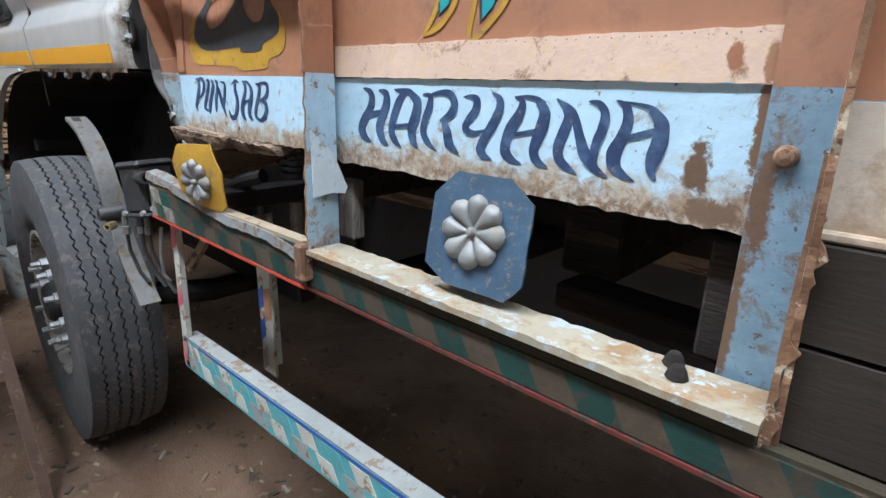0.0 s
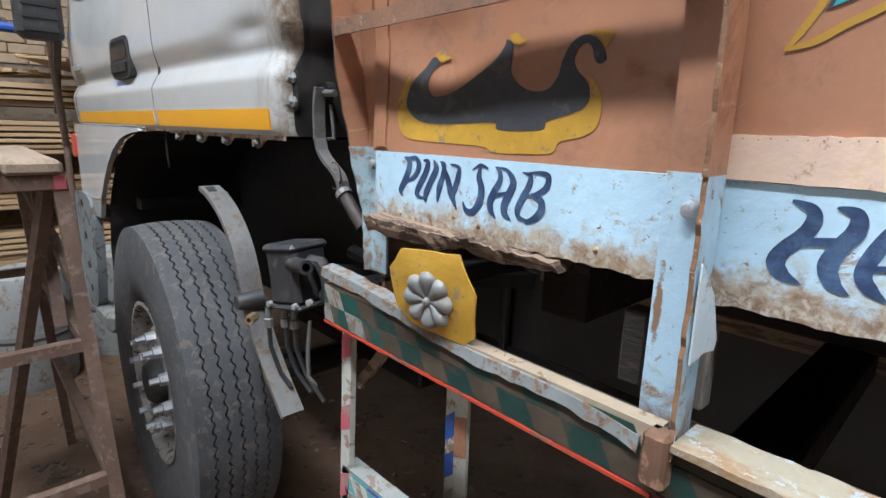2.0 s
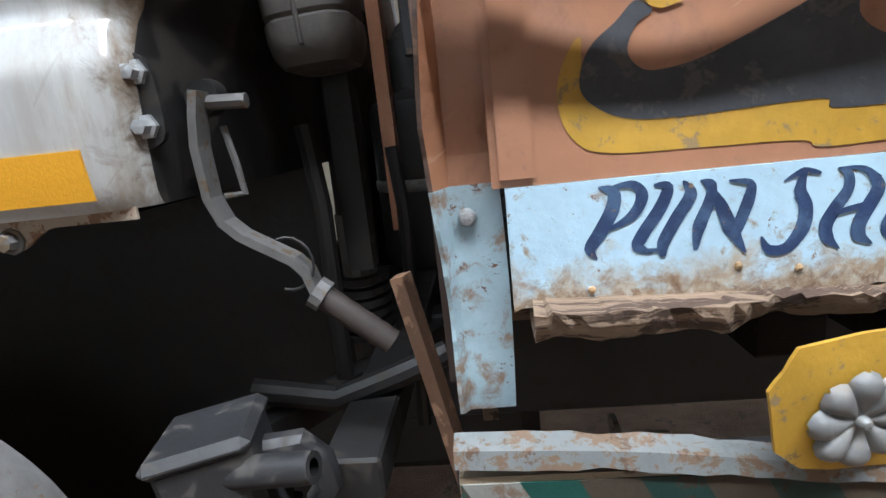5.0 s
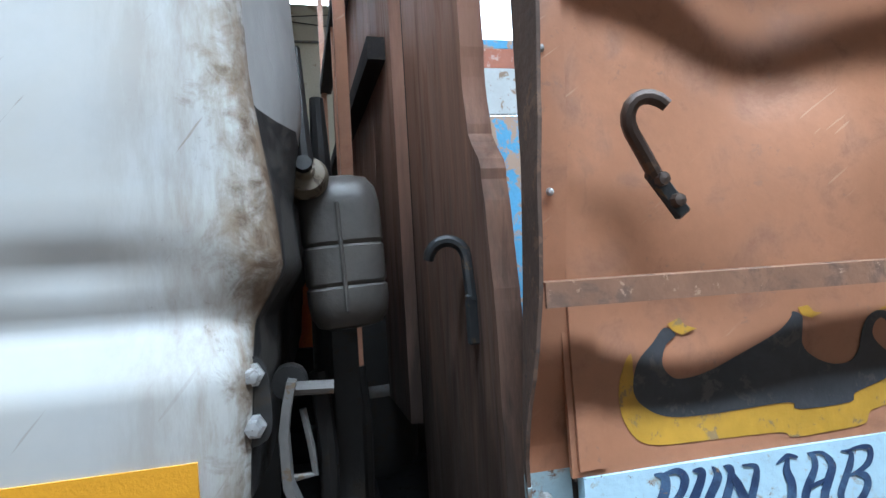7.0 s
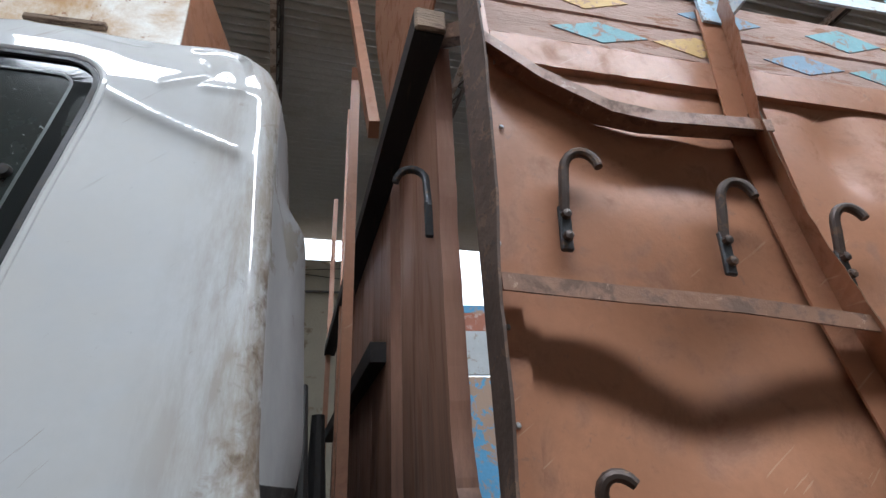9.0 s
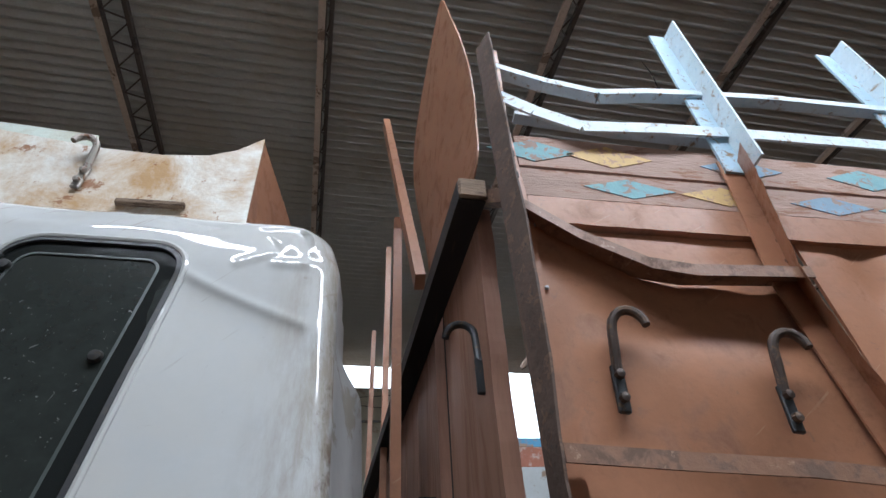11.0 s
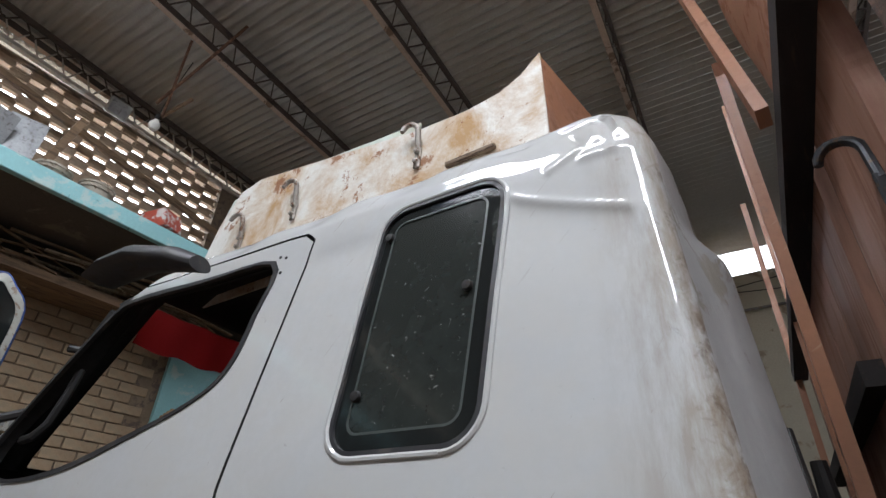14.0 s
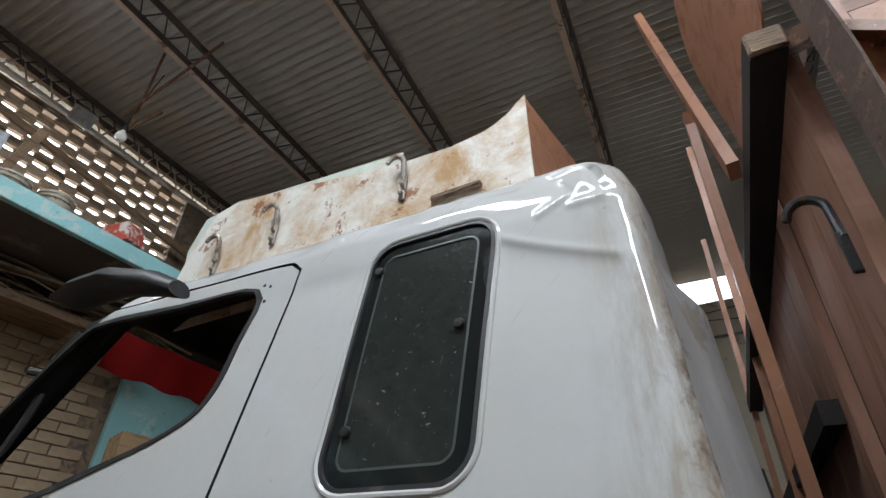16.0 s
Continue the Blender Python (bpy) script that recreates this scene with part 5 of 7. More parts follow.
bm = bmesh.new()
prism(bm, [(-0.03, 0.688), (1.6, 0.745), (1.6, 0.832), (0.0, 0.772), (-0.028, 0.772)], -0.042, -0.038)
gpart("lower_rail", bm, AQUA)
bm = bmesh.new()
prism(bm, [(-0.028, 0.7725), (1.6, 0.8325), (1.6, 0.836), (-0.028, 0.776)], -0.042, -0.008)
gpart("rail_top", bm, GREYPAINT)
gpart("blue_line", prismm([(0.06, 0.768), (1.6, 0.826), (1.6, 0.832), (0.06, 0.774)], -0.0435, -0.0425), COBALT)
for k in range(20):
    x = 0.0 + 0.08 * k
    z = 0.695 + 0.035 * x
    gpart("checker", prismm([(x, z + 0.002), (x + 0.05, z + 0.004), (x + 0.03, z + 0.036), (x - 0.02, z + 0.034)], -0.0432, -0.0424), OFFWHITE if k % 2 else GREYPAINT)
    gpart("checker", prismm([(x + 0.02, z + 0.037), (x + 0.07, z + 0.039), (x + 0.05, z + 0.070), (x + 0.0, z + 0.068)], -0.0432, -0.0424), AQUA if k % 2 else OFFWHITE)
gpart("upright", prismm([(-0.038, 0.69), (-0.008, 0.69), (0.012, 1.09), (-0.018, 1.09)], -0.042, -0.03), OFFWHITE)
for k in range(5):
    z = 0.70 + 0.075 * k
    if k % 2 == 0:
        x = -0.037 + (z - 0.69) * 0.05
        gpart("band", prismm([(x - 0.001, z), (x + 0.030, z + 0.018), (x + 0.033, z + 0.07), (x + 0.003, z + 0.052)], -0.0432, -0.0424), MAGENTA)
bm = bmesh.new()
beam(bm, (0.0, -0.02, 0.95), (0.075, 0.03, 1.08), 0.02, 0.012, (0, 1, 0))
gpart("brace", bm, WOOD_ROT)
bm = boxm((-0.028, -0.006, 0.70), (0.028, 0.0, 1.09), 0.0, pose(0.165, 0.085, 0))
box(bm, (-0.028, 0.0, 0.70), (-0.022, 0.04, 1.09), pose(0.165, 0.085, 0))
gpart("strut", bm, OFFWHITE, "white strut with blue and orange bands")
for z, m in ((0.78, COBALT), (0.86, COBALT), (0.70, GREYPAINT)):
    gpart("band", prismm([(0.138, z), (0.16, z + 0.02), (0.16, z + 0.07), (0.138, z + 0.05)], 0.0772, 0.0784), m)
gpart("band", prismm([(0.162, 0.84), (0.192, 0.85), (0.192, 0.93), (0.162, 0.92)], 0.0772, 0.0784), ORANGE)

# front wall of the body: upright planks behind the cab
SL = -0.06


def fwx(y):
    return -0.008 + SL * y


EDGE = [(1.15, 0.034), (1.32, 0.034), (1.58, 0.04), (1.66, 0.050), (1.72, 0.060), (1.775, 0.096), (1.85, 0.108), (2.05, 0.106), (2.17, 0.106), (2.24, 0.10), (2.32, 0.098), (2.45, 0.088), (2.7, 0.085)]


def edge_at(z):
    """The wavy near edge of the first plank."""
    for (a, u), (b, v) in zip(EDGE, EDGE[1:]):
        if z <= b:
            f = (z - a) / (b - a)
            return u + (v - u) * f * f * (3 - 2 * f)
    return EDGE[-1][1]


def wall_plank(y0, y1, z0, z1, m, thick=0.03, wavy=False, seed=0):
    rg = random.Random(seed)
    bm = bmesh.new()
    n = 110 if wavy else 36
    rows = []
    for k in range(n + 1):
        z = z0 + (z1 - z0) * k / n
        ya = y0
        if wavy:
            ya = edge_at(z) + 0.004 * noise.noise(Vector((0.3, seed, z * 14))) + rg.uniform(-0.0006, 0.0006)
        xa, xb = fwx(ya), fwx(y1)
        rows.append([bm.verts.new(c) for c in ((xa - thick, ya, z), (xb - thick, y1, z), (xb, y1, z), (xa, ya, z))])
    for a, b in zip(rows, rows[1:]):
        for i in range(4):
            bm.faces.new((a[i], a[(i + 1) % 4], b[(i + 1) % 4], b[i]))
    bm.faces.new(rows[0][::-1])
    bm.faces.new(rows[-1])
    return bm


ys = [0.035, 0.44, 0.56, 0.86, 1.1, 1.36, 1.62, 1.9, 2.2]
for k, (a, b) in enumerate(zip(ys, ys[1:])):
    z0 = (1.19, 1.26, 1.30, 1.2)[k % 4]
    # the second plank is a thin black sheet painting the shaded recess
    bpart("wall_plank", wall_plank(a, b - 0.006, z0, 2.62 if k else 2.55, WOOD_RED, 0.006 if k == 1 else 0.03, k == 0, k), WOOD_SHADE if k == 1 else WOOD_RED)
bpart("ragged_board", ragged(0.03, 0.30, 1.145, 1.29, -0.008, 0.008, 0.006, 30, 41, True, False, 0.05), WOOD_ROT, "ragged rotten board at the wall foot").matrix_local = Matrix.Translation((-0.6, -1.0, 0)) @ Matrix.Translation((0.0, 0.005, 0)) @ pose(0, 0, 0, 0, 0, 93.4)
# uprights standing proud of the planks
bm = beamm((-0.222, 0.60, 3.5), (-0.139, 0.30, 2.51), 0.024, 0.045, (0, 1, 0))
bpart("crown_trim", bm, ORANGE, "brown strip along the crown edge")
for y, x, top, lean in ((0.62, -0.172, 2.99, 0.0), (1.45, -0.165, 3.55, 0.0), (2.2, -0.212, 3.5, 0.0)):
    bm = bmesh.new()
    beam(bm, (x, y, 1.25), (x, y, 2.95), 0.026, 0.045, (0, 1, 0))
    beam(bm, (x, y, 2.95), (x + lean, y - 0.02, top), 0.026, 0.045, (0, 1, 0))
    bpart("wall_upright", bm, ORANGE)
beam_bm = bmesh.new()
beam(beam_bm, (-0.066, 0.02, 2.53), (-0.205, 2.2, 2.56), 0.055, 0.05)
bpart("cross_beam", beam_bm, WOOD_SHADE, "squared timber cross beam, blackened for its shade")
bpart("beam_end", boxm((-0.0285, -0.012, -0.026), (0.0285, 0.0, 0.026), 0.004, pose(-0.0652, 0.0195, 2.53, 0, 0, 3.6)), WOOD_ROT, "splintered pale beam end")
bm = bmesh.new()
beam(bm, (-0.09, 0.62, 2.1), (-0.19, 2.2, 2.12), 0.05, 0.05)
bpart("cross_beam", bm, WOOD_SHADE)
# rounded sheet-metal crown at the corner
bm = bmesh.new()
outl = smooth_loop([(0.03, 2.56), (0.02, 2.8), (0.02, 3.2), (0.10, 3.5), (0.36, 3.55), (0.62, 3.42), (0.70, 3.15), (0.64, 2.85), (0.5, 2.58)], 6)
prism(bm, outl, -0.052, -0.048, "x")
for v in bm.verts:
    v.co.x += SL * v.co.y - 0.02 * math.sin(v.co.z * 6)
bpart("crown_panel", bm, ORANGE, "dented orange sheet-metal crown", True)
bm = bmesh.new()
for (xx, yy, zz), (x2, y2, z2) in ((((0.0, 0.0, 2.5)), (-0.06, 0.14, 2.62)),):
    beam(bm, (xx, yy, zz), (x2, y2, z2), 0.03, 0.03)
bpart("corner_bracket", bm, RUST)
for at, tl in (((fwx(0.1) - 0.034, 0.10, 1.53), 0.115), ((fwx(0.15) - 0.034, 0.150, 2.178), 0.14)):
    hook(body, at, 0, tl, HOOK, 185, body_inv, wide=1.2)
# far side of the body, seen from inside through the gap
PEEL = mat("peeling_blue_board", (0.13, 0.38, 0.62), 0.7, spots=(0.42, 0.30, 0.22), amount=0.55, scale=7, grain=0.2)
WHITISH = mat("whitish_board", (0.55, 0.58, 0.58), 0.7, spots=(0.3, 0.22, 0.16), amount=0.3, scale=14, grain=0.15)
RUSTRED = mat("faded_red_board", (0.42, 0.16, 0.10), 0.7, spots=(0.5, 0.36, 0.3), amount=0.3, scale=14, grain=0.2)
for za, zb, m in ((1.2, 2.425, PEEL), (2.435, 2.69, WHITISH), (2.69, 2.80, RUSTRED), (2.80, 2.85, PEEL)):
    bpart("far_side_board", boxm((0.0, 2.2, za), (3.2, 2.23, zb), 0.002), m)

# unseen lower board added to keep north light from under the truck
bpart("far_side_board", boxm((0.0, 2.2, 0.72), (3.2, 2.23, 1.19), 0.002), OLIVE)

# chassis below
chassis = thing("chassis", "black greasy truck chassis frame", "chassis", (0.0, 1.1, 0.8))
cinv = Matrix.Translation((0, -1.1, -0.8))


def cpart(name, bm, m=None, label="", smooth=False):
    o = part(name, bm, m or BLACK, chassis, label, smooth)
    o.matrix_parent_inverse = cinv
    return o


for y in (0.62, 1.5):
    cpart("frame_rail", boxm((-2.2, y, 0.80), (3.4, y + 0.07, 1.05), 0.006))
for x in (-1.9, -0.2, 0.6, 1.4, 2.2, 3.0):
    cpart("cross_member", boxm((x, 0.05, 1.04), (x + 0.07, 2.15, 1.094), 0.004))
cpart("front_axle", tubem([(-1.17, 0.1, 0.5), (-1.17, 0.5, 0.42), (-1.17, 1.7, 0.42), (-1.17, 2.1, 0.5)], 0.055, 10), smooth=True)
# black plates added to block the bright background behind the gap, one slot open
cpart("gap_plate", boxm((-0.62, 1.72, 0.86), (-0.232, 1.735, 1.56), 0.002))
cpart("gap_plate", boxm((-0.175, 1.72, 0.86), (-0.02, 1.735, 1.56), 0.002))
cpart("gap_plate", boxm((-0.231, 1.722, 0.86), (-0.176, 1.737, 1.37), 0.002))
cpart("gearbox", boxm((-0.75, 0.75, 0.55), (0.1, 1.35, 1.0), 0.05))
cpart("engine_block", boxm((-1.9, 0.72, 0.6), (-0.75, 1.42, 1.34), 0.05))
cpart("leaf_spring", boxm((-1.75, 0.6, 0.5), (-0.55, 0.69, 0.60), 0.01))
cpart("prop_shaft", tubem([(0.1, 1.06, 0.78), (3.2, 1.06, 0.7)], 0.05, 12), smooth=True)
for k in range(6):
    cpart("bellows_ring", tubem([(-0.22, 0.42, 1.10 + 0.02 * k), (-0.22, 0.42, 1.112 + 0.02 * k)], 0.05, 14), BLACK)
cpart("strut_rod", tubem([(-0.22, 0.42, 0.9), (-0.22, 0.42, 1.32)], 0.03, 12), GREY_METAL)
cpart("pipe", tubem([(-0.33, 0.18, 1.12), (-0.22, 0.2, 1.09), (-0.13, 0.2, 1.12), (-0.06, 0.22, 1.14)], 0.018, 10), smooth=True)
cpart("rear_tyre", lathe([(0.28, -0.12), (0.5, -0.125), (0.53, -0.1), (0.53, 0.1), (0.5, 0.125), (0.28, 0.12)], 48, pose(3.0, 0.18, 0.53)), RUBBER)
cpart("rear_tyre", lathe([(0.28, -0.12), (0.5, -0.125), (0.53, -0.1), (0.53, 0.1), (0.5, 0.125), (0.28, 0.12)], 48, pose(3.0, 2.0, 0.53)), RUBBER)
cpart("front_tyre", lathe([(0.28, -0.12), (0.5, -0.125), (0.53, -0.1), (0.53, 0.1), (0.5, 0.125), (0.28, 0.12)], 48, pose(-1.17, 2.1, 0.53)), RUBBER)
cpart("bed_bearer", boxm((-0.02, 0.55, 1.05), (3.2, 0.70, 1.093), 0.003), WOOD_ROT)

# ---- the cab ----
cab = thing("truck_cab", "dented white truck cab with orange stripe", "truck cab", (-0.33, 0.0, 0.0))
CAB = Matrix.Translation((-0.33, 0, 0)) @ pose(0, 0, 0, 0, 0, 2.0)
cab.matrix_world = CAB
TRIM = mat("black_plastic_trim", (0.025, 0.025, 0.027), 0.5, spots=(0.06, 0.055, 0.05), amount=0.3, scale=25, grain=0.2)
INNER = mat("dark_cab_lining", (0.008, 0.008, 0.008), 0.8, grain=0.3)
WIDTH = 2.12
SIDE = [(1.402, -0.010), (1.412, -0.018), (1.45, -0.023), (1.52, -0.026), (1.53, -0.0245), (1.568, -0.005), (1.574, -0.001), (1.582, -0.001), (1.618, -0.014), (1.634, -0.019), (1.66, -0.021), (1.78, -0.022), (1.9, -0.012), (2.1, 0.010), (2.25, 0.027), (2.33, 0.034), (2.40, 0.043), (2.445, 0.062), (2.473, 0.09), (2.495, 0.135), (2.508, 0.19), (2.516, 0.27), (2.522, 0.42)]


def interp(tab, z):
    for (a, u), (b, v) in zip(tab, tab[1:]):
        if z <= b:
            f = max(0.0, (z - a) / (b - a))
            return u + (v - u) * f
    return tab[-1][1]


REAR = [(1.402, 0.035), (1.5, 0.042), (1.57, 0.045), (1.62, 0.075), (1.68, 0.07), (1.8, 0.052), (2.0, 0.04), (2.2, 0.03), (2.36, 0.024), (2.42, 0.008), (2.46, -0.026), (2.492, -0.075), (2.51, -0.15), (2.522, -0.3)]
FRONT = [(1.402, -1.98), (1.6, -2.02), (1.9, -1.99), (1.95, -1.96), (2.40, -1.50), (2.46, -1.40), (2.522, -1.2)]


# short creases at the crumpled upper rear corner: ends, half width, depth
CRUMPLES = [(-0.052, 2.443, -0.026, 2.353, 0.022, 0.008), (-0.14, 2.333, -0.078, 2.366, 0.014, -0.006), (-0.078, 2.366, -0.10, 2.40, 0.012, 0.006), (-0.082, 2.338, -0.003, 2.337, 0.016, -0.006), (-0.119, 2.425, -0.059, 2.427, 0.016, 0.007), (-0.343, 2.448, -0.193, 2.434, 0.018, 0.006), (-0.02, 2.40, 0.0, 2.34, 0.012, 0.006)]


def dents(x, z):
    d = 0.0
    f = min(1.0, max(0.0, (x + 0.235) / 0.235))
    crease = 2.321 - 0.115 * f ** 0.8
    mask = min(1.0, max(0.0, (x + 0.25) / 0.05)) * min(1.0, max(0.0, (0.035 - x) / 0.05))
    below = crease - z
    fall = max(0.0, below)
    d += 0.010 * mask * (1 - math.exp(-fall / 0.030)) * math.exp(-fall / 0.12)
    d -= 0.0015 * mask * math.exp(-(below / 0.0075) ** 2)
    d += 0.004 * math.exp(-((x + 0.10) / 0.09) ** 2 - ((z - 2.40) / 0.02) ** 2)
    d += 0.006 * math.exp(-((x + 0.05) / 0.06) ** 2 - ((z - 2.43) / 0.03) ** 2)
    d += 0.004 * math.sin((x * 60 + z * 35)) * math.exp(-((x + 0.06) / 0.05) ** 2 - ((z - 2.41) / 0.035) ** 2)
    for x0, z0, x1, z1, w, h in CRUMPLES:
        u = max(0.0, min(1.0, ((x - x0) * (x1 - x0) + (z - z0) * (z1 - z0)) / ((x1 - x0) ** 2 + (z1 - z0) ** 2)))
        e = math.hypot(x - x0 - u * (x1 - x0), z - z0 - u * (z1 - z0))
        d += 0.7 * h * max(0.0, 1 - e / w) ** 1.5
    d += 0.005 * math.exp(-((x + 0.60) / 0.12) ** 2 - ((z - 2.30) / 0.04) ** 2)
    d += 0.006 * math.sin(x * 24) * math.exp(-((z - 2.44) / 0.025) ** 2)
    d += 0.005 * math.exp(-((x + 0.235) / 0.012) ** 2 - ((z - 2.165) / 0.012) ** 2)
    d += 0.0018 * noise.noise(Vector((x * 5, z * 5, 0.7)))
    d += 0.010 * math.exp(-((x + 0.10) / 0.10) ** 2 - ((z - 1.63) / 0.02) ** 2)
    return d


def cab_solid(inset, zs, mat_index):
    """The closed cab body; inset shrinks it for the inside."""
    bm = bmesh.new()
    rings = []
    for z in zs:
        side, xr, xf = interp(SIDE, z) + inset, interp(REAR, z) - inset, interp(FRONT, z) + inset
        zz = min(z + (inset if z < 1.5 else 0), 2.522 - inset)
        far = WIDTH - side
        pts = []
        rr, rf = 0.05, 0.12
        n = 320
        for k in range(n + 1):
            f = k / n
            f = f * f * (3 - 2 * f) * 0.55 + f * 0.45
            x = (xr - rr) + ((xf + rf) - (xr - rr)) * f
            pts.append((x, side + dents(x, z) * (1 if inset == 0 else 0.2), zz))
        for k in range(1, 7):
            a = radians(15 * k)
            pts.append((xf + rf - rf * math.sin(a), side + rf - rf * math.cos(a), zz))
        for k in range(1, 10):
            pts.append((xf, side + rf + (far - side - 2 * rf) * k / 10, zz))
        for k in range(0, 7):
            a = radians(15 * k)
            pts.append((xf + rf - rf * math.cos(a), far - rf + rf * math.sin(a), zz))
        for k in range(1, 20):
            pts.append((xf + rf + (xr - rr - xf - rf) * k / 20, far, zz))
        for k in range(0, 7):
            a = radians(15 * k)
            pts.append((xr - rr + rr * math.sin(a), far - rr + rr * math.cos(a), zz))
        m = 48
        for k in range(1, m):
            y = far - rr + (side + rr - far + rr) * k / m
            rib = 0.004 * (1 if 0.25 < (k % 6) / 6 < 0.8 else 0) * (1 if 1.5 < z < 2.3 else 0)
            g = min(1.0, max(0.0, (2.23 - z) / 0.09))
            e = min(1.0, max(0.0, min(y - side - 0.045, far - y - 0.045) / 0.10))
            step = (0.008 + 0.034 * g * g * (3 - 2 * g) * min(1.0, max(0.0, (z - 1.70) / 0.12))) * e * e * (3 - 2 * e)
            pts.append((xr + (rib + step if inset == 0 else 0), y, zz))
        for k in range(0, 6):
            a = radians(15 * k)
            pts.append((xr - rr + rr * math.cos(a), side + rr - rr * math.sin(a), zz))
        rings.append([bm.verts.new(p) for p in pts])
    n = len(rings[0])
    for a, b in zip(rings, rings[1:]):
        for k in range(n):
            bm.faces.new((a[k], a[(k + 1) % n], b[(k + 1) % n], b[k]))
    bm.faces.new(rings[0][::-1])
    bm.faces.new(rings[-1])
    bmesh.ops.recalc_face_normals(bm, faces=bm.faces)
    for f in bm.faces:
        f.material_index = mat_index
    return bm


def temp_ob(bm, mats):
    me = bpy.data.meshes.new("tmp")
    bmesh.ops.recalc_face_normals(bm, faces=bm.faces)
    bm.to_mesh(me)
    bm.free()
    for m in mats:
        me.materials.append(m)
    o = bpy.data.objects.new("tmp", me)
    scene.collection.objects.link(o)
    return o


def carve(base, cutters):
    """A new mesh: base with each (operation, cutter) worked on it."""
    for op, c in cutters:
        md = base.modifiers.new("cut", "BOOLEAN")
        md.operation, md.object, md.solver = op, c, "EXACT"
    dg = bpy.context.evaluated_depsgraph_get()
    me = bpy.data.meshes.new_from_object(base.evaluated_get(dg))
    base.modifiers.clear()
    return me


zs = [1.402, 1.408, 1.416, 1.43, 1.47, 1.50, 1.51, 1.516, 1.522, 1.528, 1.534, 1.54, 1.552, 1.56, 1.566, 1.572, 1.58, 1.59, 1.60, 1.612, 1.624, 1.636, 1.648, 1.665, 1.70] + [1.72 + 0.03 * k for k in range(15)] + [2.155 + 0.0065 * k for k in range(46)] + [ 2.46, 2.47, 2.478, 2.486, 2.493, 2.5, 2.507, 2.513, 2.518, 2.522]
# rear skin coloured for the gap's shade: dusty grey, near black below 1.78
REARGREY = mat("shaded_dusty_cab_rear", (0.34, 0.335, 0.33), 0.4, spots=(0.20, 0.18, 0.15), amount=0.4, scale=9, grain=0.3, stretch=(1, 1, 0.4))
REARBLACK = mat("shaded_black_cab_rear", (0.016, 0.015, 0.015), 0.6, spots=(0.035, 0.03, 0.025), amount=0.4, scale=9, grain=0.3)
bm = cab_solid(0.0, zs, 0)
bm.normal_update()
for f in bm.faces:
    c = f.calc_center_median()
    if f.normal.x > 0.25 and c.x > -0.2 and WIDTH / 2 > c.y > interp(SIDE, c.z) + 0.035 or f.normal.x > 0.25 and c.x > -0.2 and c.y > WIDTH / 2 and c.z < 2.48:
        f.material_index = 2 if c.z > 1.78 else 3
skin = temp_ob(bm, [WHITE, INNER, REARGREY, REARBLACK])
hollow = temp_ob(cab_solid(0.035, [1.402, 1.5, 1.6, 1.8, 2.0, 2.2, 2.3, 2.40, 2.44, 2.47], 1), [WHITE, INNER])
FX = 0.33
win_door = smooth_loop([(-1.132 + FX, 2.335), (-1.40 + FX, 2.355), (-1.70 + FX, 2.372), (-1.80 + FX, 2.345), (-1.96 + FX, 2.18), (-2.10 + FX, 2.0), (-2.08 + FX, 1.93), (-1.9 + FX, 1.90), (-1.662 + FX, 1.915), (-1.45 + FX, 1.965), (-1.25 + FX, 2.025), (-1.165 + FX, 2.085), (-1.138 + FX, 2.2)], 4)
door_shape = [(-1.02 + FX, 2.36), (-1.05 + FX, 2.385), (-1.10 + FX, 2.39), (-1.72 + FX, 2.41), (-1.83 + FX, 2.385), (-2.17 + FX, 2.02), (-2.17 + FX, 1.30), (-1.10 + FX, 1.30), (-1.085 + FX, 1.54), (-1.065 + FX, 1.64), (-1.085 + FX, 1.857), (-1.04 + FX, 2.19)]


def grown(pts, d):
    cx = sum(p[0] for p in pts) / len(pts)
    cz = sum(p[1] for p in pts) / len(pts)
    out = []
    for x, z in pts:
        v = Vector((x - cx, z - cz))
        v = v + v.normalized() * d
        out.append((cx + v.x, cz + v.y))
    return out


def sleeper_at(d):
    """The sleeper window's outline, drawn in by d."""
    pts = rounded(-0.850 + FX + d, -0.582 + FX - d, 1.893 + d, 2.362 - d, max(0.012, 0.056 - d), 6, 0.07)
    out = []
    for k, (x, z) in enumerate(pts):
        u, w = pts[(k + 1) % len(pts)]
        steps = 9 if k % 7 == 6 else 1
        out += [(x + (u - x) * i / steps, z + (w - z) * i / steps) for i in range(steps)]
    return out


sleeper = sleeper_at(0.0)
cut_hollow = ("DIFFERENCE", hollow)
c_win = temp_ob(prismm(win_door, -0.4, 0.3), [WHITE, INNER])
c_win_far = temp_ob(prismm(rounded(-1.66, -0.62, 1.91, 2.40, 0.06), 1.8, 2.5), [WHITE, INNER])
c_screen = temp_ob(boxm((-2.6, 0.14, 1.97), (-1.40, 1.96, 2.43)), [WHITE, INNER])
c_door = temp_ob(prismm(door_shape, -0.4, 0.06), [WHITE, INNER])
c_door_big = temp_ob(prismm(grown(door_shape, 0.0085), -0.4, 0.065), [WHITE, INNER])
for cut in (c_win, c_win_far, c_screen, c_door, c_door_big):
    for f in cut.data.polygons:
        f.material_index = 1
c_sleep = temp_ob(prismm(sleeper, -0.4, 0.3), [WHITE, INNER])
shell_me = carve(skin, [cut_hollow, ("DIFFERENCE", c_win), ("DIFFERENCE", c_win_far), ("DIFFERENCE", c_screen), ("DIFFERENCE", c_sleep), ("DIFFERENCE", c_door_big)])
door_me = carve(skin, [cut_hollow, ("DIFFERENCE", c_win), ("INTERSECT", c_door)])
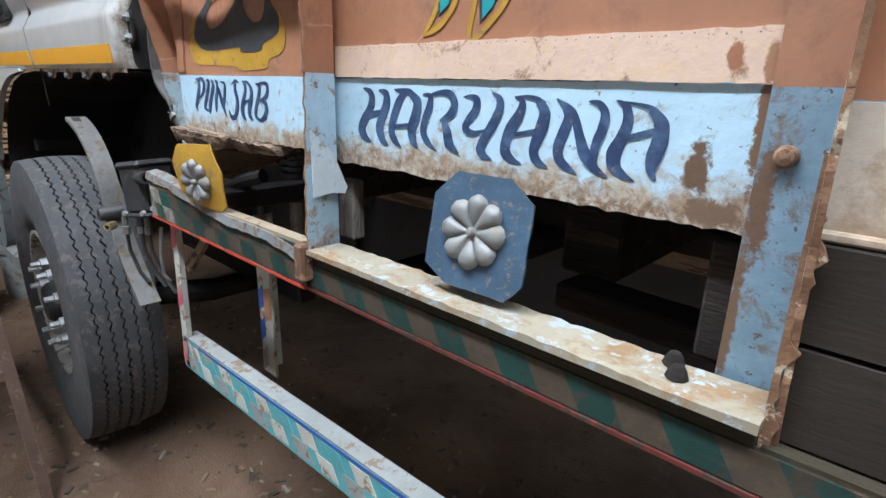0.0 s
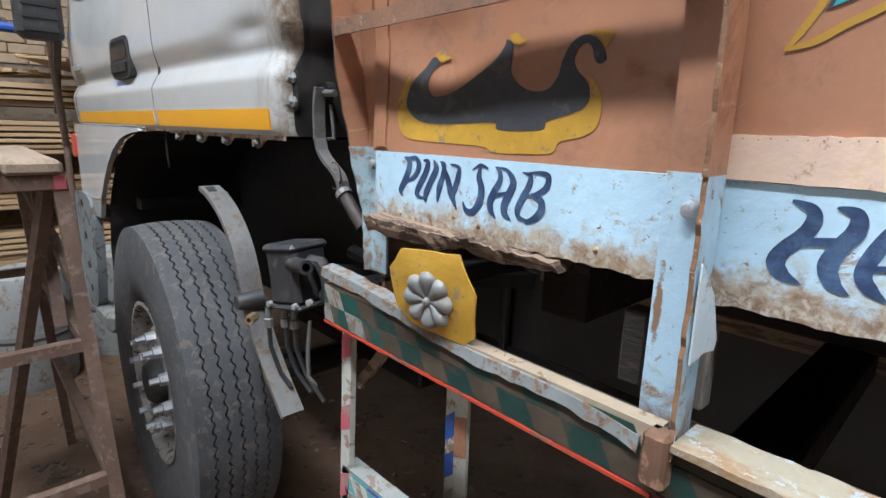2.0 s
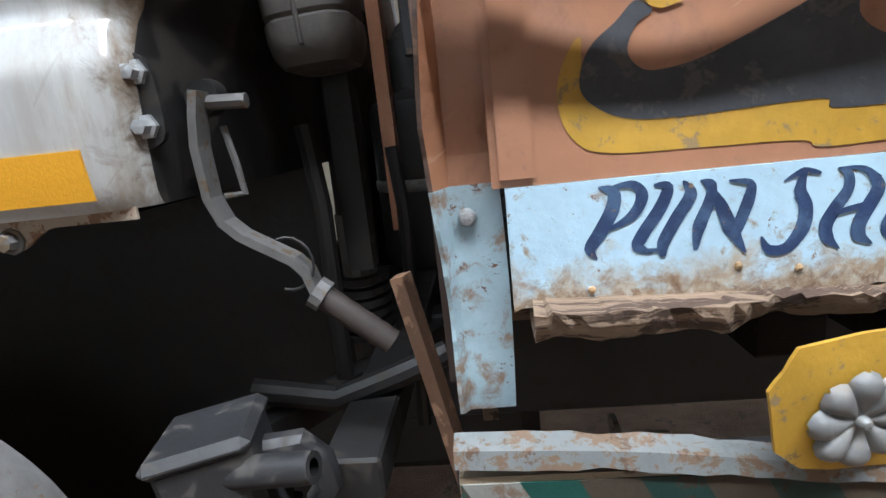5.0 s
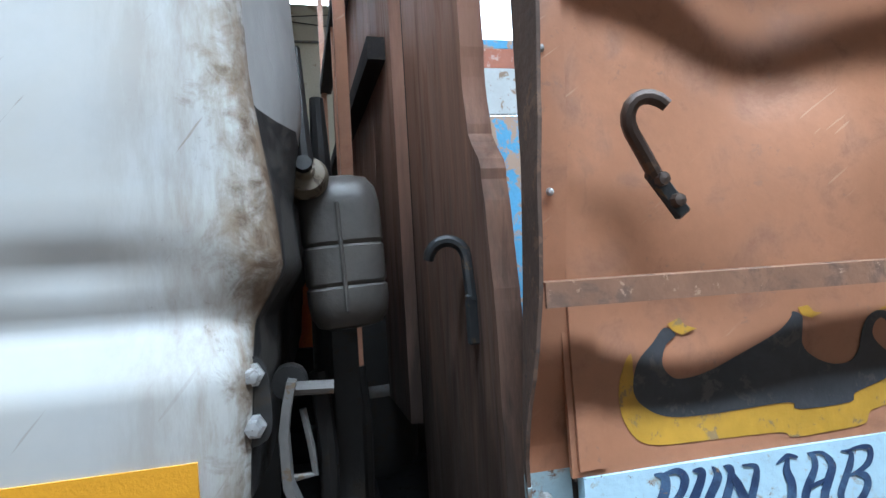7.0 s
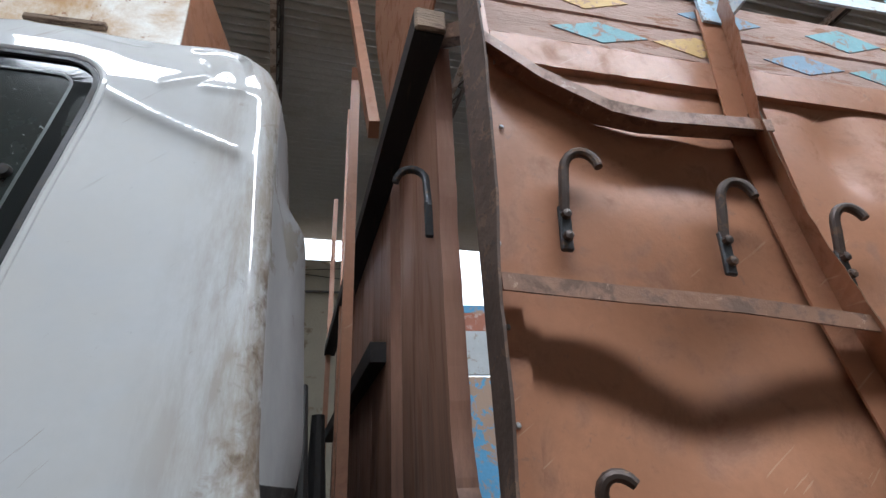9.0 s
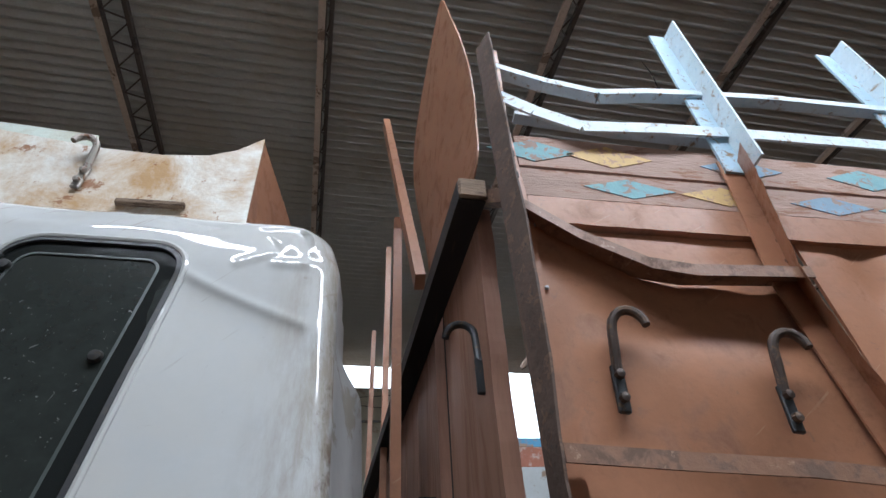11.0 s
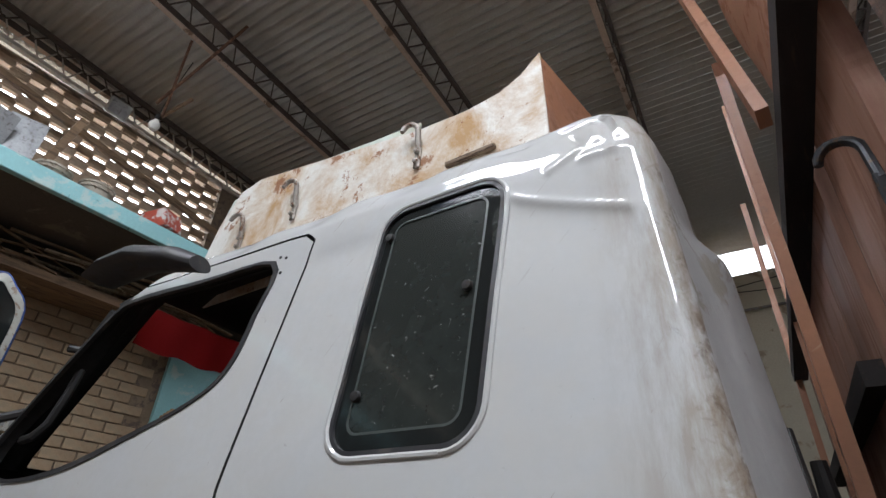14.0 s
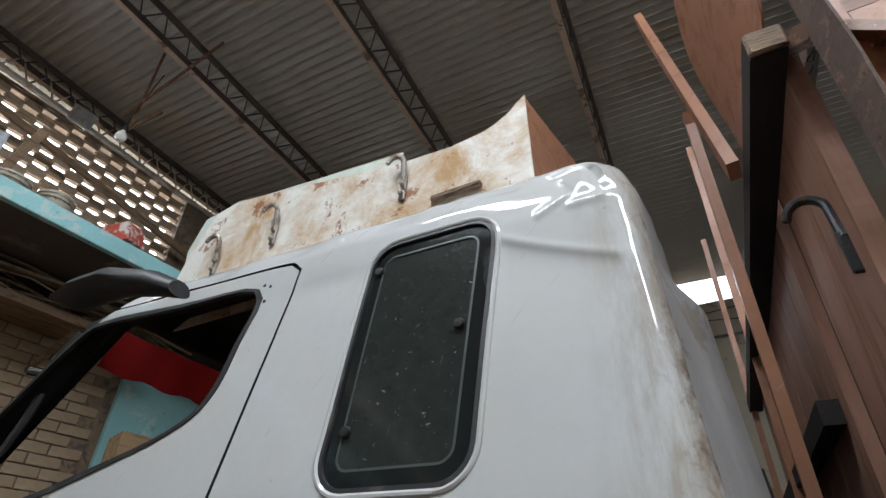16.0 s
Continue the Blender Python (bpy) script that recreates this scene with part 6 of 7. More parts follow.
for nm, me in (("cab_shell", shell_me), ("door", door_me)):
    me.name = nm
    me.shade_smooth()
    me.set_sharp_from_angle(angle=radians(38))
    o = new(nm, me)
    o.parent = cab
    if nm == "door":
        door = o
for o in (skin, hollow, c_win, c_win_far, c_screen, c_door, c_door_big, c_sleep):
    bpy.data.objects.remove(o)


def side_y(x, z):
    return interp(SIDE, z) + dents(x, z)


def on_side(pts, off, thick):
    """A plate that follows the cab's side: outline (x, z), standing off by off."""
    bm = bmesh.new()
    lo = [bm.verts.new((x, side_y(x, z) - off, z)) for x, z in pts]
    hi = [bm.verts.new((x, side_y(x, z) - off + thick, z)) for x, z in pts]
    n = len(pts)
    bm.faces.new(lo)
    bm.faces.new(hi[::-1])
    for i in range(n):
        bm.faces.new((lo[i], lo[(i + 1) % n], hi[(i + 1) % n], hi[i]))
    return bm


def strip_on_side(x0, x1, z0, z1, off, n=24):
    bm = bmesh.new()
    rows = []
    for k in range(n + 1):
        x = x0 + (x1 - x0) * k / n
        rows.append([bm.verts.new((x, side_y(x, z) - off, z)) for z in (z0, (z0 + z1) / 2, z1)] + [bm.verts.new((x, side_y(x, z) + 0.002, z)) for z in (z1, z0)])
    for a, b in zip(rows, rows[1:]):
        for i in range(5):
            bm.faces.new((a[i], a[(i + 1) % 5], b[(i + 1) % 5], b[i]))
    bm.faces.new(rows[0][::-1])
    bm.faces.new(rows[-1])
    return bm


def ring_on_side(outer, inner, off, thick, closed=True):
    bm = bmesh.new()
    n = len(outer)
    a = [bm.verts.new((x, side_y(x, z) - off, z)) for x, z in outer]
    b = [bm.verts.new((x, side_y(x, z) - off, z)) for x, z in inner]
    c = [bm.verts.new((x, side_y(x, z) - off + thick, z)) for x, z in outer]
    d = [bm.verts.new((x, side_y(x, z) - off + thick, z)) for x, z in inner]
    for i in range(n if closed else n - 1):
        j = (i + 1) % n
        bm.faces.new((a[i], a[j], b[j], b[i]))
        bm.faces.new((a[j], a[i], c[i], c[j]))
        bm.faces.new((b[i], b[j], d[j], d[i]))
    return bm


part("stripe", strip_on_side(-0.735, -0.002, 1.414, 1.459, 0.0015), ORANGE_STRIPE, cab, "orange reflective tape stripe")
part("stripe", strip_on_side(-1.80, -0.77, 1.414, 1.459, 0.0015), ORANGE_STRIPE, door, "orange reflective tape stripe")
gap_out, gap_in = grown(door_shape, 0.022), grown(door_shape, -0.012)
part("door_seal", ring_on_side(gap_out[-5:] + gap_out[:5], gap_in[-5:] + gap_in[:5], -0.016, 0.004, False), BLACK, cab)
# sleeper window
win = new("sleeper_window")
win.parent = cab
SCRATCH = mat("tinted_glass_dusty", (0.024, 0.028, 0.026), 0.14, scratch=((0.16, 0.17, 0.165), 75, 0.03), spots=(0.16, 0.17, 0.165), amount=-0.05, scale=90, grain=0.22, bump=0.0, coat=0.3)
part("pane", on_side(sleeper_at(0.004), -0.006, 0.005), SCRATCH, win, "dusty dark tinted glass")
part("black_border", ring_on_side(sleeper_at(0.003), sleeper_at(0.030), -0.0045, 0.003), GLASS_DARK, win)
part("glass_edge", ring_on_side(sleeper_at(0.030), sleeper_at(0.034), -0.0043, 0.003), mat("ground_glass_edge", (0.052, 0.062, 0.058), 0.4, grain=0.25), win, "pale ground edge of the glass")
part("seal", ring_on_side(sleeper_at(-0.001), sleeper_at(0.006), 0.001, 0.007), TRIM, win, smooth=True)
lip = [(x, side_y(x, z) + 0.0015, z) for x, z in sleeper_at(-0.006)]
part("window_lip", tubem(lip + lip[:1], 0.0055, 8), WHITE, win, "rounded white pressed lip", True)
for x, z in ((-0.80 + FX, 2.30), (-0.615 + FX, 2.145), (-0.808 + FX, 1.985)):
    part("bolt", lathe([(0.0005, -0.008), (0.008, -0.007), (0.010, 0.0)], 12, pose(x, side_y(x, z) + 0.004, z)), BLACK, win, smooth=True)
# door window trim, glass, handle
part("window_seal", ring_on_side(grown(win_door, 0.006), grown(win_door, -0.008), 0.003, 0.012), TRIM, door, "black rubber window surround", True)
CLEAR = bpy.data.materials.new("clear_glass")
CLEAR.use_nodes = True
nt = CLEAR.node_tree
nt.nodes["Principled BSDF"].inputs["Transmission Weight"].default_value = 1.0
nt.nodes["Principled BSDF"].inputs["Roughness"].default_value = 0.02
nt.nodes["Principled BSDF"].inputs["Base Color"].default_value = (0.75, 0.8, 0.78, 1)
nt.nodes["Principled BSDF"].inputs["IOR"].default_value = 1.2
o = part("handle_cup", prismm(rounded(-1.525 + FX, -1.295 + FX, 1.568, 1.704, 0.04), -0.0255, 0.01), TRIM, door, "black recessed door handle")
part("handle_grip", boxm((-1.50 + FX, -0.034, 1.585), (-1.32 + FX, -0.0256, 1.622), 0.005), BLACK, o)
part("handle_recess", prismm(rounded(-1.50 + FX, -1.32 + FX, 1.632, 1.692, 0.025), -0.027, -0.0256), GLASS_DARK, o)
part("badge", boxm((-2.17 + FX, -0.030, 1.628), (-2.02 + FX, -0.024, 1.652), 0.003), STEEL, door, "grey metal badge")
for x, z in ((-1.115 + FX, 2.345), (-1.095 + FX, 2.338), (-1.10 + FX, 2.30)):
    part("screw", lathe([(0.0005, -0.002), (0.004, -0.001), (0.004, 0.001)], 8, pose(x, side_y(x, z) - 0.0005, z)), BLACK, door)
# rusty fixing strip below the sill of the cab
FIX = mat("rusty_pale_strip", (0.40, 0.33, 0.26), 0.8, spots=(0.22, 0.13, 0.08), amount=0.5, scale=30, grain=0.2)
pts = []
for k in range(73):
    x = -0.70 + 0.72 * k / 72
    ph = (x + 0.70) / 0.17 % 1.0
    pts.append((x, 1.392 - 0.020 * max(0.0, math.cos(2 * math.pi * (ph - 0.5))) ** 2))
strip = part("fixing_strip", prismm([(-0.70, 1.404), *pts, (0.02, 1.404)], 0.0, 0.004), FIX, cab, "wavy rusty fixing strip")
for k in range(5):
    x = -0.70 + 0.085 + 0.17 * k
    if x < 0.02:
        part("bolt", lathe([(0.0005, -0.014), (0.008, -0.013), (0.010, -0.004), (0.013, -0.003), (0.013, 0.0)], 8, pose(x, 0.0, 1.383)), GREY_METAL, strip)
# hinge bracket on the rear corner
part("hinge_bracket", prismm(smooth_loop([(0.015, 1.535), (0.048, 1.535), (0.056, 1.50), (0.052, 1.46), (0.015, 1.46)], 4), 0.015, 0.022), BLACK, cab)
for z in (1.522, 1.474):
    part("bolt", lathe([(0.0005, -0.016), (0.007, -0.015), (0.008, -0.006), (0.012, -0.005), (0.012, 0.0)], 6, pose(0.04, 0.015, z)), STEEL, cab)
# lower front fender and step panel
fend = [(-0.97, 1.403), (-0.95, 1.392), (-1.10, 1.379), (-1.20, 1.36), (-1.32, 1.315), (-1.426, 1.25), (-1.53, 1.165), (-1.61, 1.085), (-1.80, 1.07), (-1.97, 1.075), (-1.98, 1.403)]
BUMPER = mat("grey_blue_bumper_steel", (0.17, 0.19, 0.20), 0.5, spots=(0.10, 0.085, 0.07), amount=0.35, scale=12, grain=0.2)
bm = prismm(fend, -0.02, 0.0)
part("front_fender", bm, WHITE, cab)
bm = prismm([(-1.612, 1.083), (-1.80, 1.068), (-1.97, 1.073), (-1.97, 0.99), (-1.66, 0.995)], -0.018, 0.0)
part("fender_foot", bm, GREYPAINT, cab, "grey plastic fender foot")
bm = bmesh.new()
prism(bm, smooth_loop([(-1.80, 1.06), (-2.06, 1.08), (-2.12, 1.0), (-2.08, 0.55), (-2.02, 0.5), (-1.86, 0.55), (-1.78, 0.85)], 4), -0.03, 0.01)
step = part("bumper_end", bm, BUMPER, cab, "drilled grey steel bumper end")
for z in (1.03, 0.87, 0.72, 0.6):
    part("hole_boss", lathe([(0.0005, -0.003), (0.018, -0.003), (0.02, 0.0)], 12, pose(-1.96, -0.03, z)), BLACK, step)
part("towing_foot", boxm((-1.98, -0.03, 0.42), (-1.70, 0.05, 0.52), 0.02), GREYPAINT, cab)
part("side_lamp", boxm((-2.0, -0.035, 1.25), (-1.97, 0.02, 1.36), 0.006), RED, cab, "red and white side reflector")
# inner wheel arch
bm = bmesh.new()
for y0, y1 in ((0.02, 0.55),):
    prof = [(-1.74, 0.50), (-1.72, 0.85), (-1.65, 1.05), (-1.54, 1.18), (-1.43, 1.275), (-1.28, 1.35), (-1.12, 1.385), (-0.9, 1.395), (-0.45, 1.395), (0.0, 1.395)]
    a = [bm.verts.new((x, y0, z)) for x, z in prof]
    b = [bm.verts.new((x, y1, z)) for x, z in prof]
    for i in range(len(prof) - 1):
        bm.faces.new((a[i], a[i + 1], b[i + 1], b[i]))
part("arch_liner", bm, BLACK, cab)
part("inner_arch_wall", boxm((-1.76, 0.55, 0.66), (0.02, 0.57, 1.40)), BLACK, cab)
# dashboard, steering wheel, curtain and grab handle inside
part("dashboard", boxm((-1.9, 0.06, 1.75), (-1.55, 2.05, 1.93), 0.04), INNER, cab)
part("steering_wheel", tubem([(-1.42 + 0.10 * math.cos(a / 14 * 2 * math.pi), 0.50 + 0.22 * math.sin(a / 14 * 2 * math.pi), 1.93 + 0.14 * math.cos(a / 14 * 2 * math.pi)) for a in range(15)], 0.016, 8), BLACK, cab, smooth=True)
CURT = mat("red_valance", (0.32, 0.017, 0.018), 0.85, grain=0.25, scale=10, fine=120)
# thin cloth lets the daylight through
thin = CURT.node_tree.nodes.new("ShaderNodeBsdfTranslucent")
thin.inputs[0].default_value = (0.21, 0.012, 0.012, 1)
both = CURT.node_tree.nodes.new("ShaderNodeMixShader")
both.inputs[0].default_value = 0.85
CURT.node_tree.links.new(CURT.node_tree.nodes["Principled BSDF"].outputs[0], both.inputs[1])
CURT.node_tree.links.new(thin.outputs[0], both.inputs[2])
CURT.node_tree.links.new(both.outputs[0], CURT.node_tree.nodes["Material Output"].inputs[0])
bm = bmesh.new()
rows = []
for k in range(101):
    x = -1.65 + 0.95 * k / 100
    y = 1.99 + 0.008 * math.sin(k * 1.1)
    rows.append((bm.verts.new((x, y, 2.44)), bm.verts.new((x, y + 0.004, 2.30)), bm.verts.new((x, y, 2.21 - 0.012 * abs(math.sin(k * 0.55))))))
for a, b in zip(rows, rows[1:]):
    bm.faces.new((a[0], b[0], b[1], a[1]))
    bm.faces.new((a[1], b[1], b[2], a[2]))
part("valance", bm, CURT, cab, "dark red scalloped window valance", True)
bm = bmesh.new()
rows = []
for k in range(61):
    y = 0.15 + 1.8 * k / 60
    x = -1.50 + 0.006 * math.sin(k * 1.3)
    rows.append((bm.verts.new((x, y, 2.42)), bm.verts.new((x - 0.05, y, 2.315 - 0.01 * abs(math.sin(k * 0.6))))))
for a, b in zip(rows, rows[1:]):
    bm.faces.new((a[0], b[0], b[1], a[1]))
part("valance", bm, CURT, cab, "dark red scalloped windscreen valance", True)
part("grab_handle", tubem([(-1.66, 0.035, 2.275), (-1.625, 0.06, 2.27), (-1.612, 0.072, 2.235), (-1.615, 0.06, 2.14), (-1.622, 0.045, 2.055), (-1.645, 0.03, 2.02), (-1.70, 0.03, 2.015)], 0.012, 8), BLACK, cab, smooth=True)
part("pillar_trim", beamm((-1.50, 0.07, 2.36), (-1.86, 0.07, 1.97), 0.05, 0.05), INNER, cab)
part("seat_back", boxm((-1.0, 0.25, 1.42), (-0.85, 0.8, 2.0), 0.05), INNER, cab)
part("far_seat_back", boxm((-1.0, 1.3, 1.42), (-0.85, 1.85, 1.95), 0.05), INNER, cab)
# mirror
bm = bmesh.new()
secs = []
for f, (x, y, z), w, h in ((0, (-1.005, -0.02, 2.355), 0.03, 0.026), (1, (-1.06, -0.045, 2.37), 0.045, 0.036), (2, (-1.16, -0.08, 2.38), 0.055, 0.038), (3, (-1.26, -0.09, 2.372), 0.055, 0.030), (4, (-1.33, -0.09, 2.36), 0.045, 0.014)):
    secs.append([bm.verts.new((x, y + w * math.cos(a), z + h * math.sin(a) * (0.6 if math.sin(a) < 0 else 1.0))) for a in [2 * math.pi * k / 14 for k in range(14)]])
for a, b in zip(secs, secs[1:]):
    for k in range(14):
        bm.faces.new((a[k], a[(k + 1) % 14], b[(k + 1) % 14], b[k]))
bm.faces.new(secs[0][::-1])
bm.faces.new(secs[-1])
part("mirror_cover", bm, TRIM, cab, "black plastic mirror cover", True)
part("mirror_arm", tubem([(-1.82, -0.12, 1.98), (-1.78, -0.06, 2.05), (-1.72, 0.02, 2.09)], 0.014, 8), BLACK, cab, smooth=True)
m = part("mirror_head", boxm((-1.88, -0.21, 1.75), (-1.77, -0.045, 2.0), 0.025), TRIM, cab, "black ribbed mirror head", True)
for k in range(4):
    part("rib", boxm((-1.769, -0.19, 1.78 + 0.05 * k), (-1.763, -0.065, 1.795 + 0.05 * k)), BLACK, m)

# rusty roof box on the cab
RUSTWHITE = mat("rust_streaked_white_panel", (0.66, 0.65, 0.60), 0.45, spots=(0.40, 0.25, 0.12), amount=0.55, scale=5, soft=0.22, grain=0.1, second=(0.24, 0.11, 0.05), second_amount=0.3, stain=((0.30, 0.14, 0.05), 0, 0.25, 0.5, (3.0, 3.0, 3.0)))
fair = thing("roof_box", "white rust-streaked sheet-metal roof box on the cab", "roof box", (-1.1, 0.2, 2.44))
fm = Matrix.Translation((1.1, -0.2, -2.44))
prof = [(-1.83, 2.60), (-1.78, 2.76), (-1.70, 2.885), (-1.60, 2.905), (-1.25, 2.845), (-0.90, 2.785), (-0.75, 2.775), (-0.65, 2.785), (-0.59, 2.812), (-0.535, 2.862), (-0.528, 2.55), (-0.55, 2.44), (-1.80, 2.44)]
bm = prismm(prof, 0.20, 0.206)
o = part("side_panel", bm, RUSTWHITE, fair)
o.matrix_parent_inverse = fm
bm = bmesh.new()
up = prof[2:10]
a = [bm.verts.new((x, 0.206, z - 0.002)) for x, z in up]
b = [bm.verts.new((x, 1.9, z - 0.002)) for x, z in up]
for i in range(len(up) - 1):
    bm.faces.new((a[i], a[i + 1], b[i + 1], b[i]))
part("top_sheet", bm, RUSTWHITE, fair).matrix_parent_inverse = fm
bm = bmesh.new()
for z0, z1, x0, x1 in ((2.44, 2.60, -0.535, -0.532), (2.60, 2.862, -0.532, -0.538)):
    vs = [bm.verts.new(c) for c in ((x0, 0.206, z0), (x0 + 0.07, 0.5, z0), (x0 + 0.07, 1.9, z0), (x1 + 0.0, 1.9, z1), (x1 + 0.05, 0.5, z1 - 0.03), (x1, 0.206, z1))]
    bm.faces.new((vs[0], vs[1], vs[4], vs[5]))
    bm.faces.new((vs[1], vs[2], vs[3], vs[4]))
part("rear_sheet", bm, ORANGE, fair, "brown painted rear sheet").matrix_parent_inverse = fm
part("far_panel", prismm(prof, 1.9, 1.906), RUSTWHITE, fair).matrix_parent_inverse = fm
part("inner_panel", prismm([(-2.12, 2.74), (-2.16, 2.98), (-2.10, 3.13), (-1.9, 3.15), (-1.06, 3.065), (-1.05, 2.78), (-1.2, 2.70)], 0.40, 0.406), mat("pale_green_sheet", (0.52, 0.58, 0.52), 0.6, spots=(0.40, 0.38, 0.30), amount=0.3, scale=6, soft=0.2, grain=0.15), fair, "pale green inner sheet").matrix_parent_inverse = fm
for x, z in ((-1.37, 2.66), (-0.895, 2.655), (-1.62, 2.62)):
    h = hook(fair, (x, 0.198, z), 4, 0.13, IRON_PALE, 0, fm, -1)
o = part("hinge_bar", boxm((-0.80, 0.185, 2.60), (-0.66, 0.2, 2.615), 0.003, pose(0, 0, 0, 0, 0, 0)), WOOD_ROT, fair, "brown rusted bar")
o.matrix_parent_inverse = fm

# ---- the front wheel ----
wheel = thing("front_wheel", "dusty black truck tyre on a grey steel wheel", "wheel", (-1.12, -0.015, 0.548))
wheel.scale = (1.03, 1.0, 1.03)
wheel.rotation_euler = (0, 0, radians(-1.5))
R0 = 0.532
prof = [(0.265, -0.095), (0.30, -0.118), (0.38, -0.132), (0.46, -0.130), (0.505, -0.124), (0.522, -0.119)]
bm = bmesh.new()
N = 384
rings = []
ribs = [-0.117, -0.078, -0.072, -0.040, -0.034, -0.004, 0.004, 0.034, 0.040, 0.072, 0.078, 0.117]
for k in range(N):
    a = 2 * math.pi * k / N
    zig = 0.0032 * (1 if (k % 4) < 2 else -1)
    col = []
    for r, y in prof:
        col.append((r, y))
    for i, y in enumerate(ribs):
        edge = i in (0, len(ribs) - 1)
        yy = y + (0 if edge else zig)
        rr = R0 - 0.010 * (abs(y) / 0.117) ** 2
        col.append((rr, yy))
        if i % 2 == 1 and i < len(ribs) - 1:
            col.append((rr - 0.013, yy + 0.0008))
            col.append((rr - 0.013, ribs[i + 1] + zig - 0.0008))
    for r, y in reversed(prof):
        col.append((r, -y))
    rings.append([bm.verts.new((r * math.cos(a), y, r * math.sin(a))) for r, y in col])
for k in range(N):
    p, q = rings[k], rings[(k + 1) % N]
    for i in range(len(p) - 1):
        bm.faces.new((p[i], p[i + 1], q[i + 1], q[i]))
part("tyre", bm, RUBBER, wheel, smooth=True)
RIM = mat("grey_wheel_steel", (0.35, 0.34, 0.32), 0.5, 0.5, spots=(0.15, 0.11, 0.08), amount=0.4, scale=25, grain=0.2)
rim = part("rim", lathe([(0.268, -0.10), (0.275, -0.112), (0.262, -0.112), (0.25, -0.09), (0.24, -0.02), (0.215, 0.02), (0.205, -0.05), (0.175, -0.085), (0.10, -0.085), (0.095, -0.06), (0.001, -0.06)], 48, pose(0, 0, 0)), RIM, wheel, "grey steel wheel disc", True)
part("back_rim", lathe([(0.268, 0.10), (0.275, 0.112), (0.25, 0.10), (0.24, 0.0)], 48, pose(0, 0, 0)), RIM, wheel, smooth=True)
for k in range(10):
    a = 2 * math.pi * k / 10 + 0.12
    part("hand_hole", lathe([(0.0005, -0.001), (0.024, -0.001), (0.026, 0.004)], 12, pose(0.222 * math.cos(a), -0.03, 0.222 * math.sin(a)) @ pose(0, 0, 0, 0, 0, 0)), BLACK, rim)
    part("wheel_nut", lathe([(0.0005, -0.062), (0.010, -0.060), (0.011, -0.032), (0.019, -0.03), (0.02, 0.0)], 6, pose(0.150 * math.cos(a + 0.3), -0.085, 0.150 * math.sin(a + 0.3))), STEEL, rim)
part("hub", lathe([(0.0005, -0.13), (0.06, -0.128), (0.075, -0.11), (0.08, -0.06)], 24, pose(0, 0, 0)), BLACK, wheel, smooth=True)

# ---- bracket arm with the valve box behind the wheel ----
arm = thing("mudguard_arm", "bent grey steel mudguard arm carrying a black valve box", "bracket", (-0.45, 0.0, 1.0))
am = Matrix.Translation((0.45, 0.0, -1.0))


def apart(name, bm, m, label="", smooth=False, parent=None):
    o = part(name, bm, m, parent or arm, label, smooth)
    o.matrix_parent_inverse = Matrix.Identity(4) if parent else am
    return o


bm = bmesh.new()
cl = [(-0.66, -0.045, 1.265), (-0.59, -0.045, 1.245), (-0.52, -0.045, 1.205), (-0.465, -0.045, 1.15), (-0.43, -0.045, 1.085), (-0.405, -0.045, 1.01), (-0.36, -0.045, 0.94), (-0.30, -0.045, 0.87), (-0.225, -0.045, 0.80)]
fine_cl = []
for i in range(len(cl) - 1):
    q0, q1, q2, q3 = (Vector(cl[min(max(i + d, 0), len(cl) - 1)]) for d in (-1, 0, 1, 2))
    for j in range(4):
        t = j / 4
        fine_cl.append(tuple(0.5 * (2 * q1 + (q2 - q0) * t + (2 * q0 - 5 * q1 + 4 * q2 - q3) * t * t + (3 * q1 - q0 - 3 * q2 + q3) * t ** 3)))
cl = fine_cl + [cl[-1]]
rows = []
for i, (x, y, z) in enumerate(cl):
    p, q = Vector(cl[max(i - 1, 0)]), Vector(cl[min(i + 1, len(cl) - 1)])
    d = (q - p).normalized()
    nrm = Vector((-d.z, 0, d.x))
    c = Vector((x, y, z))
    w = 0.026
    rows.append([bm.verts.new(c + v) for v in (Vector((0, -w, 0)) - nrm * 0.012, Vector((0, -w, 0)), Vector((0, w, 0)), Vector((0, w, 0)) - nrm * 0.03, Vector((0, w - 0.004, 0)) - nrm * 0.03, Vector((0, w - 0.004, 0)) - nrm * 0.004, Vector((0, -w + 0.004, 0)) - nrm * 0.004, Vector((0, -w + 0.004, 0)) - nrm * 0.012)])
for a, b in zip(rows, rows[1:]):
    for i in range(8):
        bm.faces.new((a[i], a[(i + 1) % 8], b[(i + 1) % 8], b[i]))
bm.faces.new(rows[0][::-1])
bm.faces.new(rows[-1])
apart("channel", bm, GREY_METAL, "dusty grey bent channel", True)
apart("slot", boxm((-0.012, -0.01, 0.0005), (0.012, 0.01, 0.0025), 0, pose(-0.63, -0.05, 1.258, 0, 22, 0)), BLACK)
apart("pivot", lathe([(0.0005, -0.04), (0.016, -0.04), (0.018, -0.035), (0.024, 0.02), (0.0005, 0.02)], 16, pose(-0.40, -0.05, 1.02)), TRIM, smooth=True)
box_m = pose(-0.285, 0.005, 1.10, 0, -8, 12) @ Matrix.Scale(0.86, 4)
vb = apart("valve_box", boxm((-0.058, -0.05, -0.075), (0.058, 0.06, 0.075), 0.012, box_m), TRIM, "black plastic valve box")
apart("box_lid", boxm((-0.064, -0.056, 0.062), (0.064, 0.066, 0.085), 0.01, box_m), TRIM, parent=vb)
apart("box_flange", boxm((-0.064, -0.056, -0.085), (0.064, 0.066, -0.072), 0.006, box_m), TRIM, parent=vb)
